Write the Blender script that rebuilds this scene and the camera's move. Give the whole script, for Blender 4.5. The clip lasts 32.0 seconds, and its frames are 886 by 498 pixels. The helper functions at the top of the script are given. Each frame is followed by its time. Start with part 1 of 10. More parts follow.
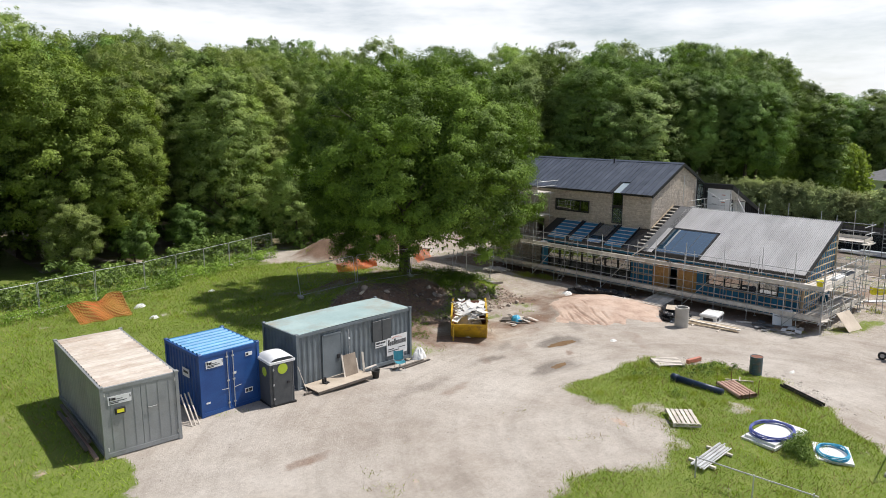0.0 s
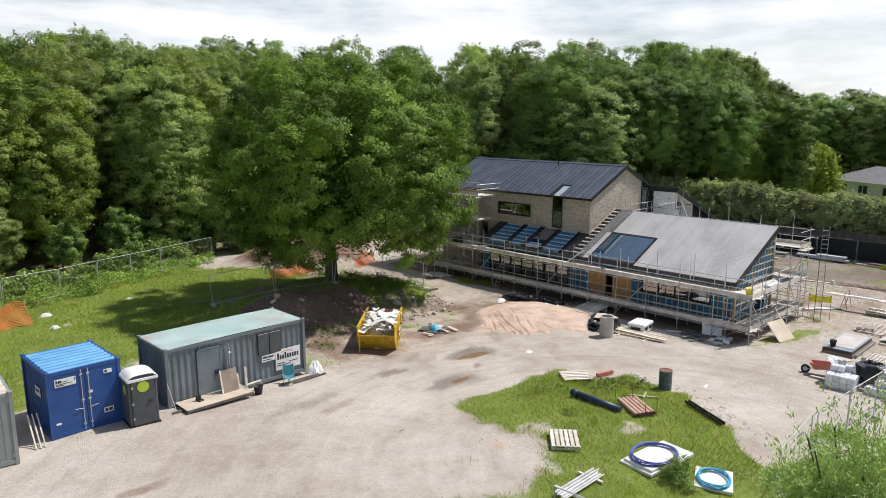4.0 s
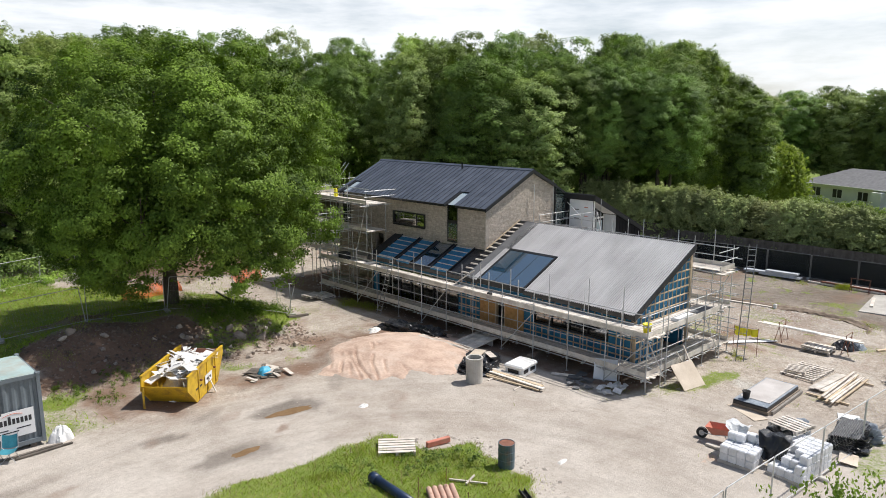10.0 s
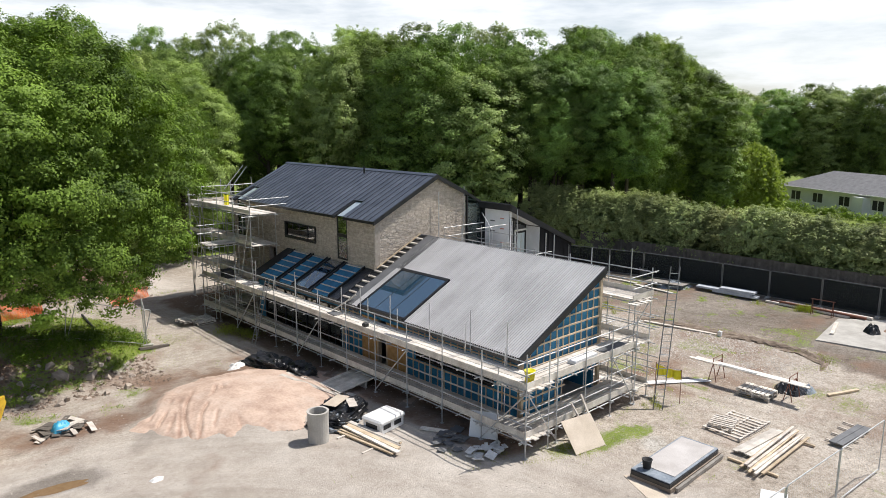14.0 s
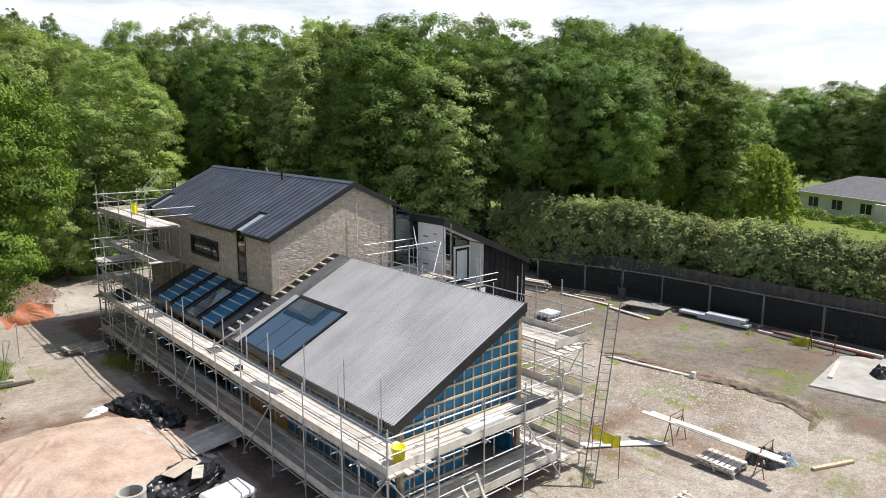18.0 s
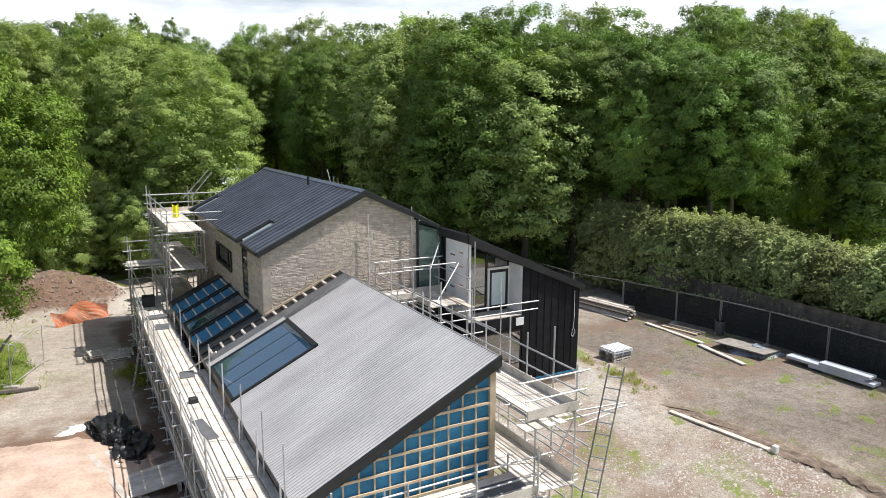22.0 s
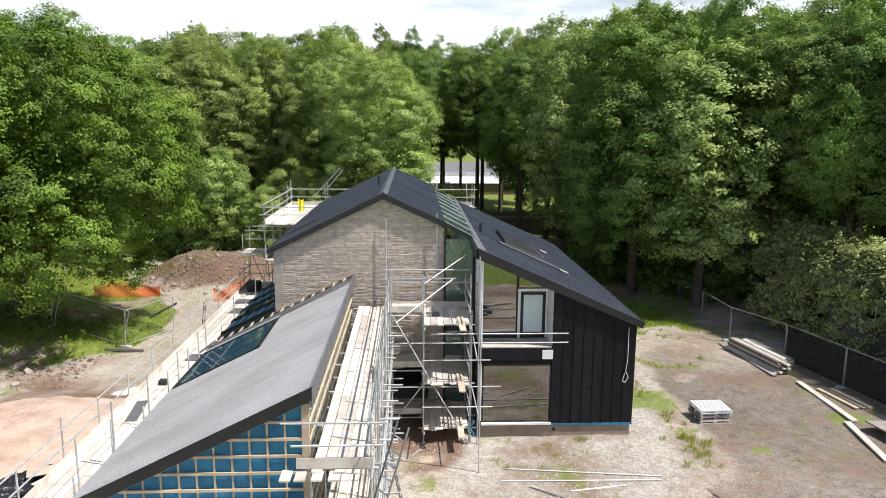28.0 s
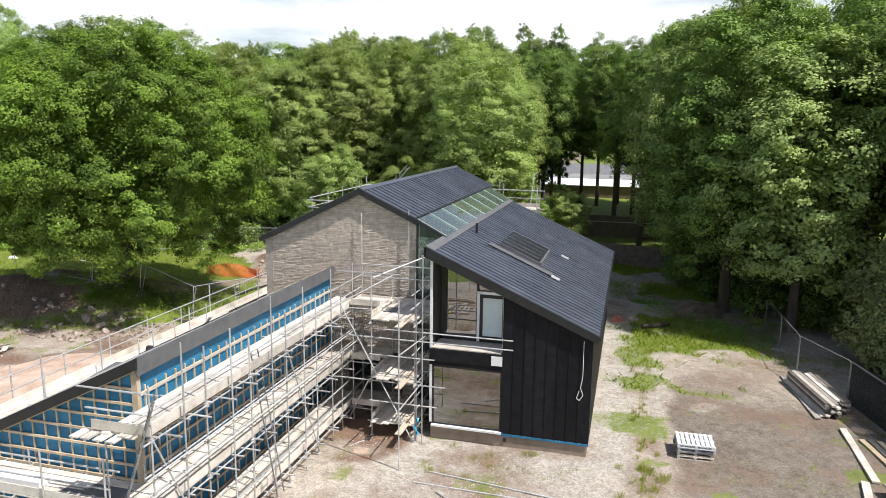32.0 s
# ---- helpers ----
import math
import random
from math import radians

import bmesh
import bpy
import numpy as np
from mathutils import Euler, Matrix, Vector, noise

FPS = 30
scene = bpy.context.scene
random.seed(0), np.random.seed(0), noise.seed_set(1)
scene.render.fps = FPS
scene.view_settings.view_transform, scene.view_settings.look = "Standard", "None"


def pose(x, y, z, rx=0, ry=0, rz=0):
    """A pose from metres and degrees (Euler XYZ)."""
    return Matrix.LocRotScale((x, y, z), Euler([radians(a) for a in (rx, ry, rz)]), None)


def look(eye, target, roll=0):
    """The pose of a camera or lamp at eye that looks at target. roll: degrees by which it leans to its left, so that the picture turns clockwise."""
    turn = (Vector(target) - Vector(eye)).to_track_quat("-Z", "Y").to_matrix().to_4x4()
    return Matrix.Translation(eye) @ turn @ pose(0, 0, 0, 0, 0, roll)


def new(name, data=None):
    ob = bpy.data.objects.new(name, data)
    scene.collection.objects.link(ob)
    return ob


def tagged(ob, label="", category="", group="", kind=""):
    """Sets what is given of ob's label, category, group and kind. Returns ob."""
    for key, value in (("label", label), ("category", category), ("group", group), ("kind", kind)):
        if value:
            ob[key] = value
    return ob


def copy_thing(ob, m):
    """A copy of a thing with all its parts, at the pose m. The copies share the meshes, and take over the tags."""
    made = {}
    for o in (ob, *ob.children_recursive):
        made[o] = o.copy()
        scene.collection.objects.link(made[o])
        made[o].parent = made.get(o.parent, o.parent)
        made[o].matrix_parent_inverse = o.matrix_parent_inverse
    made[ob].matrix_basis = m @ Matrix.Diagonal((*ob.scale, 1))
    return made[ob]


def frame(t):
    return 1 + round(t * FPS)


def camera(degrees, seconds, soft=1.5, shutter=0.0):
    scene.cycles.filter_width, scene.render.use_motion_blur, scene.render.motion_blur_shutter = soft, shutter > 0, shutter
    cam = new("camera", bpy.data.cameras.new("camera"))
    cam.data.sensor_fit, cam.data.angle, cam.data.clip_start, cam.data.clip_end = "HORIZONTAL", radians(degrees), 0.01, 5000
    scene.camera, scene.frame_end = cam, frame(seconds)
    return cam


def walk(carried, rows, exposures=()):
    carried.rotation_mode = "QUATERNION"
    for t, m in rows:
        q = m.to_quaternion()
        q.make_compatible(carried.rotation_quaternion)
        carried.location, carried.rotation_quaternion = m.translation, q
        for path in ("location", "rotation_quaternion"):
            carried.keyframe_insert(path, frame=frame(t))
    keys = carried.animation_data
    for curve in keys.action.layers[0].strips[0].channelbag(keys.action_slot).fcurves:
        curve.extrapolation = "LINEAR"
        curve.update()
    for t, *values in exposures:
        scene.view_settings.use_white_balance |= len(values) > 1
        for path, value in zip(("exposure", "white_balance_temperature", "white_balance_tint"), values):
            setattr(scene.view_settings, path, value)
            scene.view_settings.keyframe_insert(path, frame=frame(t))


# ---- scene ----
cam = camera(65.0, 32.0, soft=0.9)
METRES, EYE, TILT, LEAN, TURN = 62.5, 11.375, 0.0, 0.0, -42.9
ROWS = [
    (0.0, 0.0, 0.0, 0.0, -0.0, -10.57, 0.01),
    (0.5, 0.0073, 0.0037, 0.0, 0.01, -10.57, 0.03),
    (1.0, 0.0156, 0.0074, -0.0, 0.01, -10.56, 0.06),
    (1.5, 0.0248, 0.0109, 0.0001, 0.0, -10.54, 0.08),
    (2.0, 0.0345, 0.0141, -0.0, 0.0, -10.54, 0.12),
    (2.5, 0.0446, 0.0171, 0.0001, -0.0, -10.53, 0.12),
    (3.0, 0.0562, 0.0204, -0.0003, -0.01, -10.51, 0.11),
    (3.5, 0.0678, 0.0239, 0.0, -0.03, -10.53, 0.1),
    (4.0, 0.0792, 0.0287, 0.0003, -0.05, -10.52, 0.09),
    (4.5, 0.0904, 0.0349, -0.0, -0.07, -10.51, 0.08),
    (6.5, 0.1278, 0.0647, -0.0008, -0.19, -10.54, 0.03),
    (7.0, 0.1374, 0.0759, -0.0012, -0.2, -10.56, 0.02),
    (7.5, 0.1479, 0.0879, -0.0017, -0.19, -10.54, 0.01),
    (8.0, 0.1589, 0.1005, -0.0016, -0.2, -10.56, 0.01),
    (8.5, 0.1705, 0.1135, -0.0019, -0.21, -10.56, 0.01),
    (9.0, 0.1818, 0.1264, -0.0021, -0.2, -10.56, 0.02),
    (9.5, 0.1937, 0.1395, -0.0029, -0.22, -10.56, 0.0),
    (10.0, 0.206, 0.1526, -0.0033, -0.23, -10.56, -0.01),
    (10.5, 0.219, 0.1655, -0.0037, -0.25, -10.54, -0.01),
    (11.0, 0.2318, 0.1785, -0.004, -0.26, -10.52, -0.01),
    (11.5, 0.2443, 0.1913, -0.0042, -0.28, -10.51, -0.02),
    (12.0, 0.2565, 0.2044, -0.0047, -0.29, -10.49, -0.01),
    (12.5, 0.2688, 0.218, -0.0053, -0.3, -10.47, -0.0),
    (13.0, 0.2814, 0.231, -0.0058, -0.31, -10.46, 0.01),
    (13.5, 0.2932, 0.2439, -0.0063, -0.32, -10.48, -0.01),
    (14.0, 0.3049, 0.2564, -0.0069, -0.31, -10.48, -0.01),
    (14.5, 0.3164, 0.2689, -0.0077, -0.32, -10.48, -0.01),
    (15.0, 0.3275, 0.2816, -0.0083, -0.35, -10.48, -0.02),
    (15.5, 0.3386, 0.2945, -0.0088, -0.36, -10.47, -0.02),
    (17.5, 0.3763, 0.3454, -0.0089, 1.09, -10.45, -0.11),
    (18.0, 0.386, 0.3571, -0.0089, 1.78, -10.44, -0.11),
    (18.5, 0.3955, 0.3691, -0.0091, 2.64, -10.46, -0.09),
    (19.0, 0.4051, 0.3819, -0.0098, 4.25, -10.43, -0.13),
    (19.5, 0.4153, 0.393, -0.0089, 5.87, -10.44, -0.13),
    (20.0, 0.4253, 0.4044, -0.0091, 7.5, -10.44, -0.13),
    (20.5, 0.4353, 0.4156, -0.0097, 9.13, -10.42, -0.11),
    (21.0, 0.4455, 0.4264, -0.009, 10.76, -10.45, -0.14),
    (21.5, 0.4553, 0.4374, -0.0094, 12.39, -10.41, -0.16),
    (22.0, 0.4651, 0.4482, -0.0096, 14.32, -10.4, -0.19),
    (22.5, 0.4752, 0.4577, -0.01, 16.51, -10.4, -0.19),
    (23.0, 0.4865, 0.4672, -0.0101, 18.71, -10.43, -0.15),
    (23.5, 0.4981, 0.4766, -0.0107, 20.88, -10.41, -0.19),
    (24.0, 0.5094, 0.486, -0.0108, 23.08, -10.37, -0.24),
    (24.5, 0.5211, 0.4955, -0.0112, 25.26, -10.35, -0.28),
    (25.0, 0.5333, 0.5048, -0.0117, 27.45, -10.34, -0.32),
    (25.5, 0.5463, 0.5144, -0.0118, 29.54, -10.32, -0.33),
    (27.5, 0.5985, 0.5611, -0.0104, 38.25, -10.29, -0.39),
    (28.0, 0.6112, 0.5722, -0.011, 40.39, -10.29, -0.43),
    (28.5, 0.6245, 0.5839, -0.0114, 42.56, -10.29, -0.47),
    (29.0, 0.6375, 0.5961, -0.0116, 44.73, -10.31, -0.51),
    (29.5, 0.6502, 0.6093, -0.0117, 46.92, -10.3, -0.56),
    (30.0, 0.6629, 0.6228, -0.0119, 49.11, -10.33, -0.59),
    (30.5, 0.6751, 0.6373, -0.0112, 51.32, -10.34, -0.6),
    (31.0, 0.6872, 0.6535, -0.0117, 53.53, -10.32, -0.63),
    (31.5, 0.6984, 0.6702, -0.012, 55.76, -10.33, -0.65),
    (32.0, 0.7091, 0.6872, -0.0117, 58.09, -10.36, -0.68),
]
walk(cam, [(t, pose(0, 0, EYE, TILT, LEAN, TURN) @ pose(METRES * x, METRES * y, METRES * z, 90 + pitch, roll, yaw)) for t, x, y, z, yaw, pitch, roll in ROWS],
     [(0.0, -0.1), (8.0, -0.05), (14.0, 0.02), (19.0, 0.10), (24.0, 0.25), (28.0, 0.23), (32.0, 0.22)])

# ---- light ----
SUN_ELEV, SUN_AZ = 58.0, 109.0          # degrees above the horizon; clockwise from +y
_a, _e = radians(SUN_AZ), radians(SUN_ELEV)
sun_way = Vector((math.sin(_a) * math.cos(_e), math.cos(_a) * math.cos(_e), math.sin(_e)))
sun = new("sun", bpy.data.lights.new("sun", "SUN"))
sun.data.energy, sun.data.angle, sun.data.color = 5.0, radians(0.6), (1.0, 0.957, 0.90)
sun.matrix_world = look(sun_way * 80, (0, 0, 0))

world = bpy.data.worlds.new("sky")
scene.world = world
world.use_nodes = True
wn, wl = world.node_tree.nodes, world.node_tree.links
wn.clear()
w_out, w_bg = wn.new("ShaderNodeOutputWorld"), wn.new("ShaderNodeBackground")
w_sky = wn.new("ShaderNodeTexSky")
w_sky.sky_type, w_sky.sun_disc = "NISHITA", False
w_sky.sun_elevation, w_sky.sun_rotation = radians(SUN_ELEV), radians(SUN_AZ)
w_sky.air_density, w_sky.dust_density = 1.0, 1.5
w_tc, w_map = wn.new("ShaderNodeTexCoord"), wn.new("ShaderNodeMapping")
w_map.inputs["Scale"].default_value = (1.5, 1.5, 7.5)
w_noise = wn.new("ShaderNodeTexNoise")
w_noise.inputs["Scale"].default_value, w_noise.inputs["Detail"].default_value = 2.2, 7.0
w_noise.inputs["Roughness"].default_value = 0.58
w_ramp = wn.new("ShaderNodeValToRGB")
w_ramp.color_ramp.elements[0].position, w_ramp.color_ramp.elements[1].position = 0.34, 0.58
w_ramp.color_ramp.elements[0].color = (0.30, 0.30, 0.30, 1)
w_mix = wn.new("ShaderNodeMix")
w_mix.data_type = "RGBA"
w_mix.inputs["B"].default_value = (10.5, 10.75, 11.1, 1)
wl.new(w_tc.outputs["Generated"], w_map.inputs["Vector"])
wl.new(w_map.outputs["Vector"], w_noise.inputs["Vector"])
wl.new(w_noise.outputs["Fac"], w_ramp.inputs["Fac"])
w_sep, w_up, w_mul = wn.new("ShaderNodeSeparateXYZ"), wn.new("ShaderNodeMapRange"), wn.new("ShaderNodeMath")
w_up.inputs["From Min"].default_value, w_up.inputs["From Max"].default_value = 0.16, 0.30
w_up.inputs["To Min"].default_value, w_up.inputs["To Max"].default_value = 1.0, 0.08
w_mul.operation = "MULTIPLY"
wl.new(w_tc.outputs["Generated"], w_sep.inputs["Vector"])
wl.new(w_sep.outputs["Z"], w_up.inputs["Value"])
wl.new(w_ramp.outputs["Color"], w_mul.inputs[0])
wl.new(w_up.outputs["Result"], w_mul.inputs[1])
wl.new(w_mul.outputs[0], w_mix.inputs["Factor"])
wl.new(w_sky.outputs["Color"], w_mix.inputs["A"])
wl.new(w_mix.outputs["Result"], w_bg.inputs["Color"])
w_bg.inputs["Strength"].default_value = 0.104
wl.new(w_bg.outputs["Background"], w_out.inputs["Surface"])
scene.view_settings.exposure = 0.0


# ---- materials ----
def surface(name, a, b, rough=0.8, scale=3.0, fine=40.0, bump=0.3, metal=0.0, vary=0.0, dirt=None, island=0.0, stretch=(1, 1, 1), depth=0.02):
    """Two tones mixed by a broad and a fine noise, with relief; vary: change from object to object; dirt: (colour, amount)."""
    m = bpy.data.materials.new(name)
    m.use_nodes = True
    n, l = m.node_tree.nodes, m.node_tree.links
    bs = n["Principled BSDF"]
    geo = n.new("ShaderNodeNewGeometry")
    mp = n.new("ShaderNodeMapping")
    mp.inputs["Scale"].default_value = stretch
    l.new(geo.outputs["Position"], mp.inputs["Vector"])
    n1, n2 = n.new("ShaderNodeTexNoise"), n.new("ShaderNodeTexNoise")
    for q, s in ((n1, scale), (n2, fine)):
        q.inputs["Scale"].default_value, q.inputs["Detail"].default_value = s, 5.0
        l.new(mp.outputs["Vector"], q.inputs["Vector"])
    add = n.new("ShaderNodeMath")
    add.operation = "MULTIPLY_ADD"
    l.new(n2.outputs["Fac"], add.inputs[0])
    add.inputs[1].default_value = 0.5
    l.new(n1.outputs["Fac"], add.inputs[2])
    ramp = n.new("ShaderNodeValToRGB")
    ramp.color_ramp.elements[0].position, ramp.color_ramp.elements[1].position = 0.52, 0.98
    ramp.color_ramp.elements[0].color, ramp.color_ramp.elements[1].color = (*a, 1), (*b, 1)
    l.new(add.outputs[0], ramp.inputs["Fac"])
    col = ramp.outputs["Color"]
    if dirt:
        n3 = n.new("ShaderNodeTexNoise")
        n3.inputs["Scale"].default_value, n3.inputs["Detail"].default_value, n3.inputs["Roughness"].default_value = scale * 0.6, 8.0, 0.7
        l.new(geo.outputs["Position"], n3.inputs["Vector"])
        r3 = n.new("ShaderNodeMapRange")
        r3.inputs["From Min"].default_value, r3.inputs["From Max"].default_value = 0.5, 0.72
        r3.inputs["To Max"].default_value = dirt[1]
        l.new(n3.outputs["Fac"], r3.inputs["Value"])
        mx = n.new("ShaderNodeMix")
        mx.data_type = "RGBA"
        l.new(r3.outputs["Result"], mx.inputs["Factor"])
        l.new(col, mx.inputs["A"])
        mx.inputs["B"].default_value = (*dirt[0], 1)
        col = mx.outputs["Result"]
    if vary or island:
        hs = n.new("ShaderNodeHueSaturation")
        src = n.new("ShaderNodeObjectInfo").outputs["Random"] if vary else geo.outputs["Random Per Island"]
        r = n.new("ShaderNodeMapRange")
        k = vary or island
        r.inputs["To Min"].default_value, r.inputs["To Max"].default_value = 1 - k, 1 + k
        l.new(src, r.inputs["Value"])
        l.new(r.outputs["Result"], hs.inputs["Value"])
        l.new(col, hs.inputs["Color"])
        col = hs.outputs["Color"]
    l.new(col, bs.inputs["Base Color"])
    bs.inputs["Roughness"].default_value, bs.inputs["Metallic"].default_value = rough, metal
    if bump:
        bp = n.new("ShaderNodeBump")
        bp.inputs["Strength"].default_value, bp.inputs["Distance"].default_value = bump, depth
        l.new(add.outputs[0], bp.inputs["Height"])
        l.new(bp.outputs["Normal"], bs.inputs["Normal"])
    return m


def leaf_material(name, dark, light, through_col, share=0.35):
    m = bpy.data.materials.new(name)
    m.use_nodes = True
    n, l = m.node_tree.nodes, m.node_tree.links
    n.clear()
    out, mix = n.new("ShaderNodeOutputMaterial"), n.new("ShaderNodeMixShader")
    df, tr = n.new("ShaderNodeBsdfPrincipled"), n.new("ShaderNodeBsdfTranslucent")
    df.inputs["Roughness"].default_value = 0.5
    df.inputs["Specular IOR Level"].default_value = 0.12
    geo, ramp, oi = n.new("ShaderNodeNewGeometry"), n.new("ShaderNodeValToRGB"), n.new("ShaderNodeObjectInfo")
    nz = n.new("ShaderNodeTexNoise")
    nz.inputs["Scale"].default_value = 0.35
    l.new(geo.outputs["Position"], nz.inputs["Vector"])
    ma = n.new("ShaderNodeMath")
    ma.operation = "MULTIPLY_ADD"
    ma.inputs[1].default_value = 0.38
    l.new(geo.outputs["Random Per Island"], ma.inputs[0])
    # noise spread widened, so lit and dark clumps sit in the leaf colour
    mb_ = n.new("ShaderNodeMath")
    mb_.operation = "MULTIPLY_ADD"
    mb_.inputs[1].default_value, mb_.inputs[2].default_value = 1.5, -0.42
    l.new(nz.outputs["Fac"], mb_.inputs[0])
    l.new(mb_.outputs[0], ma.inputs[2])
    ramp.color_ramp.elements[0].color, ramp.color_ramp.elements[1].color = (*dark, 1), (*light, 1)
    l.new(ma.outputs[0], ramp.inputs["Fac"])
    hs = n.new("ShaderNodeHueSaturation")
    r1, r2 = n.new("ShaderNodeMapRange"), n.new("ShaderNodeMapRange")
    r1.inputs["To Min"].default_value, r1.inputs["To Max"].default_value = 0.474, 0.497
    r2.inputs["To Min"].default_value, r2.inputs["To Max"].default_value = 0.74, 1.16
    l.new(oi.outputs["Random"], r1.inputs["Value"])
    l.new(oi.outputs["Random"], r2.inputs["Value"])
    l.new(r1.outputs["Result"], hs.inputs["Hue"])
    l.new(r2.outputs["Result"], hs.inputs["Value"])
    l.new(ramp.outputs["Color"], hs.inputs["Color"])
    l.new(hs.outputs["Color"], df.inputs["Base Color"])
    tm = n.new("ShaderNodeMix")
    tm.data_type, tm.blend_type = "RGBA", "MULTIPLY"
    tm.inputs["Factor"].default_value = 1.0
    tm.inputs["B"].default_value = (*through_col, 1)
    l.new(hs.outputs["Color"], tm.inputs["A"])
    l.new(tm.outputs["Result"], tr.inputs["Color"])
    mix.inputs["Fac"].default_value = share
    l.new(df.outputs["BSDF"], mix.inputs[1])
    l.new(tr.outputs["BSDF"], mix.inputs[2])
    l.new(mix.outputs["Shader"], out.inputs["Surface"])
    return m


def glass_material(name, tint=(0.8, 0.9, 0.9), rough=0.0, clear=0.55, ior=2.1, milk=None, milky=0.45):
    """Window glass: a reflecting coat over a see-through pane."""
    m = bpy.data.materials.new(name)
    m.use_nodes = True
    n, l = m.node_tree.nodes, m.node_tree.links
    n.clear()
    out, mix = n.new("ShaderNodeOutputMaterial"), n.new("ShaderNodeMixShader")
    gl, tr, fr = n.new("ShaderNodeBsdfGlossy"), n.new("ShaderNodeBsdfTransparent"), n.new("ShaderNodeFresnel")
    fr.inputs["IOR"].default_value = ior
    gl.inputs["Roughness"].default_value = rough
    tr.inputs["Color"].default_value = (*[clear * c for c in tint], 1)
    l.new(fr.outputs["Fac"], mix.inputs["Fac"])
    under = tr.outputs["BSDF"]
    if milk:
        df, mm = n.new("ShaderNodeBsdfDiffuse"), n.new("ShaderNodeMixShader")
        df.inputs["Color"].default_value = (*milk, 1)
        mm.inputs["Fac"].default_value = milky
        l.new(under, mm.inputs[1])
        l.new(df.outputs["BSDF"], mm.inputs[2])
        under = mm.outputs["Shader"]
    l.new(under, mix.inputs[1])
    l.new(gl.outputs["BSDF"], mix.inputs[2])
    l.new(mix.outputs["Shader"], out.inputs["Surface"])
    return m


M_STEEL = surface("galvanised_steel", (0.41, 0.415, 0.42), (0.64, 0.645, 0.65), 0.5, 4, 60, 0.1, 0.35, vary=0.18, dirt=((0.30, 0.24, 0.19), 0.35))
M_BOARD = surface("scaffold_board", (0.47, 0.42, 0.365), (0.73, 0.68, 0.61), 0.85, 2.5, 25, 0.3, vary=0.22, dirt=((0.76, 0.73, 0.69), 0.75))
M_PANEL = surface("blue_grey_insulation_panel", (0.45, 0.48, 0.53), (0.60, 0.63, 0.68), 0.6, 2, 20, 0.1, dirt=((0.34, 0.33, 0.32), 0.4))
M_OLDGREY = surface("old_grey_timber", (0.22, 0.195, 0.17), (0.40, 0.37, 0.335), 0.9, 2.5, 30, 0.3, vary=0.2)
M_TIMBER = surface("sawn_softwood", (0.45, 0.345, 0.225), (0.65, 0.53, 0.385), 0.75, 3, 35, 0.2, vary=0.15)
M_PALE = surface("weathered_pallet_wood", (0.46, 0.405, 0.35), (0.72, 0.66, 0.59), 0.85, 3, 35, 0.3, vary=0.15)
M_PLY = surface("plywood", (0.46, 0.385, 0.30), (0.63, 0.545, 0.445), 0.75, 1.5, 30, 0.15, vary=0.08, dirt=((0.35, 0.28, 0.21), 0.4))
M_OSB = surface("orange_sheathing_board", (0.40, 0.22, 0.08), (0.58, 0.35, 0.14), 0.75, 5, 45, 0.2)
M_BLUE_MEM = surface("blue_breather_membrane", (0.014, 0.130, 0.255), (0.030, 0.235, 0.43), 0.6, 1.6, 14, 0.35, dirt=((0.02, 0.10, 0.20), 0.5))
M_STONE = surface("coursed_grey_stone", (0.38, 0.325, 0.27), (0.59, 0.52, 0.45), 0.9, 5, 45, 0.6, vary=0.13, depth=0.03)
M_STONE_I = surface("coursed_grey_stone_joined", (0.38, 0.325, 0.27), (0.59, 0.52, 0.45), 0.9, 5, 45, 0.6, island=0.13, depth=0.03)
M_MORTAR = surface("mortar", (0.30, 0.265, 0.225), (0.44, 0.39, 0.34), 0.95, 6, 60, 0.4)
M_SEAM = surface("dark_standing_seam_metal", (0.086, 0.098, 0.124), (0.136, 0.152, 0.186), 0.36, 1.2, 18, 0.05, 0.3, vary=0.12)
M_LOWROOF = surface("grey_ribbed_metal_roof", (0.40, 0.39, 0.395), (0.56, 0.55, 0.555), 0.55, 0.8, 20, 0.05, 0.0, vary=0.05, stretch=(0.3, 1, 1))
M_LEAD = surface("grey_lead_flashing", (0.115, 0.118, 0.125), (0.175, 0.178, 0.185), 0.6, 2, 20, 0.2, 0.2)
M_BLACK = surface("black_timber_cladding", (0.010, 0.010, 0.012), (0.020, 0.020, 0.023), 0.6, 3, 40, 0.2, vary=0.2)
M_BLACK.node_tree.nodes["Principled BSDF"].inputs["Specular IOR Level"].default_value = 0.12
M_TRIM = surface("black_metal_trim", (0.015, 0.016, 0.018), (0.03, 0.031, 0.034), 0.45, 3, 30, 0.05, 0.2)
M_WRAP = surface("white_printed_board", (0.74, 0.75, 0.76), (0.85, 0.86, 0.87), 0.55, 2, 20, 0.1, dirt=((0.58, 0.57, 0.56), 0.3))
M_CONC = surface("concrete", (0.36, 0.34, 0.31), (0.52, 0.50, 0.46), 0.9, 1.5, 25, 0.3, dirt=((0.26, 0.23, 0.20), 0.5))
M_BLOCKWORK = surface("brown_block_plinth", (0.22, 0.175, 0.135), (0.34, 0.28, 0.225), 0.9, 2, 30, 0.4)
# dark base colour: the unlit rooms' shade put into walls and floors
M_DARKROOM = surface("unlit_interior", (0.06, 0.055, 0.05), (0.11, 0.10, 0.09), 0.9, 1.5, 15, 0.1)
M_GLASS = glass_material("window_glass", clear=0.5, ior=3.8)
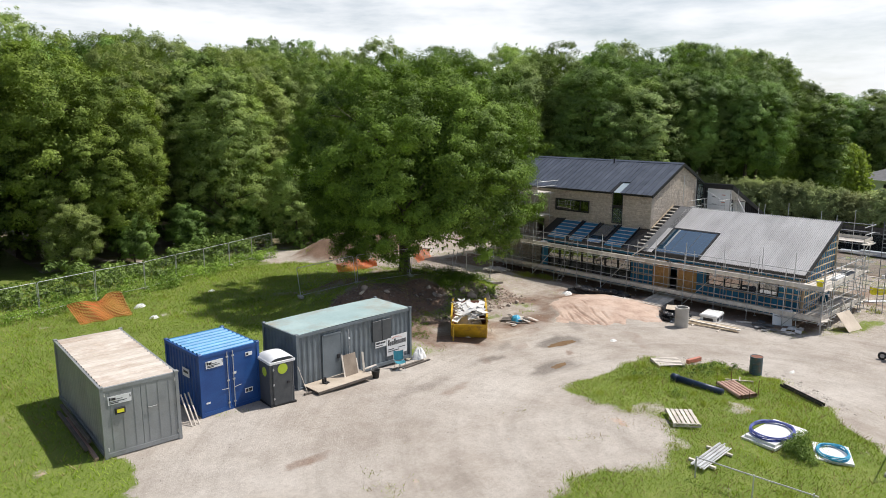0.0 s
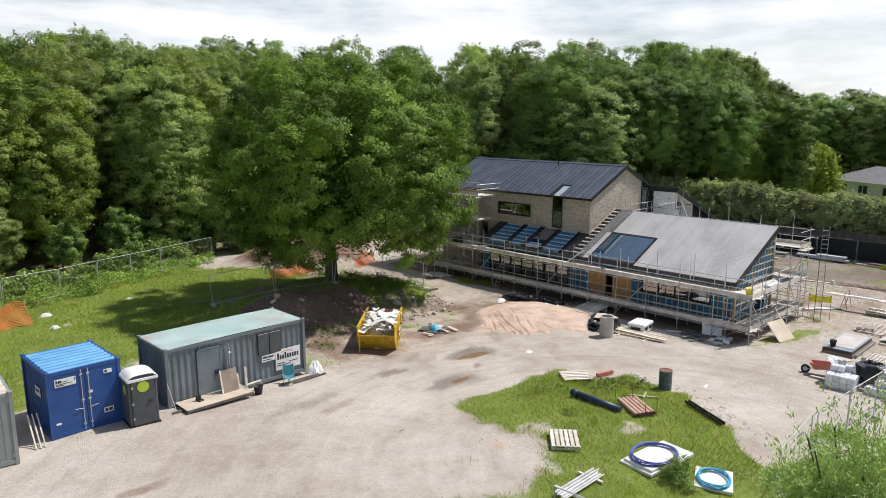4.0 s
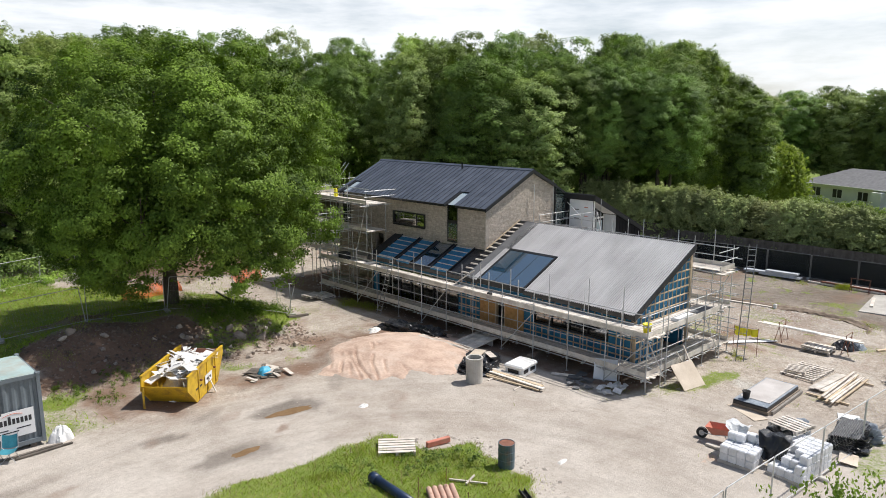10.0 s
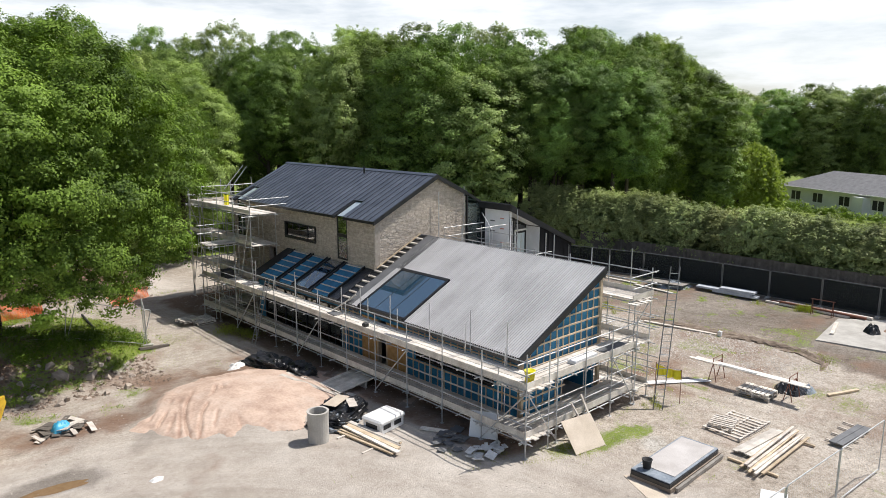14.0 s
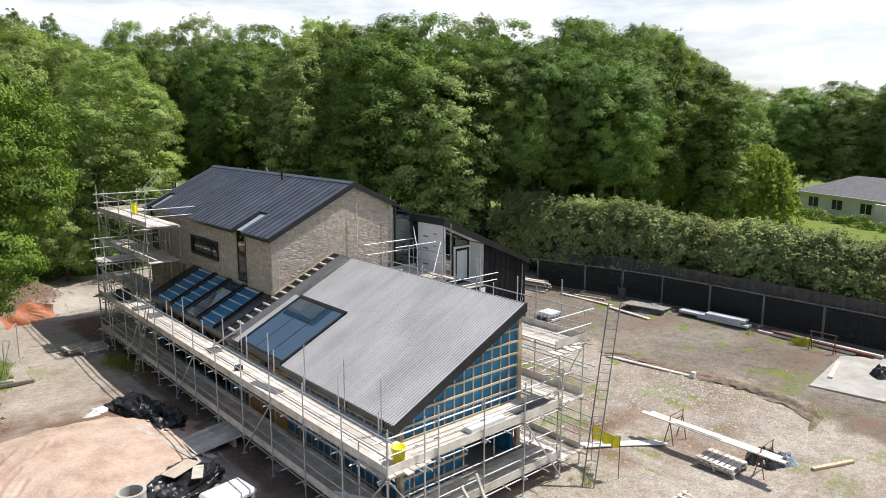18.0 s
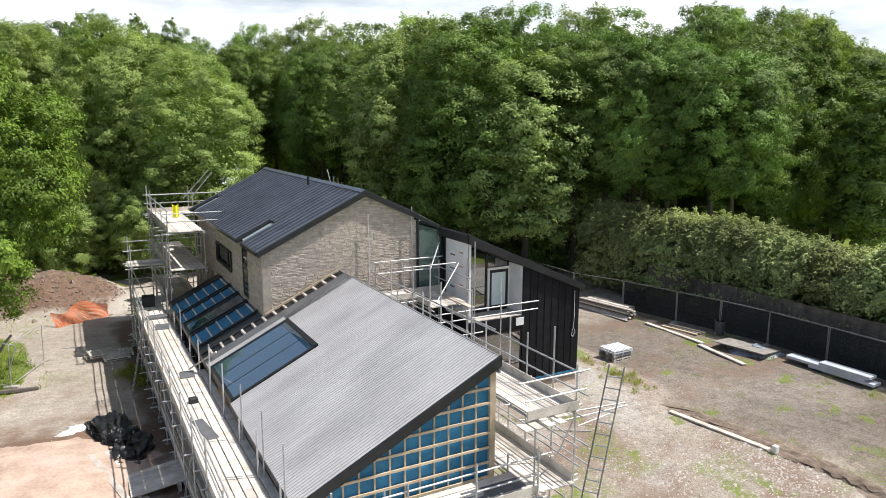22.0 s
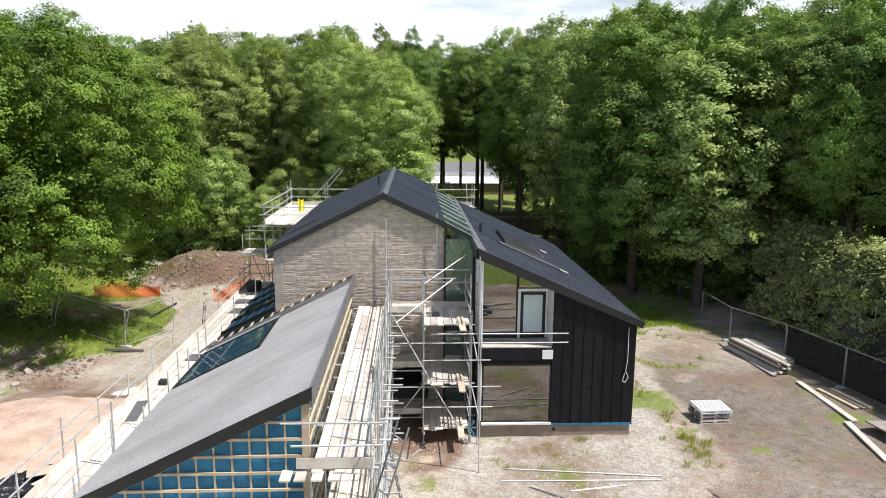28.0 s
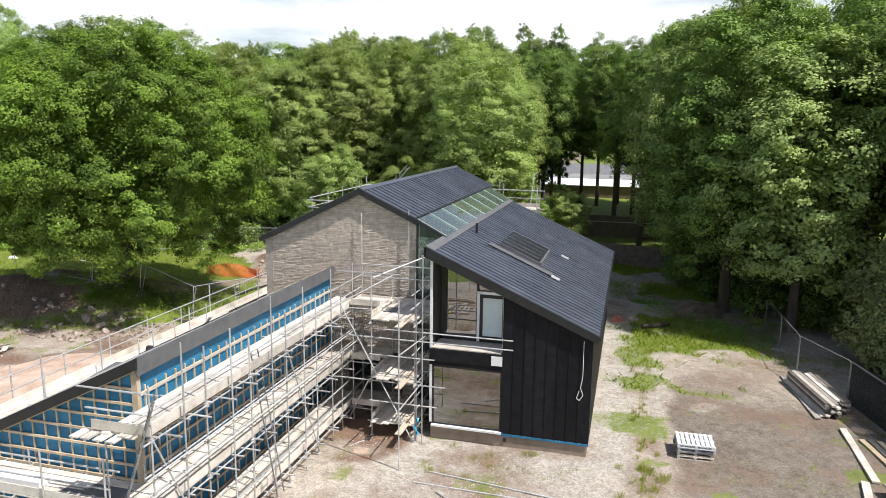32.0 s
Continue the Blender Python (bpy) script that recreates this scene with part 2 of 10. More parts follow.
# blue milk in the pane stands in for reflected sky
M_GLASS_DARK = glass_material("roof_glass", (0.7, 0.85, 0.95), 0.0, 0.5, 4.6, (0.07, 0.17, 0.28))
# thin pale milk stands in for sky reflected by the clear glass
M_GLASS_MILKY = glass_material("pale_green_glass", (0.78, 1.0, 0.93), 0.0, 0.8, 1.9, (0.50, 0.62, 0.58), 0.16)
# pale milk gives the slot's roof pane its sky reflection as colour
M_GLASS_PALE = glass_material("painted_sky_glass", (0.8, 0.95, 1.0), 0.05, 0.7, 2.2, (0.56, 0.66, 0.72), 0.75)
M_BARK = surface("bark", (0.055, 0.045, 0.035), (0.13, 0.11, 0.085), 0.95, 3, 30, 0.9, stretch=(1, 1, 0.25), depth=0.05)
M_LEAF_OAK = leaf_material("oak_leaf", (0.056, 0.120, 0.024), (0.355, 0.51, 0.105), (1.2, 1.35, 0.5), 0.22)
M_LEAF_BIG_OAK = leaf_material("old_oak_leaf", (0.018, 0.044, 0.010), (0.235, 0.375, 0.058), (1.15, 1.35, 0.5), 0.18)
M_LEAF_LIGHT = leaf_material("light_wood_leaf", (0.11, 0.18, 0.055), (0.48, 0.62, 0.21), (1.2, 1.35, 0.7), 0.30)
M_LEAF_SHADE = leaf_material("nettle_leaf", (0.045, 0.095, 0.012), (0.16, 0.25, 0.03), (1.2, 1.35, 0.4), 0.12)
M_LEAF = leaf_material("wood_leaf", (0.026, 0.062, 0.020), (0.315, 0.485, 0.125), (1.15, 1.35, 0.65), 0.19)
# wood_leaf darkened: the tall wood's own shade put into its colour
M_LEAF_SELFSHADE = leaf_material("self_shaded_wood_leaf", (0.016, 0.040, 0.013), (0.275, 0.43, 0.105), (1.15, 1.35, 0.6), 0.18)
M_LEAF_WILLOW = leaf_material("willow_leaf", (0.15, 0.21, 0.05), (0.36, 0.44, 0.13), (1.25, 1.4, 0.6), 0.4)
M_LEAF_PALE = leaf_material("pale_leaf", (0.12, 0.19, 0.058), (0.44, 0.55, 0.20), (1.2, 1.4, 0.7), 0.22)
M_LEAF_HEDGE = leaf_material("hedge_leaf", (0.062, 0.098, 0.032), (0.50, 0.58, 0.24), (1.3, 1.45, 0.7), 0.13)
M_GRASS = leaf_material("grass_blade", (0.13, 0.235, 0.018), (0.33, 0.47, 0.055), (1.2, 1.3, 0.5), 0.3)
M_TUFT = leaf_material("tussock_blade", (0.22, 0.30, 0.05), (0.48, 0.56, 0.15), (1.2, 1.3, 0.5), 0.45)
M_TUFT_MID = leaf_material("fresh_tussock_blade", (0.18, 0.27, 0.04), (0.42, 0.52, 0.11), (1.2, 1.3, 0.5), 0.45)
M_DRY = leaf_material("dry_grass_blade", (0.26, 0.23, 0.09), (0.46, 0.41, 0.19), (1.2, 1.1, 0.8), 0.2)
M_FENCE_WOOD = surface("dark_brown_fence_board", (0.085, 0.073, 0.062), (0.175, 0.15, 0.128), 0.9, 3, 35, 0.4, vary=0.2)
M_MESH_DARK = surface("dark_green_debris_netting", (0.012, 0.016, 0.016), (0.022, 0.028, 0.027), 0.9, 3, 30, 0.2)
_n, _l = M_MESH_DARK.node_tree.nodes, M_MESH_DARK.node_tree.links
_open, _weave = _n.new("ShaderNodeBsdfTransparent"), _n.new("ShaderNodeMixShader")
_weave.inputs["Fac"].default_value = 0.68
_l.new(_open.outputs["BSDF"], _weave.inputs[1])
_l.new(_n["Principled BSDF"].outputs["BSDF"], _weave.inputs[2])
_l.new(_weave.outputs["Shader"], next(q for q in _n if q.type == "OUTPUT_MATERIAL").inputs["Surface"])
mesh_nodes, mesh_links = M_MESH_DARK.node_tree.nodes, M_MESH_DARK.node_tree.links
mesh_mix, mesh_clear = mesh_nodes.new("ShaderNodeMixShader"), mesh_nodes.new("ShaderNodeBsdfTransparent")
mesh_mix.inputs["Fac"].default_value = 0.38
mesh_links.new(mesh_nodes["Principled BSDF"].outputs["BSDF"], mesh_mix.inputs[1])
mesh_links.new(mesh_clear.outputs["BSDF"], mesh_mix.inputs[2])
mesh_links.new(mesh_mix.outputs["Shader"], mesh_nodes["Material Output"].inputs["Surface"])
M_ORANGE = surface("orange_plastic_mesh", (0.62, 0.13, 0.03), (0.80, 0.22, 0.06), 0.6, 3, 20, 0.1)
M_YELLOW = surface("yellow_painted_steel", (0.50, 0.31, 0.02), (0.68, 0.45, 0.03), 0.5, 2.6, 25, 0.15, dirt=((0.20, 0.10, 0.045), 0.95))
M_YELLOW_PL = surface("bright_yellow_plastic", (0.78, 0.70, 0.02), (0.86, 0.80, 0.04), 0.45, 4, 20, 0.05)
M_TARP = surface("black_polythene", (0.010, 0.010, 0.012), (0.028, 0.029, 0.032), 0.28, 4, 14, 0.5, depth=0.06)
M_TARP_GREY = surface("grey_polythene", (0.16, 0.19, 0.23), (0.34, 0.38, 0.42), 0.35, 3, 10, 0.5, depth=0.05)
M_PLASTER = surface("broken_plasterboard", (0.60, 0.58, 0.55), (0.80, 0.79, 0.77), 0.85, 5, 40, 0.2, vary=0.12)
M_WHITE = surface("white_insulation", (0.70, 0.70, 0.69), (0.82, 0.82, 0.81), 0.7, 3, 30, 0.1, dirt=((0.5, 0.48, 0.44), 0.3))
M_ROCK = surface("pale_rubble", (0.29, 0.255, 0.22), (0.50, 0.46, 0.415), 0.95, 6, 50, 0.5, island=0.3)
M_CLOD = surface("brown_clod", (0.10, 0.07, 0.05), (0.27, 0.20, 0.155), 0.95, 6, 50, 0.5, island=0.35)
M_RUBBER = surface("black_rubber", (0.015, 0.015, 0.016), (0.03, 0.03, 0.031), 0.7, 5, 40, 0.1)
M_RED = surface("faded_red_paint", (0.50, 0.15, 0.10), (0.62, 0.25, 0.18), 0.6, 4, 30, 0.1, dirt=((0.30, 0.20, 0.14), 0.5))
M_CLAY = surface("clay_drain_pipe", (0.42, 0.26, 0.20), (0.55, 0.37, 0.29), 0.75, 4, 30, 0.1, vary=0.1)
M_BLUEPIPE = surface("light_blue_plastic_pipe", (0.05, 0.34, 0.56), (0.08, 0.44, 0.66), 0.4, 4, 30, 0.0)
M_VIOLETPIPE = surface("blue_violet_plastic_pipe", (0.08, 0.10, 0.34), (0.12, 0.15, 0.44), 0.4, 4, 30, 0.0)
M_NAVY = surface("dark_blue_plastic_pipe", (0.01, 0.025, 0.06), (0.02, 0.04, 0.09), 0.4, 4, 30, 0.0)
M_RUST = surface("rusty_red_steel", (0.14, 0.055, 0.035), (0.26, 0.11, 0.07), 0.8, 5, 40, 0.3)


# ---- mesh tools ----
class Build:
    """Collects faces for one mesh."""

    def __init__(self):
        self.v, self.f = [], []

    def add(self, verts, faces):
        k = len(self.v)
        self.v += [tuple(p) for p in verts]
        self.f += [tuple(i + k for i in q) for q in faces]
        return self

    def box(self, x0, x1, y0, y1, z0, z1, m=None, bevel=0.0):
        if bevel:
            b = bevel
            ring = [(x0 + b, y0), (x1 - b, y0), (x1, y0 + b), (x1, y1 - b), (x1 - b, y1), (x0 + b, y1), (x0, y1 - b), (x0, y0 + b)]
            inn = [(min(max(x, x0 + b), x1 - b), min(max(y, y0 + b), y1 - b)) for x, y in ring]
            vs = [(x, y, z0) for x, y in ring] + [(x, y, z1 - b) for x, y in ring] + [(x, y, z1) for x, y in inn]
            fs = [(i, (i + 1) % 8, 8 + (i + 1) % 8, 8 + i) for i in range(8)]
            fs += [(8 + i, 8 + (i + 1) % 8, 16 + (i + 1) % 8, 16 + i) for i in range(8)]
            fs += [tuple(range(16, 24)), tuple(range(7, -1, -1))]
        else:
            vs = [(x, y, z) for z in (z0, z1) for x, y in ((x0, y0), (x1, y0), (x1, y1), (x0, y1))]
            fs = [(3, 2, 1, 0), (4, 5, 6, 7), (0, 1, 5, 4), (1, 2, 6, 5), (2, 3, 7, 6), (3, 0, 4, 7)]
        if m is not None:
            vs = [m @ Vector(p) for p in vs]
        return self.add(vs, fs)

    def prism(self, outline, a, b, axis="y"):
        """A flat outline pushed from a to b along the axis."""
        def put(p, t):
            return {"y": (p[0], t, p[1]), "x": (t, p[0], p[1]), "z": (p[0], p[1], t)}[axis]
        n = len(outline)
        vs = [put(p, a) for p in outline] + [put(p, b) for p in outline]
        fs = [tuple(range(n)), tuple(range(2 * n - 1, n - 1, -1))] + [(i, i + n, (i + 1) % n + n, (i + 1) % n) for i in range(n)]
        return self.add(vs, fs)

    def tube(self, p0, p1, r=0.024, n=7, r1=None, caps=True):
        p0, p1 = Vector(p0), Vector(p1)
        q = (p1 - p0).to_track_quat("Z", "Y")
        r1 = r if r1 is None else r1
        vs = []
        for p, rr in ((p0, r), (p1, r1)):
            vs += [p + q @ Vector((rr * math.cos(2 * math.pi * i / n), rr * math.sin(2 * math.pi * i / n), 0)) for i in range(n)]
        fs = [(i, (i + 1) % n, (i + 1) % n + n, i + n) for i in range(n)]
        if caps:
            fs += [tuple(range(n - 1, -1, -1)), tuple(range(n, 2 * n))]
        return self.add(vs, fs)

    def path(self, pts, r=0.02, n=7):
        for a, b in zip(pts, pts[1:]):
            self.tube(a, b, r, n)
        return self

    def lathe(self, rows, n=20, at=(0, 0, 0)):
        """rows: (radius, height) from the bottom up."""
        vs = [(at[0] + r * math.cos(2 * math.pi * i / n), at[1] + r * math.sin(2 * math.pi * i / n), at[2] + z) for r, z in rows for i in range(n)]
        fs = [(k * n + i, k * n + (i + 1) % n, (k + 1) * n + (i + 1) % n, (k + 1) * n + i) for k in range(len(rows) - 1) for i in range(n)]
        fs += [tuple(range(n - 1, -1, -1)), tuple((len(rows) - 1) * n + i for i in range(n))]
        return self.add(vs, fs)

    def sheet(self, fn, nu, nv):
        vs = [fn(i / nu, j / nv) for j in range(nv + 1) for i in range(nu + 1)]
        fs = [(j * (nu + 1) + i, j * (nu + 1) + i + 1, (j + 1) * (nu + 1) + i + 1, (j + 1) * (nu + 1) + i) for j in range(nv) for i in range(nu)]
        return self.add(vs, fs)

    def weld(self):
        """Joins corners that share a place."""
        seen, back = {}, []
        for p in self.v:
            back.append(seen.setdefault(tuple(round(c, 4) for c in p), len(seen)))
        self.v, self.f = list(seen), [q for q in (tuple(back[i] for i in f) for f in self.f) if len(set(q)) == len(q)]
        return self

    def mesh(self, name, material, smooth=False):
        me = bpy.data.meshes.new(name)
        me.from_pydata(self.v, [], self.f)
        me.materials.append(material)
        if smooth:
            me.polygons.foreach_set("use_smooth", [True] * len(me.polygons))
        me.update()
        return me


def part(name, bld, material, parent=None, label="", smooth=False):
    me = bld if isinstance(bld, bpy.types.Mesh) else bld.mesh(name, material, smooth)
    ob = new(name, me)
    ob.parent = parent
    if label:
        ob["label"] = label
    return ob


def thing(name, m, label, category, group="", kind=""):
    ob = new(name)
    ob.empty_display_size = 0.2
    ob.matrix_world = m if isinstance(m, Matrix) else Matrix.Translation(m)
    return tagged(ob, label, category, group, kind)


def solo(name, bld, material, label, category, m=None, group="", kind="", smooth=False):
    ob = part(name, bld, material, None, "", smooth)
    if m is not None:
        ob.matrix_world = m if isinstance(m, Matrix) else Matrix.Translation(m)
    return tagged(ob, label, category, group, kind)


def quads_mesh(name, co, material, per=4):
    """A mesh of loose quads (or triangles) out of an array of corners."""
    n = len(co) // per
    me = bpy.data.meshes.new(name)
    me.vertices.add(len(co))
    me.vertices.foreach_set("co", np.asarray(co, dtype=np.float32).ravel())
    me.loops.add(len(co))
    me.loops.foreach_set("vertex_index", np.arange(len(co), dtype=np.int32))
    me.polygons.add(n)
    me.polygons.foreach_set("loop_start", np.arange(0, n * per, per, dtype=np.int32))
    me.polygons.foreach_set("loop_total", np.full(n, per, dtype=np.int32))
    me.materials.append(material)
    me.update(calc_edges=True)
    me.validate()
    return me


# ---- ground ----
def smooth01(u):
    u = np.clip(u, 0, 1)
    return u * u * (3 - 2 * u)


def dome(x, y, cx, cy, ax, ay, h, turn=0.0, power=2.0):
    c, s = math.cos(turn), math.sin(turn)
    u, v = ((x - cx) * c + (y - cy) * s) / ax, (-(x - cx) * s + (y - cy) * c) / ay
    return h * smooth01(1.25 * (1 - (np.abs(u) ** power + np.abs(v) ** power) ** (1 / power)))


def value_noise(x, y, scale, seed):
    """Smooth noise over the plan, -1 to 1."""
    rng = np.random.RandomState(seed)
    tab = rng.uniform(-1, 1, (64, 64))
    u, v = x / scale, y / scale
    i, j = np.floor(u).astype(int), np.floor(v).astype(int)
    fu, fv = smooth01(u - i), smooth01(v - j)
    g = lambda a, b: tab[a % 64, b % 64]
    return (g(i, j) * (1 - fu) + g(i + 1, j) * fu) * (1 - fv) + (g(i, j + 1) * (1 - fu) + g(i + 1, j + 1) * fu) * fv


# muddy pools on the track: place, half length and width, turn, water level
PUDDLES = [(29.95, 22.55, 1.05, 0.27, -0.10, -0.851), (26.75, 20.32, 0.55, 0.24, 0.05, -0.749)]


def ground_z(x, y):
    x, y = np.asarray(x, float), np.asarray(y, float)
    z = -0.25 - 0.85 * smooth01((x - 8) / 36)
    z = z + dome(x, y, 29.0, 36.5, 10.5, 6.3, 1.45, 0.1, 3.0)
    z = z + dome(x, y, 24.0, 33.5, 5.5, 3.0, 0.55, 0.25)
    z = z + dome(x, y, 38.2, 52.0, 8.0, 5.0, 1.95, -0.25)
    z = z + dome(x, y, 38.0, 25.7, 5.0, 4.6, 0.45, -0.7)
    z = z + dome(x, y, 26.0, 12.0, 11.0, 7.5, 0.30, 0.0, 2.5)
    near = smooth01((120 - np.hypot(x - 35, y - 20)) / 40)
    lump = 0.05 * value_noise(x, y, 3.1, 3) + 0.03 * value_noise(x, y, 1.1, 4)
    rough = smooth01(dome(x, y, 29, 35.5, 11, 7.5, 1.6) + dome(x, y, 37.5, 52, 9, 5.5, 1.5))
    lump = lump + rough * (0.16 * value_noise(x, y, 1.3, 5) + 0.10 * value_noise(x, y, 0.7, 6))
    z = z + near * lump
    for px, py, pr, ps, pt, level in PUDDLES:
        z = z + np.clip(3 * dome(x, y, px, py, pr * 1.7, ps * 2.6, 1.0, pt), 0, 1) * (level - z)
    return z


def gz(x, y):
    return float(ground_z(np.array([x]), np.array([y]))[0])


def poly_inside(x, y, pts):
    """How deep a place lies inside an outline (negative: outside)."""
    best = np.full(x.shape, 1e9)
    odd = np.zeros(x.shape, bool)
    for (ax, ay), (bx, by) in zip(pts, pts[1:] + pts[:1]):
        dx, dy = bx - ax, by - ay
        t = np.clip(((x - ax) * dx + (y - ay) * dy) / (dx * dx + dy * dy), 0, 1)
        best = np.minimum(best, np.hypot(x - ax - t * dx, y - ay - t * dy))
        cross = ((ay > y) != (by > y)) & (x < (bx - ax) * (y - ay) / (by - ay + 1e-12) + ax)
        odd ^= cross
    return np.where(odd, best, -best)


FIELD = [(-400, -400), (5.0, -400), (6.0, 8), (6.6, 22.5), (7.5, 26), (10, 29), (15, 29.2), (21.8, 29.0), (23.0, 28.0), (25, 30.0), (30, 30.5), (34, 31.0),
         (37.5, 34.5), (38.4, 38), (37.5, 43), (34.5, 47.5), (29, 52), (30, 70), (-400, 400)]
ISLAND = [(23.6, 18.2), (27.5, 19.0), (31.5, 18.3), (33.8, 15.5), (33.6, 11.9), (31.3, 8.9), (28.9, 6.6), (25.5, 3.5), (14, 3), (12, 10), (16.0, 13.6), (18.9, 13.4),
          (20.7, 12.4), (22.2, 12.4), (23.3, 13.3), (22.9, 14.1), (22.8, 15.4), (23.1, 17.2)]


def covers(x, y):
    """Shares of grass, bare soil and sand at each place; the rest is gravel."""
    wob = 0.7 * value_noise(x, y, 2.3, 11) + 0.5 * value_noise(x, y, 0.8, 12)
    grass = smooth01((poly_inside(x, y, FIELD) + wob + 0.4) / 1.0)
    isle = poly_inside(x, y, ISLAND)
    thin = np.clip(value_noise(x, y, 2.0, 23) + 0.7 * value_noise(x, y, 0.9, 24), 0, 1)
    grass = np.maximum(grass, smooth01((isle + 1.0 * wob + 0.1) / (1.1 + 1.2 * (x < 24))) * (1 - 0.28 * thin * smooth01((5.5 - isle) / 3)))
    grass = np.maximum(grass, 0.56 * smooth01(2.0 * (dome(x, y, 23.2, 26.9, 2.6, 2.8, 1.0) + 0.5 * wob)))
    grass = np.maximum(grass, 0.95 * smooth01(2.5 * dome(x, y, 27.0, 47.0, 9.0, 6.5, 1.0, -0.3) + 0.4 * wob))
    patch_w = value_noise(x, y, 2.9, 25) + 0.5 * value_noise(x, y, 1.1, 26)
    grass = np.maximum(grass, smooth01((x - 74.5 + wob) / 1.2))
    grass = np.maximum(grass, smooth01((y - 56 + 2 * wob) / 3))
    grass = np.maximum(grass, 0.82 * smooth01((x - 61.5 + wob) / 1.5) * smooth01((y - 36.5 + 2 * wob) / 4) * smooth01((58 - y) / 6) * smooth01((patch_w + 0.55) / 0.6))
    grass = np.maximum(grass, 0.9 * smooth01((3 - y + wob) / 2) * (x > 5))
    grass = np.maximum(grass, 0.52 * smooth01(2 * dome(x, y, 44.0, 4.3, 3.2, 1.3, 1.0, -0.1) + 0.5 * wob))
    patch = value_noise(x, y, 2.6, 21) + 0.6 * value_noise(x, y, 1.0, 22)
    yard = smooth01((x - 51) / 4) * smooth01((y - 3) / 4)
    grass = np.maximum(grass, 0.46 * yard * smooth01((patch - 0.15) / 0.5))
    strip = smooth01((x - 61.2 + 0.4 * wob) / 0.5) * smooth01((64.2 - x + 0.6 * wob) / 0.8) * smooth01((y - 21) / 2)
    grass = np.maximum(grass, 0.58 * strip * smooth01((patch + 0.2) / 0.5))
    grass = np.maximum(grass, 0.6 * smooth01(2 * (dome(x, y, 46.5, 12.6, 3.6, 1.0, 1.0, -0.25) + 0.3 * wob)))
    grass = np.maximum(grass, 0.46 * smooth01((x - 34) / 2) * smooth01((43 - x) / 2) * smooth01((y - 31) / 5) * smooth01((patch + 0.1) / 0.6))
    soil = smooth01(1.6 * dome(x, y, 25.6, 32.8, 9.6, 3.0, 1.0, 0.16) + 0.35 * wob - 0.15)
    soil = np.maximum(soil, 0.98 * smooth01(1.6 * dome(x, y, 37.5, 51.5, 8.0, 4.5, 1.0, -0.25) + 0.5 * wob))
    soil = np.maximum(soil, 0.75 * smooth01((x - 41.7 + 0.5 * wob) / 0.8) * smooth01((50.6 - x) / 0.8) * smooth01((y - 13.6) / 1) * smooth01((46 - y) / 1))
    soil = np.maximum(soil, (0.30 + 0.30 * value_noise(x, y, 2.2, 31)) * smooth01((x - 62.8 + wob) / 1.5) * smooth01((75 - x) / 2) * smooth01((y - 9) / 4))
    soil = np.maximum(soil, (0.36 + 0.30 * value_noise(x, y, 1.7, 32)) * smooth01((x - 47 + wob) / 4) * smooth01((65 - x) / 2))
    for px, py, pr, pa, pt in ((11.9, 19.6, 0.9, 0.5, 0.1), (27.6, 23.6, 1.3, 0.35, 0.6), (34.0, 20.5, 1.6, 0.35, 0.9), (31.6, 26.6, 2.0, 0.5, 0.9), (24.5, 23.2, 1.0, 0.4, 0.9), (36, 32, 2.4, 0.45, 0.9), (29.2, 21.4, 1.0, 0.55, 0.5), (20.5, 21.2, 1.2, 0.4, 0.2), (53.6, 18.6, 1.6, 0.62, 0.4), (56.2, 19.6, 1.3, 0.55, 1.2), (59.0, 17.8, 1.4, 0.45, 0.1), (66.5, 22.0, 1.5, 0.5, 1.3), (55.0, 13.0, 1.3, 0.45, 0.7)):
        soil = np.maximum(soil, pa * smooth01(1.3 * dome(x, y, px, py, pr * 2.1, pr * 0.55, 1.0, pt) + 0.7 * wob - 0.12) * (dome(x, y, px, py, pr * 3.2, pr * 1.6, 1.0, pt) > 0))
    soil = np.maximum(soil, 0.85 * dome(x, y, 54.5, 15.5, 2.8, 1.3, 1.0, -0.5) * smooth01(patch + 0.6))
    soil = np.maximum(soil, (0.58 + 0.36 * value_noise(x, y, 1.9, 33) + 0.16 * value_noise(x, y, 0.6, 34)) * smooth01((x - 21) / 4) * smooth01((43.5 - x) / 2) * smooth01((y - 22.5 - 0.12 * (x - 24)) / 4) * smooth01((56 - y) / 4) * (1 - 0.62 * smooth01((y - 30.5) / 2) * smooth01((x - 34.5) / 2)))
    waste = smooth01((x - 20.5) / 2) * smooth01((38 - x) / 3) * smooth01((y - 24.3) / 2) * smooth01((33.5 - y) / 2)
    grass = np.maximum(grass, 0.68 * waste * smooth01((value_noise(x, y, 1.4, 39) + 0.7 * value_noise(x, y, 0.5, 40) - 0.05) / 0.5))
    soil = np.maximum(soil, 0.45 * smooth01(1.6 * dome(x, y, 57.0, 16.8, 2.4, 1.5, 1.0, -0.5) + 0.5 * wob))
    east = smooth01((x - 51.5) / 1.5) * smooth01((74 - x) / 2) * smooth01((y - 8) / 3) * smooth01((42 - y) / 4)
    soil = np.maximum(soil, 0.46 * east * smooth01((value_noise(x, y, 1.5, 35) + 0.8 * value_noise(x, y, 0.6, 36) - 0.3) / 0.6))
    grass = np.maximum(grass, 0.55 * east * smooth01((value_noise(x, y, 1.2, 37) + 0.6 * value_noise(x, y, 0.5, 38) - 0.42) / 0.35))
    soil = np.maximum(soil, 0.6 * smooth01((y - 57 + 2 * wob) / 3))
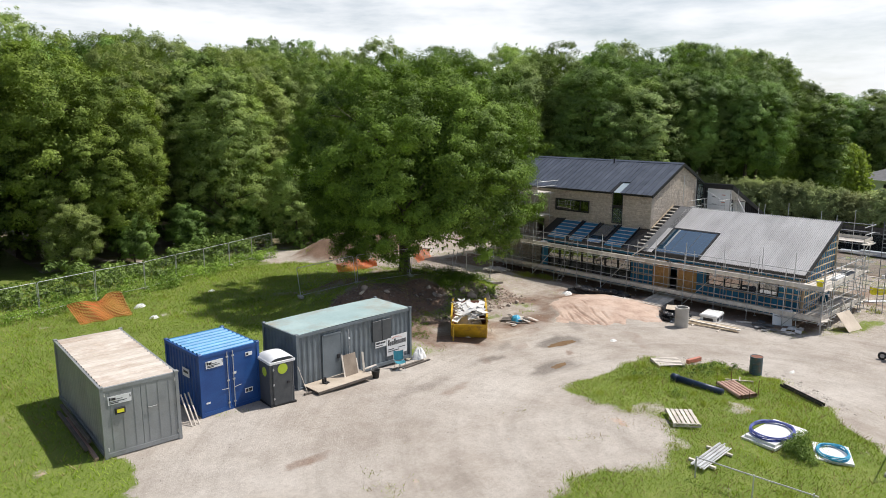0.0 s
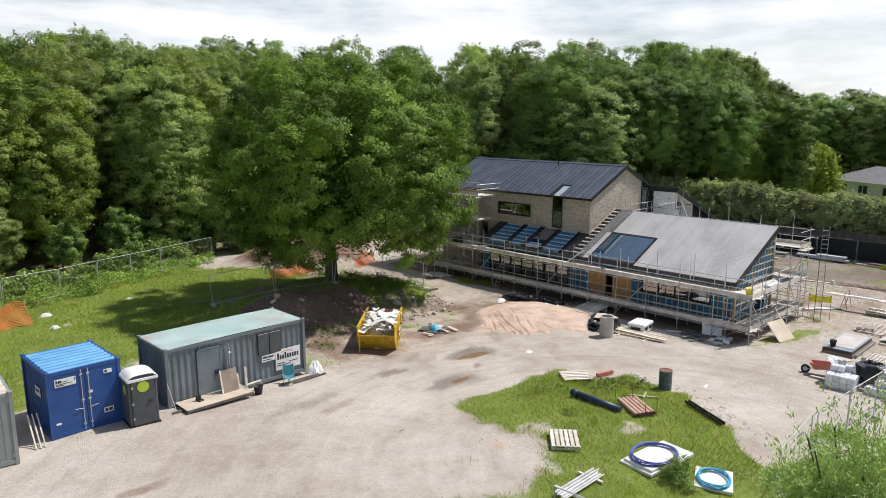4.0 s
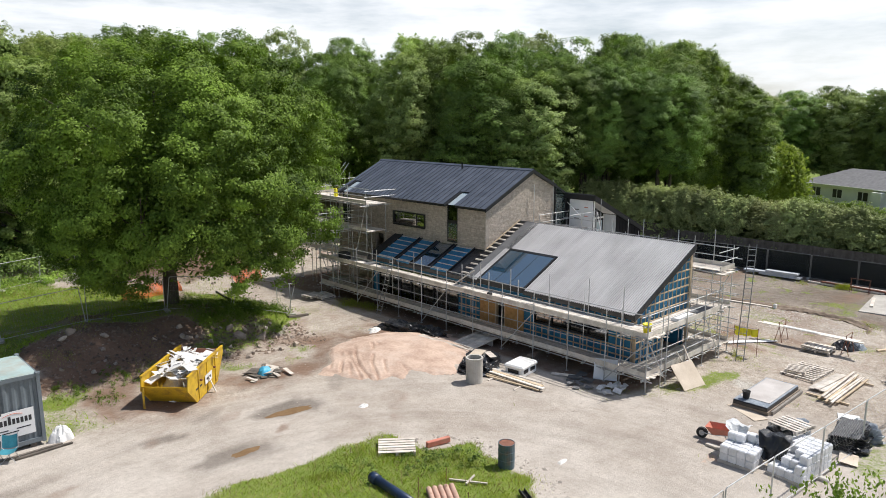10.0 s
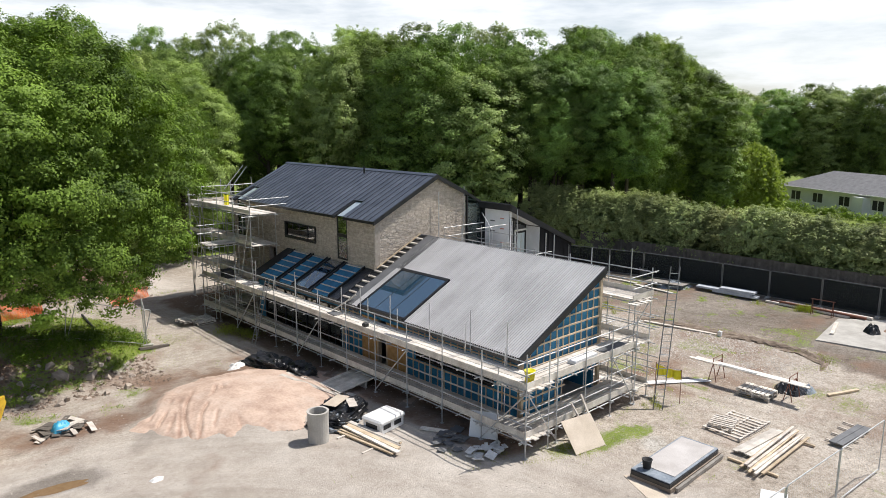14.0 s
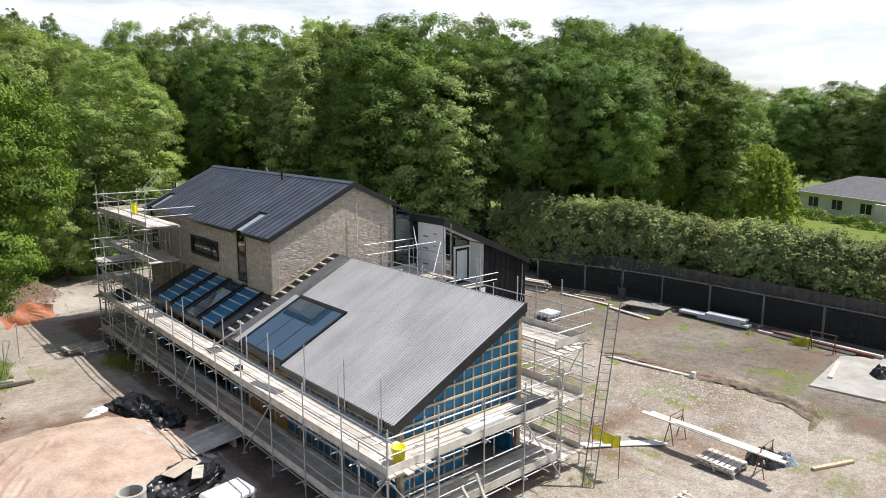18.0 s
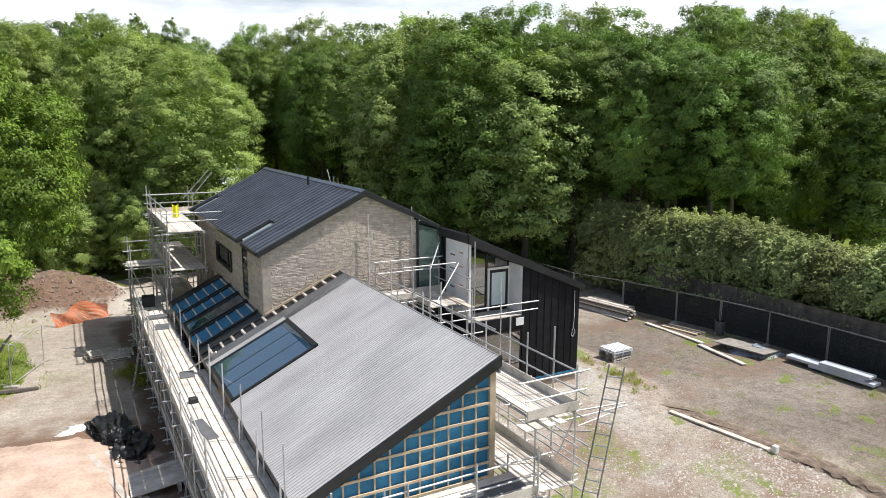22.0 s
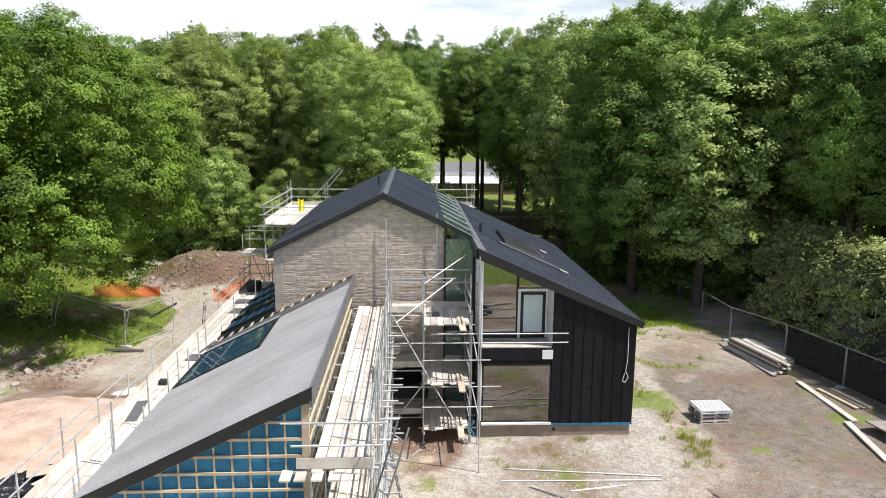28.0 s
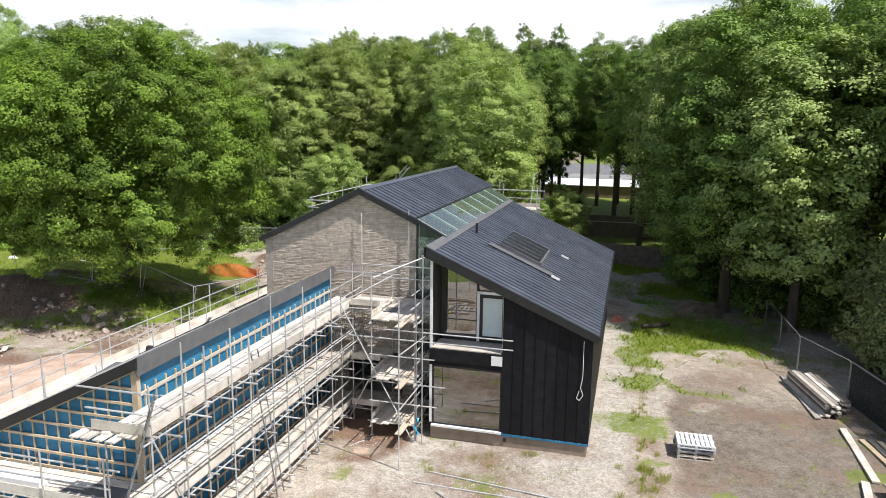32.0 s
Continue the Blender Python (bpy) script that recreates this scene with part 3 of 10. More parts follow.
    # bare earth by the tower scaffold, with the scaffold's shade in its colour too
    soil = np.maximum(soil, 0.85 * smooth01(2 * dome(x, y, 52.6, 24.4, 2.3, 3.0, 1.0) + 0.3 * wob))
    sand = smooth01(2.2 * dome(x, y, 38.2, 25.2, 5.4, 5.0, 1.0, -0.7) + 0.75 * wob + 0.2 * value_noise(x, y, 0.4, 13) - 0.25)
    grass = grass * (1 - 0.9 * soil * (np.abs(x - 29) < 16)) * (1 - sand)
    meadow = smooth01(2.5 * dome(x, y, 26.5, 47.5, 9.5, 7.5, 1.0, -0.3) + 0.4 * wob)
    grass = np.maximum(grass, 0.95 * meadow)
    soil = soil * (1 - 0.85 * meadow)
    return grass, soil * (1 - sand), sand


DARK_YARD = [(64.0, 40), (63.9, 26.5), (62.5, 20.3), (63.0, 16.1), (63.2, 13.9), (62.9, 10.9), (61.8, 8.5), (60.5, 3), (75, 0), (75, 40)]


def dark_gravel(x, y):
    """Share of the dark grey hardcore in the east yard."""
    wob = 0.8 * value_noise(x, y, 2.3, 41) + 0.5 * value_noise(x, y, 0.8, 42)
    share = smooth01((poly_inside(x, y, DARK_YARD) + 0.8 * wob + 0.1) / 0.9) * smooth01((36 - y + 2 * wob) / 6)
    share = share * (0.92 + 0.3 * value_noise(x, y, 3.0, 43))
    wob2 = 0.5 * value_noise(x, y, 0.9, 44) + 0.3 * value_noise(x, y, 0.4, 45)
    for px, py, ax, ay, pt, pa in ((30.0, 22.8, 2.3, 0.9, -0.16, 1.0), (26.2, 20.35, 2.0, 0.6, 0.0, 0.9), (24.9, 23.2, 1.3, 0.5, -0.15, 0.8), (31.3, 27.0, 1.8, 1.2, 0.3, 0.75), (27.2, 24.3, 1.6, 0.4, 0.5, 0.5), (33.6, 24.5, 2.2, 0.5, 0.9, 0.4), (19.5, 22.2, 2.4, 0.4, 0.1, 0.4)):
        share = np.maximum(share, pa * smooth01(2.2 * dome(x, y, px, py, ax, ay, 1.0, pt) + wob2 - 0.1) * (dome(x, y, px, py, ax * 1.5, ay * 1.7, 1.0, pt) > 0))
    return share


def axis_steps(lo, hi, step, far):
    out = [hi]
    d = step
    while out[-1] < far:
        d *= 1.35
        out.append(out[-1] + d)
    low = [lo]
    d = step
    while low[-1] > -far:
        d *= 1.35
        low.append(low[-1] - d)
    return np.array(low[:0:-1] + list(np.arange(lo, hi, step)) + out)


gx, gy = axis_steps(-14, 80, 0.33, 1800), axis_steps(-6, 66, 0.33, 1800)
GX, GY = np.meshgrid(gx, gy)
GZ = ground_z(GX, GY)
nx, ny = len(gx), len(gy)
ground_me = bpy.data.meshes.new("ground")
idx = np.arange(nx * ny).reshape(ny, nx)
faces = np.stack([idx[:-1, :-1], idx[:-1, 1:], idx[1:, 1:], idx[1:, :-1]], -1).reshape(-1, 4)
ground_me.vertices.add(nx * ny)
ground_me.vertices.foreach_set("co", np.stack([GX, GY, GZ], -1).astype(np.float32).ravel())
ground_me.loops.add(faces.size)
ground_me.loops.foreach_set("vertex_index", faces.astype(np.int32).ravel())
ground_me.polygons.add(len(faces))
ground_me.polygons.foreach_set("loop_start", np.arange(0, faces.size, 4, dtype=np.int32))
ground_me.polygons.foreach_set("loop_total", np.full(len(faces), 4, dtype=np.int32))
ground_me.polygons.foreach_set("use_smooth", np.ones(len(faces), bool))
ground_me.update(calc_edges=True)
cg, cs, cn = covers(GX.ravel(), GY.ravel())
att = ground_me.color_attributes.new("cover", "FLOAT_COLOR", "POINT")
att.data.foreach_set("color", np.stack([cg, cs, cn, dark_gravel(GX.ravel(), GY.ravel())], -1).astype(np.float32).ravel())


def yard_wear(x, y):
    """Share of coarse stony ground, and of pale crushed stone along the black wing."""
    wob = 0.5 * value_noise(x, y, 1.3, 46) + 0.3 * value_noise(x, y, 0.5, 47)
    stony = smooth01((x - 43 + 2 * wob) / 5) * smooth01((76 - x) / 2) * smooth01((y - 2) / 3) * smooth01((60 - y) / 6)
    stony = np.maximum(stony, 0.7 * smooth01((x - 20) / 3) * smooth01((43 - x) / 2) * smooth01((y - 23.5 + wob) / 3) * smooth01((58 - y) / 6))
    pale = smooth01((x - 60.4) / 0.5) * smooth01((62.55 - x + 0.7 * wob) / 0.5) * smooth01((y - 23 + wob) / 1.5) * smooth01((44 - y) / 3)
    pale = np.maximum(pale, 0.8 * smooth01((0.42 - np.abs(x - 63.45 - 0.5 * wob)) / 0.25) * smooth01((y - 28) / 3) * smooth01((40 - y) / 3))
    pale = np.maximum(pale, 0.75 * smooth01((x - 52.5) / 2) * smooth01((62.2 - x + wob) / 1.5) * smooth01((y - 19.5 + 2 * wob) / 2) * smooth01((25.5 - y) / 1))
    for px, py, r in ((65.3, 31.0, 0.5), (57.5, 16.5, 0.8), (47.5, 11.2, 0.6)):
        pale = np.maximum(pale, smooth01(2 * dome(x, y, px, py, r * 1.6, r, 1.0, 0.4) + 0.6 * wob - 0.1) * (dome(x, y, px, py, r * 3, r * 2, 1.0, 0.4) > 0))
    return stony, pale


wr, wp = yard_wear(GX.ravel(), GY.ravel())
wear = ground_me.color_attributes.new("wear", "FLOAT_COLOR", "POINT")
wear.data.foreach_set("color", np.stack([wr, wp, 0 * wr, 0 * wr + 1], -1).astype(np.float32).ravel())


def ground_material():
    m = bpy.data.materials.new("site_ground")
    m.use_nodes = True
    n, l = m.node_tree.nodes, m.node_tree.links
    bs = n["Principled BSDF"]
    bs.inputs["Roughness"].default_value = 0.95
    bs.inputs["Specular IOR Level"].default_value = 0.2
    geo, at = n.new("ShaderNodeNewGeometry"), n.new("ShaderNodeVertexColor")
    at.layer_name = "cover"
    sep = n.new("ShaderNodeSeparateColor")
    l.new(at.outputs["Color"], sep.inputs["Color"])

    def tex(scale, detail=6.0, rough=0.6):
        q = n.new("ShaderNodeTexNoise")
        q.inputs["Scale"].default_value, q.inputs["Detail"].default_value, q.inputs["Roughness"].default_value = scale, detail, rough
        l.new(geo.outputs["Position"], q.inputs["Vector"])
        return q.outputs["Fac"]

    def ramp(fac, *stops):
        r = n.new("ShaderNodeValToRGB")
        while len(r.color_ramp.elements) < len(stops):
            r.color_ramp.elements.new(0.5)
        for e, (p, c) in zip(r.color_ramp.elements, stops):
            e.position, e.color = p, (*c, 1)
        l.new(fac, r.inputs["Fac"])
        return r.outputs["Color"]

    def mix(f, a, b, mode="MIX"):
        q = n.new("ShaderNodeMix")
        q.data_type, q.blend_type = "RGBA", mode
        if isinstance(f, float):
            q.inputs["Factor"].default_value = f
        else:
            l.new(f, q.inputs["Factor"])
        l.new(a, q.inputs["A"])
        l.new(b, q.inputs["B"])
        return q.outputs["Result"]

    def edge(chan, fac, gain=0.7, half=0.12):
        """Breaks a soft border up with noise."""
        a = n.new("ShaderNodeMath")
        a.operation = "MULTIPLY_ADD"
        l.new(fac, a.inputs[0])
        a.inputs[1].default_value = gain
        l.new(chan, a.inputs[2])
        r = n.new("ShaderNodeMapRange")
        r.interpolation_type = "SMOOTHSTEP"
        r.inputs["From Min"].default_value, r.inputs["From Max"].default_value = 0.5 + gain * (0.5 - half), 0.5 + gain * (0.5 + half)
        l.new(a.outputs[0], r.inputs["Value"])
        return r.outputs["Result"]

    broad, mid, fine, grit = tex(0.16, 4), tex(0.9, 7, 0.65), tex(7, 6, 0.7), tex(42, 3, 0.7)
    gravel = mix(0.5, ramp(mid, (0.30, (0.325, 0.276, 0.232)), (0.52, (0.455, 0.404, 0.352)), (0.75, (0.575, 0.527, 0.474))),
                 ramp(broad, (0.35, (0.345, 0.30, 0.258)), (0.65, (0.555, 0.515, 0.47))))
    gravel = mix(0.30, gravel, ramp(grit, (0.30, (0.42, 0.41, 0.40)), (0.52, (1.0, 1.0, 1.0)), (0.72, (1.55, 1.53, 1.5))), "MULTIPLY")
    # wheel tracks that sweep round the island
    sub_, len_, ang, sxyz, cmb = n.new("ShaderNodeVectorMath"), n.new("ShaderNodeVectorMath"), n.new("ShaderNodeMath"), n.new("ShaderNodeSeparateXYZ"), n.new("ShaderNodeCombineXYZ")
    sub_.operation, len_.operation, ang.operation = "SUBTRACT", "LENGTH", "ARCTAN2"
    sub_.inputs[1].default_value = (26.0, 9.0, 0.0)
    l.new(geo.outputs["Position"], sub_.inputs[0])
    l.new(sub_.outputs["Vector"], len_.inputs[0])
    l.new(sub_.outputs["Vector"], sxyz.inputs["Vector"])
    l.new(sxyz.outputs["Y"], ang.inputs[0])
    l.new(sxyz.outputs["X"], ang.inputs[1])
    l.new(len_.outputs["Value"], cmb.inputs["X"])
    l.new(ang.outputs[0], cmb.inputs["Y"])
    trk = n.new("ShaderNodeTexNoise")
    trk.inputs["Scale"].default_value, trk.inputs["Detail"].default_value, trk.inputs["Roughness"].default_value = 1.7, 6.0, 0.62
    l.new(cmb.outputs["Vector"], trk.inputs["Vector"])
    gravel = mix(0.26, gravel, ramp(trk.outputs["Fac"], (0.34, (0.62, 0.60, 0.57)), (0.5, (1.0, 1.0, 1.0)), (0.66, (1.22, 1.22, 1.22))), "MULTIPLY")
    gravel = mix(0.26, gravel, ramp(fine, (0.34, (0.58, 0.565, 0.54)), (0.5, (1.0, 1.0, 1.0)), (0.66, (1.3, 1.3, 1.3))), "MULTIPLY")
    grey = ramp(grit, (0.30, (0.41, 0.40, 0.395)), (0.70, (0.59, 0.58, 0.575)))
    gravel = mix(at.outputs["Alpha"], gravel, mix(1.0, gravel, grey, "MULTIPLY"))
    at2, sep2 = n.new("ShaderNodeVertexColor"), n.new("ShaderNodeSeparateColor")
    at2.layer_name = "wear"
    l.new(at2.outputs["Color"], sep2.inputs["Color"])
    stones, clods = tex(13, 5, 0.75), tex(3.2, 6, 0.7)
    coarse = mix(1.0, ramp(stones, (0.34, (0.62, 0.60, 0.58)), (0.50, (0.98, 0.97, 0.95)), (0.66, (1.26, 1.25, 1.24))), ramp(clods, (0.34, (0.72, 0.69, 0.65)), (0.5, (0.97, 0.96, 0.94)), (0.68, (1.14, 1.14, 1.14))), "MULTIPLY")
    gravel = mix(sep2.outputs["Green"], gravel, ramp(fine, (0.32, (0.37, 0.35, 0.32)), (0.68, (0.57, 0.55, 0.52))))
    gravel = mix(sep2.outputs["Red"], gravel, mix(1.0, gravel, coarse, "MULTIPLY"))
    grass = mix(0.5, ramp(mid, (0.30, (0.11, 0.165, 0.028)), (0.50, (0.17, 0.235, 0.045)), (0.72, (0.29, 0.31, 0.10))),
                ramp(fine, (0.3, (0.10, 0.14, 0.028)), (0.7, (0.235, 0.275, 0.065))))
    soil = mix(0.5, ramp(fine, (0.28, (0.11, 0.064, 0.043)), (0.72, (0.30, 0.20, 0.146))), ramp(mid, (0.3, (0.145, 0.09, 0.063)), (0.7, (0.265, 0.18, 0.132))))
    sand = mix(0.5, ramp(fine, (0.3, (0.36, 0.255, 0.195)), (0.7, (0.58, 0.455, 0.37))), ramp(mid, (0.3, (0.43, 0.29, 0.21)), (0.7, (0.60, 0.45, 0.36))))
    col = mix(edge(sep.outputs["Green"], mid, 1.1, 0.30), gravel, soil)
    col = mix(edge(sep.outputs["Blue"], fine, 0.5), col, sand)
    col = mix(edge(sep.outputs["Red"], fine, 0.9, 0.16), col, grass)
    l.new(col, bs.inputs["Base Color"])
    bp = n.new("ShaderNodeBump")
    bp.inputs["Strength"].default_value, bp.inputs["Distance"].default_value = 0.5, 0.05
    ad = n.new("ShaderNodeMath")
    l.new(fine, ad.inputs[0])
    l.new(grit, ad.inputs[1])
    l.new(ad.outputs[0], bp.inputs["Height"])
    l.new(bp.outputs["Normal"], bs.inputs["Normal"])
    return m


ground_me.materials.append(ground_material())
tagged(new("ground", ground_me), "pale gravel yard with rough grass, bare soil and a spread of pink sand", "ground", kind="structure")


M_MUD_WATER = surface("muddy_water", (0.20, 0.125, 0.07), (0.27, 0.175, 0.10), 0.07, 1.5, 6, 0.02)
for px, py, pr, ps, pt, level in PUDDLES:
    solo("puddle", Build().sheet(lambda u, v: (pr * v * math.cos(6.2832 * u) * (1 + 0.14 * math.sin(18.85 * u + px) + 0.07 * math.sin(43.98 * u)), ps * v * math.sin(6.2832 * u) * (1 + 0.2 * math.sin(12.57 * u + py) + 0.1 * math.sin(37.7 * u)), 0.0), 64, 3), M_MUD_WATER,
         "shallow pool of brown muddy water on the track", "puddle", Matrix.Translation((px, py, level + 0.006)) @ Matrix.Rotation(pt, 4, "Z"), "puddles", "stuff")


def rut_depth(x, y):
    """Wheel ruts pressed into the sand, in metres."""
    c = (x - 36.4) - 0.42 * (y - 27) + 0.35 * np.sin(0.6 * y)
    d = np.zeros_like(x)
    for off, k in ((-1.55, 0.7), (-1.15, 1.0), (-0.75, 0.4), (-0.35, 0.8), (0.1, 1.0), (0.85, 0.8), (1.3, 0.7), (2.1, 0.4)):
        q = (c - off - 0.22 * np.sin(0.9 * y + 3 * off) - 0.06 * value_noise(x, y, 0.5, 55)) / 0.075
        d += k * (np.exp(-q * q) - 0.35 * np.exp(-(np.abs(q) - 2.0) ** 2))
    return 0.095 * d * smooth01((39.2 - x) / 2.0) * smooth01((value_noise(x, y, 1.2, 51) + 0.5 * value_noise(x, y, 0.5, 54) + 0.35) / 0.7)


sx_, sy_ = np.arange(32.6, 44.0, 0.085), np.arange(19.8, 31.4, 0.085)
SX, SY = np.meshgrid(sx_, sy_)
sm = covers(SX, SY)[2]
srut = rut_depth(SX, SY)
SZ = ground_z(SX, SY) + np.clip((sm - 0.35) * 0.25, -0.06, 0.06) - srut * smooth01((sm - 0.3) / 0.4) + 0.012 * value_noise(SX, SY, 0.35, 52) + 0.03 * value_noise(SX, SY, 0.8, 53)
sidx = np.arange(SX.size).reshape(SX.shape)
sq = np.stack([sidx[:-1, :-1], sidx[:-1, 1:], sidx[1:, 1:], sidx[1:, :-1]], -1).reshape(-1, 4)
sq = sq[(sm.ravel()[sq] > 0.2).all(1)]
sand_me = bpy.data.meshes.new("sand_spread")
sand_me.from_pydata(np.stack([SX, SY, SZ], -1).reshape(-1, 3).tolist(), [], sq.tolist())
sand_me.polygons.foreach_set("use_smooth", [True] * len(sand_me.polygons))
s_att = sand_me.color_attributes.new("wet", "FLOAT_COLOR", "POINT")
s_wet = np.clip(srut.ravel() * 10, 0, 0.9)
s_att.data.foreach_set("color", np.stack([s_wet, s_wet, s_wet, np.ones_like(s_wet)], -1).astype(np.float32).ravel())
M_SAND = surface("pink_building_sand", (0.37, 0.255, 0.195), (0.60, 0.455, 0.365), 0.95, 1.1, 9, 0.8, dirt=((0.62, 0.515, 0.44), 0.6), depth=0.05)
sn, sl_ = M_SAND.node_tree.nodes, M_SAND.node_tree.links
s_bs = sn["Principled BSDF"]
s_src = s_bs.inputs["Base Color"].links[0].from_socket
s_vc, s_mx = sn.new("ShaderNodeVertexColor"), sn.new("ShaderNodeMix")
s_vc.layer_name, s_mx.data_type, s_mx.blend_type = "wet", "RGBA", "MULTIPLY"
s_mx.inputs["B"].default_value = (0.62, 0.50, 0.45, 1)
sl_.new(s_vc.outputs["Color"], s_mx.inputs["Factor"])
sl_.new(s_src, s_mx.inputs["A"])
sl_.new(s_mx.outputs["Result"], s_bs.inputs["Base Color"])
sand_me.materials.append(M_SAND)
tagged(new("sand_spread", sand_me), "spread heap of pink building sand crossed by wheel ruts", "sand", kind="stuff")


# ---- trees, hedges and woods ----
def clump_quads(rng, centres, radii, per, leaf, up=0.35, squash=0.8, turn=None):
    """Leaves scattered over many small clumps: returns the corners of loose quads. turn: the way in which each clump's leaves look, outwards from their bough."""
    n = len(centres) * per
    c = np.repeat(centres, per, 0)
    r = np.repeat(radii, per, 0)[:, None]
    d = rng.normal(size=(n, 3))
    d[:, 2] += up
    d /= np.linalg.norm(d, axis=1)[:, None]
    p = c + d * r * rng.uniform(0.35, 1.2, (n, 1)) * np.array([1, 1, squash])
    if turn is None:
        nrm = d + rng.normal(scale=0.42, size=(n, 3))
        nrm[:, 2] += 0.45
    else:
        nrm = 0.55 * d + 0.95 * np.repeat(turn, per, 0) + rng.normal(scale=0.36, size=(n, 3))
        nrm[:, 2] += 0.4
    nrm /= np.linalg.norm(nrm, axis=1)[:, None]
    t = np.cross(nrm, rng.normal(size=(n, 3)))
    t /= np.linalg.norm(t, axis=1)[:, None]
    b = np.cross(nrm, t)
    s = leaf * rng.uniform(0.6, 1.3, (n, 1))
    fold = nrm * s * 0.18
    return np.stack([p - t * s * 0.62, p - b * s * 0.36 + fold, p + t * s * 0.62, p + b * s * 0.36 + fold], 1).reshape(-1, 3)


def crown_clumps(rng, radius, height, count, low=0.0, shape=2.3, lobes=48, lobe=(0.19, 0.33)):
    """Clump centres over the boughs of an uneven crown, from z = low to low + height."""
    i = np.arange(lobes) + 0.5
    dz = 1 - 1.86 * i / lobes + rng.uniform(-0.05, 0.05, lobes)
    dz = np.clip(dz, -0.88, 0.99)
    az = i * 2.39996 + rng.uniform(-0.35, 0.35, lobes)
    flat = (1 - np.abs(dz) ** shape) ** (1 / shape)
    lr = radius * rng.uniform(lobe[0], lobe[1], lobes)
    k = rng.uniform(0.74, 1.03, lobes)
    c = np.stack([np.cos(az) * flat * (radius - 0.8 * lr) * k, np.sin(az) * flat * (radius - 0.8 * lr) * k, low + height * 0.5 + dz * (height * 0.5 - lr * 0.75) * (0.5 + 0.5 * k)], -1)
    d = np.stack([np.cos(az) * flat, np.sin(az) * flat, dz], -1)
    n = int(count * 2.6)
    j = rng.choice(lobes, n, p=lr ** 2 / (lr ** 2).sum())
    e = rng.normal(size=(n, 3)) + 0.7 * d[j]
    e[:, 2] += 0.3
    e /= np.linalg.norm(e, axis=1)[:, None]
    p = c[j] + e * (lr[j] * rng.uniform(0.72, 1.12, n))[:, None]
    # leaves live on the outside: drop what lies deep within another bough
    gap = np.linalg.norm(p[:, None, :] - c[None], axis=2) / lr[None]
    gap[np.arange(n), j] = 9
    keep = np.flatnonzero(gap.min(1) > 0.74)[:count]
    p, out = p[keep], 0.75 * e[keep] + 0.45 * d[j[keep]]
    p[:, 2] = low + (p[:, 2] - low) * (height - 0.03 * radius) / (p[:, 2].max() - low)
    return p, out / np.linalg.norm(out, axis=1)[:, None]


def limbs(rng, bld, height, girth, spread, fork=0.3, count=9):
    lean = rng.uniform(-0.02, 0.02, 2) * height
    pts = [Vector((lean[0] * k * k, lean[1] * k * k, height * k)) for k in (0, 0.15, 0.35, 0.6, 0.85)]
    rad = [girth * 1.25, girth, girth * 0.85, girth * 0.5, girth * 0.15]
    bld.tube((0, 0, -0.4), pts[0], girth * 1.6, 9, rad[0], caps=False)
    for a, b, ra, rb in zip(pts, pts[1:], rad, rad[1:]):
        bld.tube(a, b, ra, 9, rb, caps=False)
    for i in range(count):
        k = rng.uniform(fork, 0.75)
        a = Vector((lean[0] * k * k, lean[1] * k * k, height * k))
        ang = 2.4 * i + rng.uniform(-0.4, 0.4)
        reach = spread * rng.uniform(0.55, 0.9)
        mid = a + Vector((math.cos(ang) * reach * 0.5, math.sin(ang) * reach * 0.5, reach * 0.32))
        end = a + Vector((math.cos(ang + 0.2) * reach, math.sin(ang + 0.2) * reach, reach * rng.uniform(0.35, 0.7)))
        bld.tube(a, mid, girth * 0.38, 6, girth * 0.22, caps=False)
        bld.tube(mid, end, girth * 0.22, 6, girth * 0.06, caps=False)
        for s in (-0.5, 0.5):
            tip = mid + Vector((math.cos(ang + s) * reach * 0.4, math.sin(ang + s) * reach * 0.4, reach * 0.3))
            bld.tube(mid, tip, girth * 0.14, 5, girth * 0.04, caps=False)
    return bld


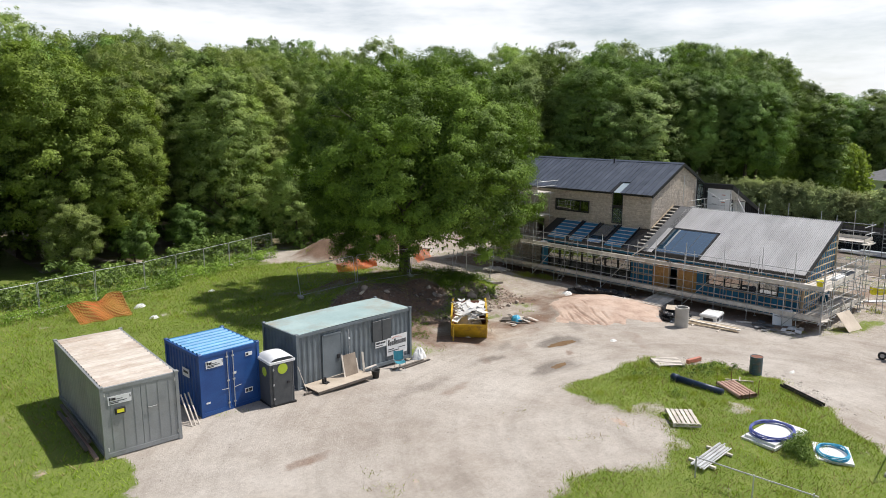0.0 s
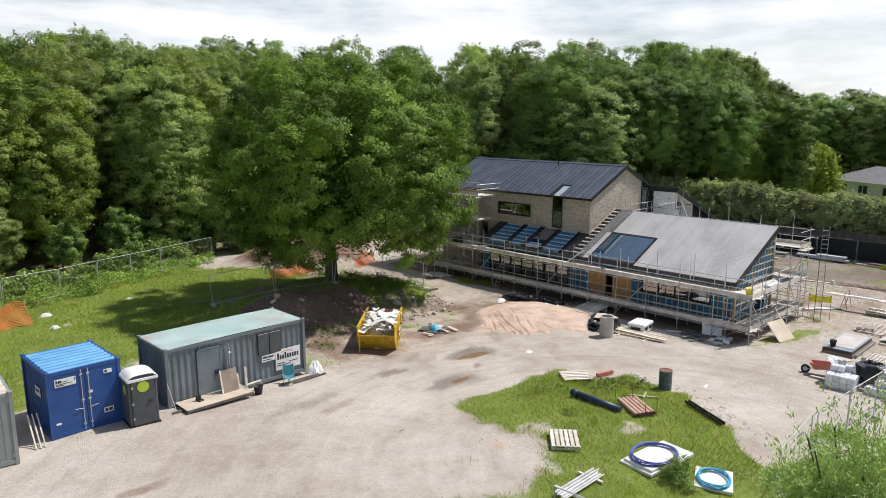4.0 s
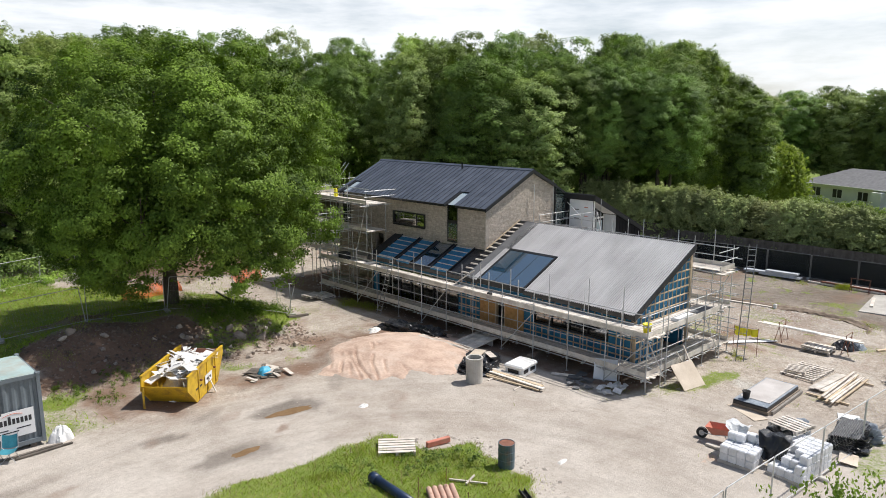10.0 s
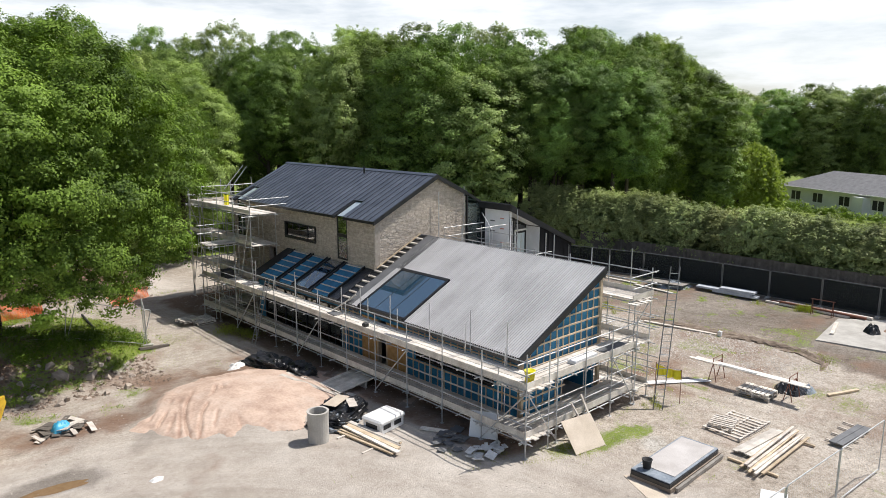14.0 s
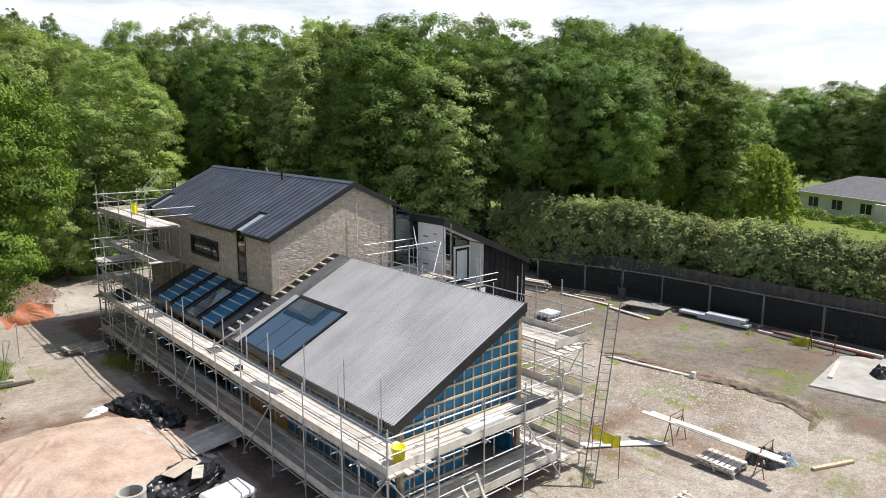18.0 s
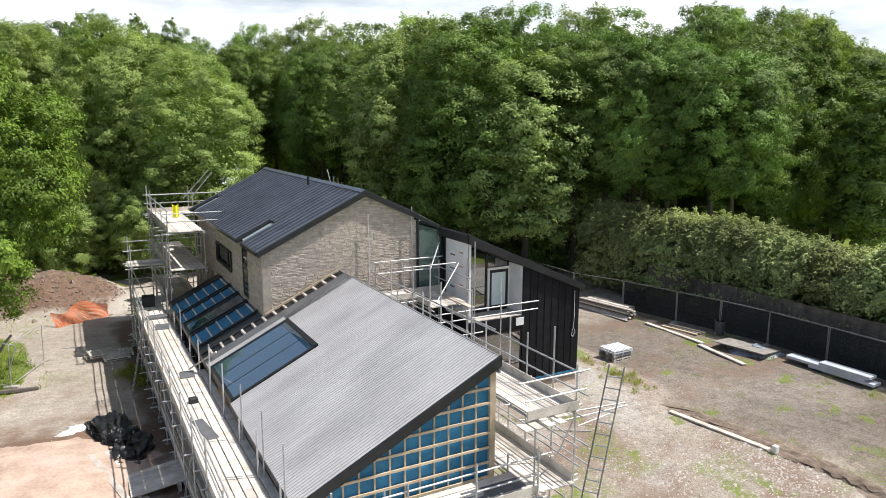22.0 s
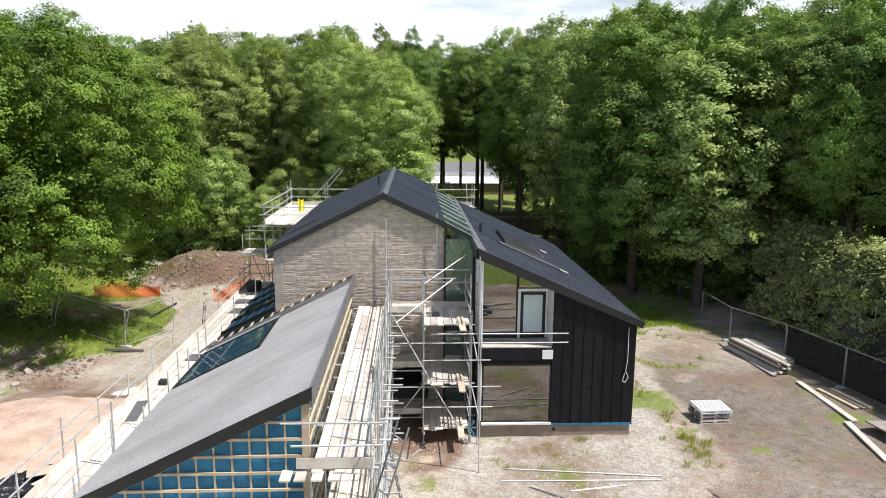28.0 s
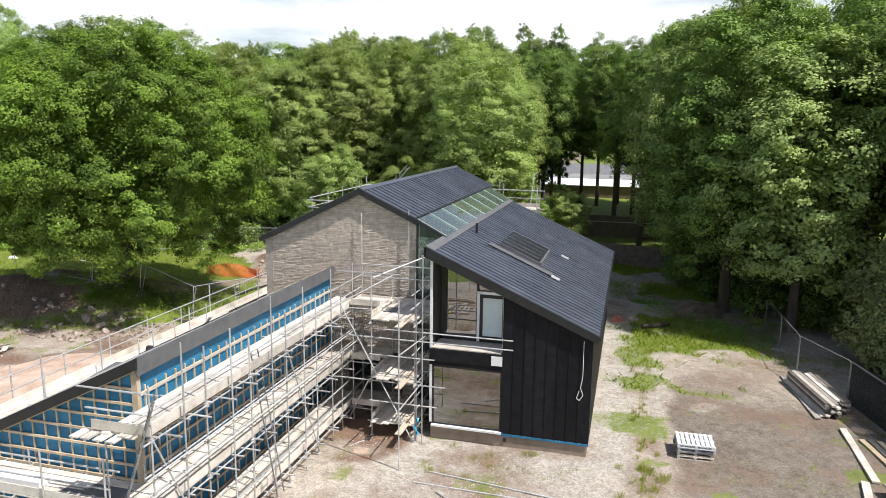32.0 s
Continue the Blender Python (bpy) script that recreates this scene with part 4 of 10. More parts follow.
def tree(seed, height, radius, base, material, clumps, per, leaf, girth, label, name="tree", category="tree", group="", clump=(0.10, 0.2), shape=2.3, squash=0.66, shift=(0, 0), lobes=48, lobe=(0.19, 0.33), tuck=0.0):
    rng = np.random.RandomState(seed)
    top = thing(name, (0, 0, 0), label, category, group)
    part("trunk", limbs(rng, Build(), height * 0.92, girth, radius, max(0.16, base / height)), M_BARK, top, smooth=True)
    cen, out = crown_clumps(rng, radius, height - base, clumps, base, shape, lobes, lobe)
    rad = rng.uniform(clump[0], clump[1], len(cen)) * radius
    if tuck:
        # the crown draws in towards the trunk near its foot
        lim = radius * (0.42 + 0.58 * np.clip((cen[:, 2] - base) / (tuck * (height - base)), 0, 1) ** 0.8)
        cen[:, :2] *= np.minimum(1, lim / (np.hypot(cen[:, 0], cen[:, 1]) + 1e-6))[:, None]
    cen[:, :2] += np.array(shift)
    # twigs that reach past the rest of the crown
    pick = rng.choice(len(cen), len(cen) // 7)
    far_ = cen[pick]
    mid_ = np.array([shift[0], shift[1], base + 0.45 * (height - base)])
    tips = mid_ + (far_ - mid_) * rng.uniform(1.02, 1.09, (len(far_), 1))
    tips[:, 2] = np.minimum(tips[:, 2], base + (height - base) * 1.02)
    sprig = clump_quads(rng, tips, np.full(len(tips), 0.045 * radius), max(10, per // 4), leaf, turn=out[pick])
    fill = rng.normal(size=(max(60, clumps // 2), 3))
    fill *= (rng.uniform(0.12, 0.70, len(fill)) / np.linalg.norm(fill, axis=1))[:, None]
    fill = np.array([shift[0], shift[1], base + 0.48 * (height - base)]) + fill * np.array([radius, radius, 0.5 * (height - base)])
    inner = clump_quads(rng, fill, np.full(len(fill), 0.18 * radius), max(40, per // 2), 1.6 * leaf)
    part("crown", quads_mesh("crown", np.concatenate([clump_quads(rng, cen, rad, per, leaf, squash=squash, turn=out), sprig, inner]), material), None, top)
    return top


def place(x, y, turn=0.0, size=1.0, tall=1.0, dz=0.0):
    return Matrix.Translation((x, y, gz(x, y) + dz)) @ Matrix.Rotation(turn, 4, "Z") @ Matrix.Diagonal((size, size, size * tall, 1))


oak = tree(5, 15.6, 8.9, 0.1, M_LEAF_BIG_OAK, 2100, 140, 0.115, 0.36, "large spreading oak in full bright green leaf on an earth mound", "oak_tree", clump=(0.034, 0.072), squash=0.66, shift=(0.9, -0.7), lobes=135, lobe=(0.11, 0.20), tuck=0.22)
oak.matrix_world = place(31.2, 37.6, 0.0)

WOOD_LABEL = "tall broadleaved woodland tree in dense dark green summer leaf"
FAR_LABEL = "tall woodland tree deep in the wood, dark green"
KIND_H = [20, 21, 19, 20, 10, 6.5, 20, 21, 21, 20, 21]
kinds = [tree(20, 20, 4.9, 0.9, M_LEAF_SELFSHADE, 800, 84, 0.142, 0.28, WOOD_LABEL, "woodland_tree", group="woodland trees", clump=(0.075, 0.14), lobes=62),
         tree(21, 21, 5.4, 1.2, M_LEAF_SELFSHADE, 840, 84, 0.142, 0.32, WOOD_LABEL, "woodland_tree", group="woodland trees", clump=(0.07, 0.13), lobes=66),
         tree(22, 19, 4.8, 0.7, M_LEAF_OAK, 780, 84, 0.142, 0.26, "tall woodland tree in bright yellow-green leaf", "woodland_tree", group="woodland trees", clump=(0.075, 0.14), shape=2.6, lobes=60),
         tree(23, 20, 5.1, 1.4, M_LEAF_LIGHT, 800, 84, 0.142, 0.28, "tall woodland tree with lighter yellow-green leaves", "woodland_tree", group="woodland trees", clump=(0.07, 0.13), lobes=60),
         tree(24, 10, 3.6, 0.4, M_LEAF_LIGHT, 330, 100, 0.125, 0.14, "young bright green tree at the woodland edge", "young_tree", group="woodland edge trees", clump=(0.09, 0.17), lobes=30),
         tree(25, 6.5, 2.6, 0.2, M_LEAF, 220, 60, 0.16, 0.09, "bushy green shrub at the woodland edge", "shrub", "shrub", "woodland edge shrubs", clump=(0.11, 0.2), lobes=24),
         tree(26, 20, 5.3, 1.5, M_LEAF, 620, 60, 0.20, 0.3, FAR_LABEL, "woodland_tree", group="deep woodland trees", clump=(0.08, 0.15), lobes=54),
         tree(27, 21, 5.6, 1.5, M_LEAF_PALE, 620, 60, 0.20, 0.3, "tall pale grey-green tree deep in the wood", "woodland_tree", group="deep woodland trees", clump=(0.08, 0.15), shape=2.0, lobes=54),
         tree(28, 21, 5.2, 2.6, M_LEAF_SELFSHADE, 800, 84, 0.142, 0.3, "tall woodland tree with a bare lower trunk and dense green crown", "woodland_tree", group="woodland trees", clump=(0.07, 0.13), shape=2.6, lobes=64),
         tree(29, 20, 3.2, 1.5, M_LEAF, 460, 60, 0.2, 0.22, "slender dark tree standing above the rest of the wood", "woodland_tree", group="woodland trees", clump=(0.10, 0.2), lobes=40),
         tree(30, 21, 5.0, 7.2, M_LEAF_SELFSHADE, 640, 84, 0.142, 0.27, "tall woodland tree with a long bare trunk below its crown", "woodland_tree", group="woodland trees", clump=(0.07, 0.13), shape=2.5, lobes=52)]
M_HOARD = surface("weathered_brown_hoarding", (0.14, 0.10, 0.075), (0.24, 0.18, 0.135), 0.85, 2, 25, 0.3, vary=0.15)
M_HOARD_PALE = surface("pale_shed_board", (0.50, 0.48, 0.44), (0.66, 0.64, 0.60), 0.8, 2, 20, 0.2)
M_HOARD_ROOF = surface("white_shed_roof", (0.72, 0.74, 0.76), (0.84, 0.85, 0.86), 0.5, 1, 12, 0.05)
used = set()


def plant(kind, x, y, turn, size=1.0, tall=1.0):
    m = place(x, y, turn, size, tall)
    if kind in used:
        return copy_thing(kinds[kind], m)
    used.add(kind)
    kinds[kind].matrix_world = m
    return kinds[kind]


rng_w = np.random.RandomState(8)


def grow(rows, pairs=False):
    """Plants rows of (x, y, kind, height in metres); pairs: each tall tree with a slightly lower neighbour that fills the gap beside it."""
    for x, y, k, h in rows:
        size = h / KIND_H[k] if k in (4, 5) else rng_w.uniform(0.90, 1.08)
        turn = rng_w.uniform(0, 6)
        away, reach, low, kin = rng_w.uniform(0, 6.28), rng_w.uniform(3.8, 5.2), rng_w.uniform(0.86, 0.95), rng_w.randint(0, 4)
        plant(k, x, y, turn, size, h / (KIND_H[k] * size))
        if pairs:
            k2 = k if kin < 2 or k == 10 else (0, 2, 3, 7)[(k + kin) % 4]
            plant(k2, x + reach * math.cos(away), y + reach * math.sin(away), turn + 2, 0.9 * size, low * h / (KIND_H[k2] * 0.9 * size))


# the wood beyond the field, north-west
grow([(-24.9, 51.4, 0, 21.0), (-19.8, 50.1, 1, 21.0), (-11.9, 53.9, 2, 21.0), (-4.2, 56.9, 3, 21.7), (-36.3, 55.7, 6, 21.0), (-31.1, 58.6, 7, 21.0), (1.4, 59.3, 0, 17.5), (7.7, 61.3, 1, 20.1), (14.7, 61.1, 2, 16.4), (22.5, 65.7, 3, 17.1), (-23.0, 61.8, 6, 21.0), (-18.0, 61.9, 6, 21.0), (-10.7, 62.9, 7, 26), (-12.0, 40.0, 1, 21.0), (-17.0, 48.0, 0, 21.0), (-22.0, 36.0, 2, 21.0)], True)
# and deeper in
grow([(-2.1, 68.6, 6, 19.4), (4.0, 69.3, 6, 20.7), (8.2, 68.2, 7, 21.4), (15.5, 72.3, 6, 18.2), (22.6, 73.9, 6, 18.5), (-30.0, 70.9, 7, 21.0), (-20.2, 74.3, 6, 20.5), (-13.8, 76.4, 6, 19.2), (-7.4, 77.8, 7, 22.5), (2.0, 82.1, 6, 20.9)], True)
# behind the house
grow([(29.6, 67.2, 0, 17.6), (30.8, 76.8, 7, 20.9), (38.1, 77.7, 6, 19.4), (33.0, 66.0, 3, 17.4), (39.0, 70.0, 3, 18.2), (45.0, 68.0, 3, 18.7), (36.0, 78.0, 7, 19.9), (44.0, 80.0, 6, 21.1), (51.0, 79.0, 10, 20.2), (60.0, 82.0, 10, 21.8)], True)
# deep behind the house
grow([(11.4, 84.2, 6, 19.5), (19.9, 86.4, 7, 20.2), (25.8, 85.3, 6, 20.3), (32.9, 89.8, 6, 21.1), (42.1, 92.4, 7, 21.9), (50.4, 94.6, 10, 23.3), (53.0, 89.0, 10, 22.1), (62.0, 96.0, 10, 23.2), (70.0, 90.0, 7, 24.8), (28.0, 86.0, 6, 20.4), (40.0, 92.0, 7, 21.9), (78.0, 84.0, 6, 22.6), (57.0, 104.0, 10, 25.0), (48.0, 98.0, 10, 22.6), (66.0, 106.0, 6, 24.3), (66.0, 70.0, 10, 21.7), (71.0, 76.0, 6, 21.3), (80.0, 73.0, 7, 23.1), (49.5, 85.0, 9, 22.7)], True)
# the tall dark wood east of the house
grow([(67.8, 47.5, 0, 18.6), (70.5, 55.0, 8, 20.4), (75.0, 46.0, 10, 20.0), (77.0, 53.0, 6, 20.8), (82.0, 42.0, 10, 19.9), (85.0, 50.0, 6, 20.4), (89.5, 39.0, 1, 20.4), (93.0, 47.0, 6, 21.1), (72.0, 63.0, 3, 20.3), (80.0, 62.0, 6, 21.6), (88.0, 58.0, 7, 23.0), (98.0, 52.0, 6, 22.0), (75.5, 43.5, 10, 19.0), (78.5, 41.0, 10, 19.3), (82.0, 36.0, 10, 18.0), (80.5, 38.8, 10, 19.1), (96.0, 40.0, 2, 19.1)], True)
# woods past the hedge
grow([(104.0, 54.4, 6, 22.4), (109.0, 59.1, 7, 24.4), (114.0, 60.4, 6, 23.7), (119.0, 54.4, 7, 23.5), (124.0, 57.5, 6, 23.1), (129.0, 61.0, 7, 25.0), (134.0, 57.1, 6, 20.3), (139.0, 58.5, 7, 20.8), (144.0, 60.7, 6, 20.2), (100.0, 37.5, 0, 16.5), (104.0, 41.0, 6, 17.4), (101.0, 44.0, 7, 21.5), (106.0, 49.0, 6, 21.2), (112.0, 46.0, 7, 19.5), (119.0, 50.0, 6, 20.1), (126.0, 47.0, 7, 17.0), (146.0, 32.0, 6, 16.2), (147.0, 39.0, 7, 16.7), (145.0, 46.0, 6, 16.0), (148.0, 53.0, 7, 16.9), (143.0, 60.0, 6, 20.0), (147.0, 25.0, 6, 25.5)])
grow([(92.5, 31.0, 9, 13.5), (95.5, 38.0, 9, 17.1)])
# young trees and shrubs along the edges
grow([(49.7, 58.2, 3, 15.6), (-25.6, 45.6, 5, 5.8), (-15.8, 47.5, 5, 5.5), (-8.5, 49.8, 5, 6.1), (2.0, 52.9, 5, 5.2), (7.3, 54.5, 5, 5.3), (19.7, 58.6, 5, 4.8), (24.8, 59.7, 5, 5.3), (-8.0, 47.0, 5, 5.8), (31.0, 62.0, 5, 6.2), (117.0, 38.5, 5, 6.4), (-19.1, 46.9, 4, 8.3), (-2.9, 52.2, 4, 7.3), (14.7, 57.5, 4, 7.2), (35.7, 59.7, 4, 11.4), (41.8, 61.5, 4, 10.2), (47.5, 63.0, 4, 8.9), (45.2, 57.0, 4, 8.8), (40.5, 57.8, 4, 7.8), (53.0, 60.5, 4, 7.6), (56.0, 66.0, 4, 7.4), (122.0, 40.0, 4, 8.3)])
# the far line of trees to the east
for i in range(22):
    for row in (0, 1):
        y = -70 + i * 8.0 + 4 * row + rng_w.uniform(-1.5, 1.5)
        grow([(152 + 9 * row + rng_w.uniform(-4, 5), y, 6 + (i + row) % 2, rng_w.uniform(16.4, 17.6))])

# board hoarding along the far side of the wood, and a long pale shed beyond it
hoarding = thing("board_hoarding", (46, 75.2, gz(56, 75)), "long weathered brown board hoarding below the trees", "fence")
for i in range(11):
    part("panel", Build().box(2.42 * i, 2.42 * i + 2.4, 0, 0.04, 0.05, 2.25 + 0.03 * (i % 3)), M_HOARD, hoarding)
    part("post", Build().box(2.42 * i - 0.05, 2.42 * i + 0.05, 0.04, 0.14, -0.1, 2.2), M_HOARD, hoarding)
part("rail", Build().box(0, 26.6, -0.05, 0.0, 1.62, 1.7), M_HOARD_PALE, hoarding, "pale timber rail")
shed = thing("long_shed", (36, 116, gz(50, 116)), "long low pale shed seen between the tree trunks", "shed")
part("wall", Build().box(0, 34, 0, 8, 0, 1.95), M_HOARD, shed)
part("roof", Build().prism([(-0.3, 1.9), (4, 2.7), (8.3, 1.9)], 0, 34, "x"), M_HOARD_ROOF, shed, "white sheet roof")

# weeping willow with hanging shoots
rw = np.random.RandomState(31)
willow = thing("willow_tree", (106, 34.5, gz(106, 34.5)), "weeping willow with long hanging yellow-green shoots", "tree")
part("trunk", limbs(rw, Build(), 6.5, 0.3, 3.0), M_BARK, willow, smooth=True)
drops = []
for i in range(230):
    a, r = rw.uniform(0, 2 * math.pi), 4.2 * math.sqrt(rw.uniform(0.05, 1))
    h = 9.6 - 0.10 * r * r + rw.uniform(-0.6, 0.3)
    for k in range(26):
        z = h - k * rw.uniform(0.22, 0.30)
        if z > 0.8:
            drops.append((r * math.cos(a) * (1 + 0.015 * k) + rw.normal() * 0.12, r * math.sin(a) * (1 + 0.015 * k) + rw.normal() * 0.12, z))
drops = np.array(drops)
part("crown", quads_mesh("crown", clump_quads(rw, drops, np.full(len(drops), 0.16), 2, 0.42, 0.0, 1.0), M_LEAF_WILLOW), None, willow)


def leafy_row(name, pts, wide, height, count, leaf, material, label, category, seed, kind="", wave=0.12, per=42):
    """A bank of shrubs along a line."""
    rng = np.random.RandomState(seed)
    pts = [np.array(p, float) for p in pts]
    seg = [np.linalg.norm(b - a) for a, b in zip(pts, pts[1:])]
    cen = []
    for _ in range(count):
        t = rng.uniform(0, sum(seg))
        i = 0
        while t > seg[i] and i < len(seg) - 1:
            t -= seg[i]
            i += 1
        d = (pts[i + 1] - pts[i]) / seg[i]
        across = np.array([-d[1], d[0]])
        a = rng.uniform(0, math.pi)
        q = pts[i] + d * t
        bulge = 1 + wave * math.sin(0.9 * t + 3 * i + seed) + 0.5 * wave * math.sin(2.3 * t + seed)
        k = rng.uniform(0.12, 1.0) ** 0.5
        u = wide * 0.5 * math.copysign(abs(math.cos(a)) ** 0.6, math.cos(a)) * k * bulge
        z = height * math.sin(a) ** 0.6 * (0.12 + 0.88 * rng.uniform(0, 1) ** 0.55) * bulge
        q = q + across * u
        cen.append((q[0], q[1], gz(q[0], q[1]) + max(0.15, z)))
    cen = np.array(cen)
    leaves = clump_quads(rng, cen, rng.uniform(0.28, 0.62, count), per, leaf)
    return tagged(part(name, quads_mesh(name, leaves, material), None), label, category, kind=kind)


def hedge_bush(seed, wide, height, length):
    """One bush of the hedge: sunlit sprays over a dense dark heart."""
    rng = np.random.RandomState(seed)
    n = 400
    a = np.arccos(np.clip(rng.uniform(-1.05, 1.05, n), -1, 1))
    run = rng.uniform(-0.5, 0.5, n) * length * 1.4
    swell = 1 + 0.03 * np.sin(2.1 * run + seed) + rng.uniform(-0.07, 0.05, n)
    ca, sa = np.cos(a), np.sin(a)
    up = rng.uniform(0.22, 1.0, n)
    side = np.abs(ca) > 0.86
    z = height * np.where(side, 0.72 * up, np.abs(sa) ** 0.7) * swell
    cen = np.stack([wide / 2 * np.sign(ca) * np.abs(ca) ** 0.75 * swell, run, z], -1)
    out = np.stack([ca, 0 * ca, 0.35 + sa], -1) + rng.normal(scale=0.2, size=(n, 3))
    out /= np.linalg.norm(out, axis=1)[:, None]
    outer = clump_quads(rng, cen, rng.uniform(0.22, 0.48, n), 46, 0.125, turn=out)
    tips = clump_quads(rng, cen[::3] + out[::3] * 0.3 + np.array([0, 0, 0.16]), np.full(len(cen[::3]), 0.15), 16, 0.12, turn=out[::3])
    heart = np.stack([rng.uniform(-0.36, 0.36, 150) * wide, rng.uniform(-0.5, 0.5, 150) * length * 1.1, rng.uniform(0.08, 0.86, 150) * height], -1)
    return quads_mesh("bush", np.concatenate([outer, tips, clump_quads(rng, heart, np.full(150, 0.45), 22, 0.42)]), M_LEAF_HEDGE)


hedge = thing("hedge", (75.8, 10, gz(75.8, 10)), "tall dense evergreen hedge with sunlit sprays behind the dark fence", "hedge")
bushes = [hedge_bush(410 + i, 4.3, 5.75 + 0.15 * math.sin(2.4 * i), 3.0) for i in range(7)]
for i in range(23):
    yc = -28.5 + 3 * i
    xc = 76.5 + 0.3 * math.sin(0.12 * yc) - max(0, yc - 28) * 0.16
    bush = part("bush", bushes[(i * 3) % 7], None, hedge)
    bush.matrix_parent_inverse = Matrix.Translation((-75.8, -10, -gz(75.8, 10)))
    bush.matrix_basis = Matrix.Translation((xc, yc, gz(xc, yc))) @ Matrix.Rotation(0.16 if yc > 28 else 0.0, 4, "Z") @ Matrix.Rotation(math.pi * (i % 2), 4, "Z") @ Matrix.Diagonal((1, 1, 1 + 0.02 * math.sin(1.7 * i) - 0.17 * min(1, max(0, (34 - yc) / 22)), 1))
leafy_row("bramble_bank", [(-16, 45.5), (6, 48.5), (18, 52.5), (30, 59.5)], 4.5, 1.5, 420, 0.22, M_LEAF, "low tangled brambles and nettles along the wood's edge", "bramble", 42, "stuff", 0.3)
leafy_row("undergrowth", [(69.5, 58), (73, 51), (76, 46), (78.5, 43)], 4, 1.3, 150, 0.2, M_LEAF, "dark undergrowth under the tall trees", "undergrowth", 43, "stuff", 0.3)
leafy_row("undergrowth", [(26, 62), (38, 60.5), (45, 62), (50, 66)], 5, 2.2, 250, 0.26, M_LEAF, "shrubby undergrowth along the foot of the wood", "undergrowth", 44, "stuff", 0.3)
leafy_row("undergrowth", [(68, 66), (71, 59), (75, 52), (79, 46)], 7, 4.6, 300, 0.34, M_LEAF, "tall dark thicket under the trees", "undergrowth", 46, "stuff", 0.25)
leafy_row("undergrowth", [(20, 70), (34, 72), (46, 73)], 7, 5.0, 300, 0.38, M_LEAF, "tall thicket within the wood", "undergrowth", 47, "stuff", 0.25)
leafy_row("undergrowth", [(-30, 58), (-5, 61), (20, 68)], 6, 4.5, 380, 0.36, M_LEAF, "tall thicket within the wood", "undergrowth", 48, "stuff", 0.25)
leafy_row("undergrowth", [(66.0, 57), (68.0, 51), (71.0, 46.5), (74.5, 44.5)], 3.0, 2.6, 300, 0.17, M_LEAF, "dark bushes along the foot of the tall trees", "undergrowth", 50, "stuff", 0.3, 60)
leafy_row("garden_shrubs", [(127.5, 40), (122.5, 30.5), (117, 20.5)], 2.2, 0.8, 130, 0.2, M_LEAF_OAK, "bright green garden shrubs in front of the bungalow", "shrubs", 53, "stuff", 0.35)
leafy_row("nettle_patch", [(31.0, 35.2), (34.0, 35.0), (36.8, 36.8)], 2.8, 0.45, 170, 0.075, M_LEAF_SHADE, "nettles and weeds on the earth mound below the oak", "weeds", 45, "stuff", 0.3, 60)
leafy_row("bramble_strip", [(-12, 40.4), (9.9, 46.0), (17.1, 48.4), (30.5, 55.8)], 1.8, 0.8, 420, 0.11, M_LEAF_OAK, "ferns and tall weeds growing along the wire fence", "weeds", 49, "stuff", 0.4, 34)

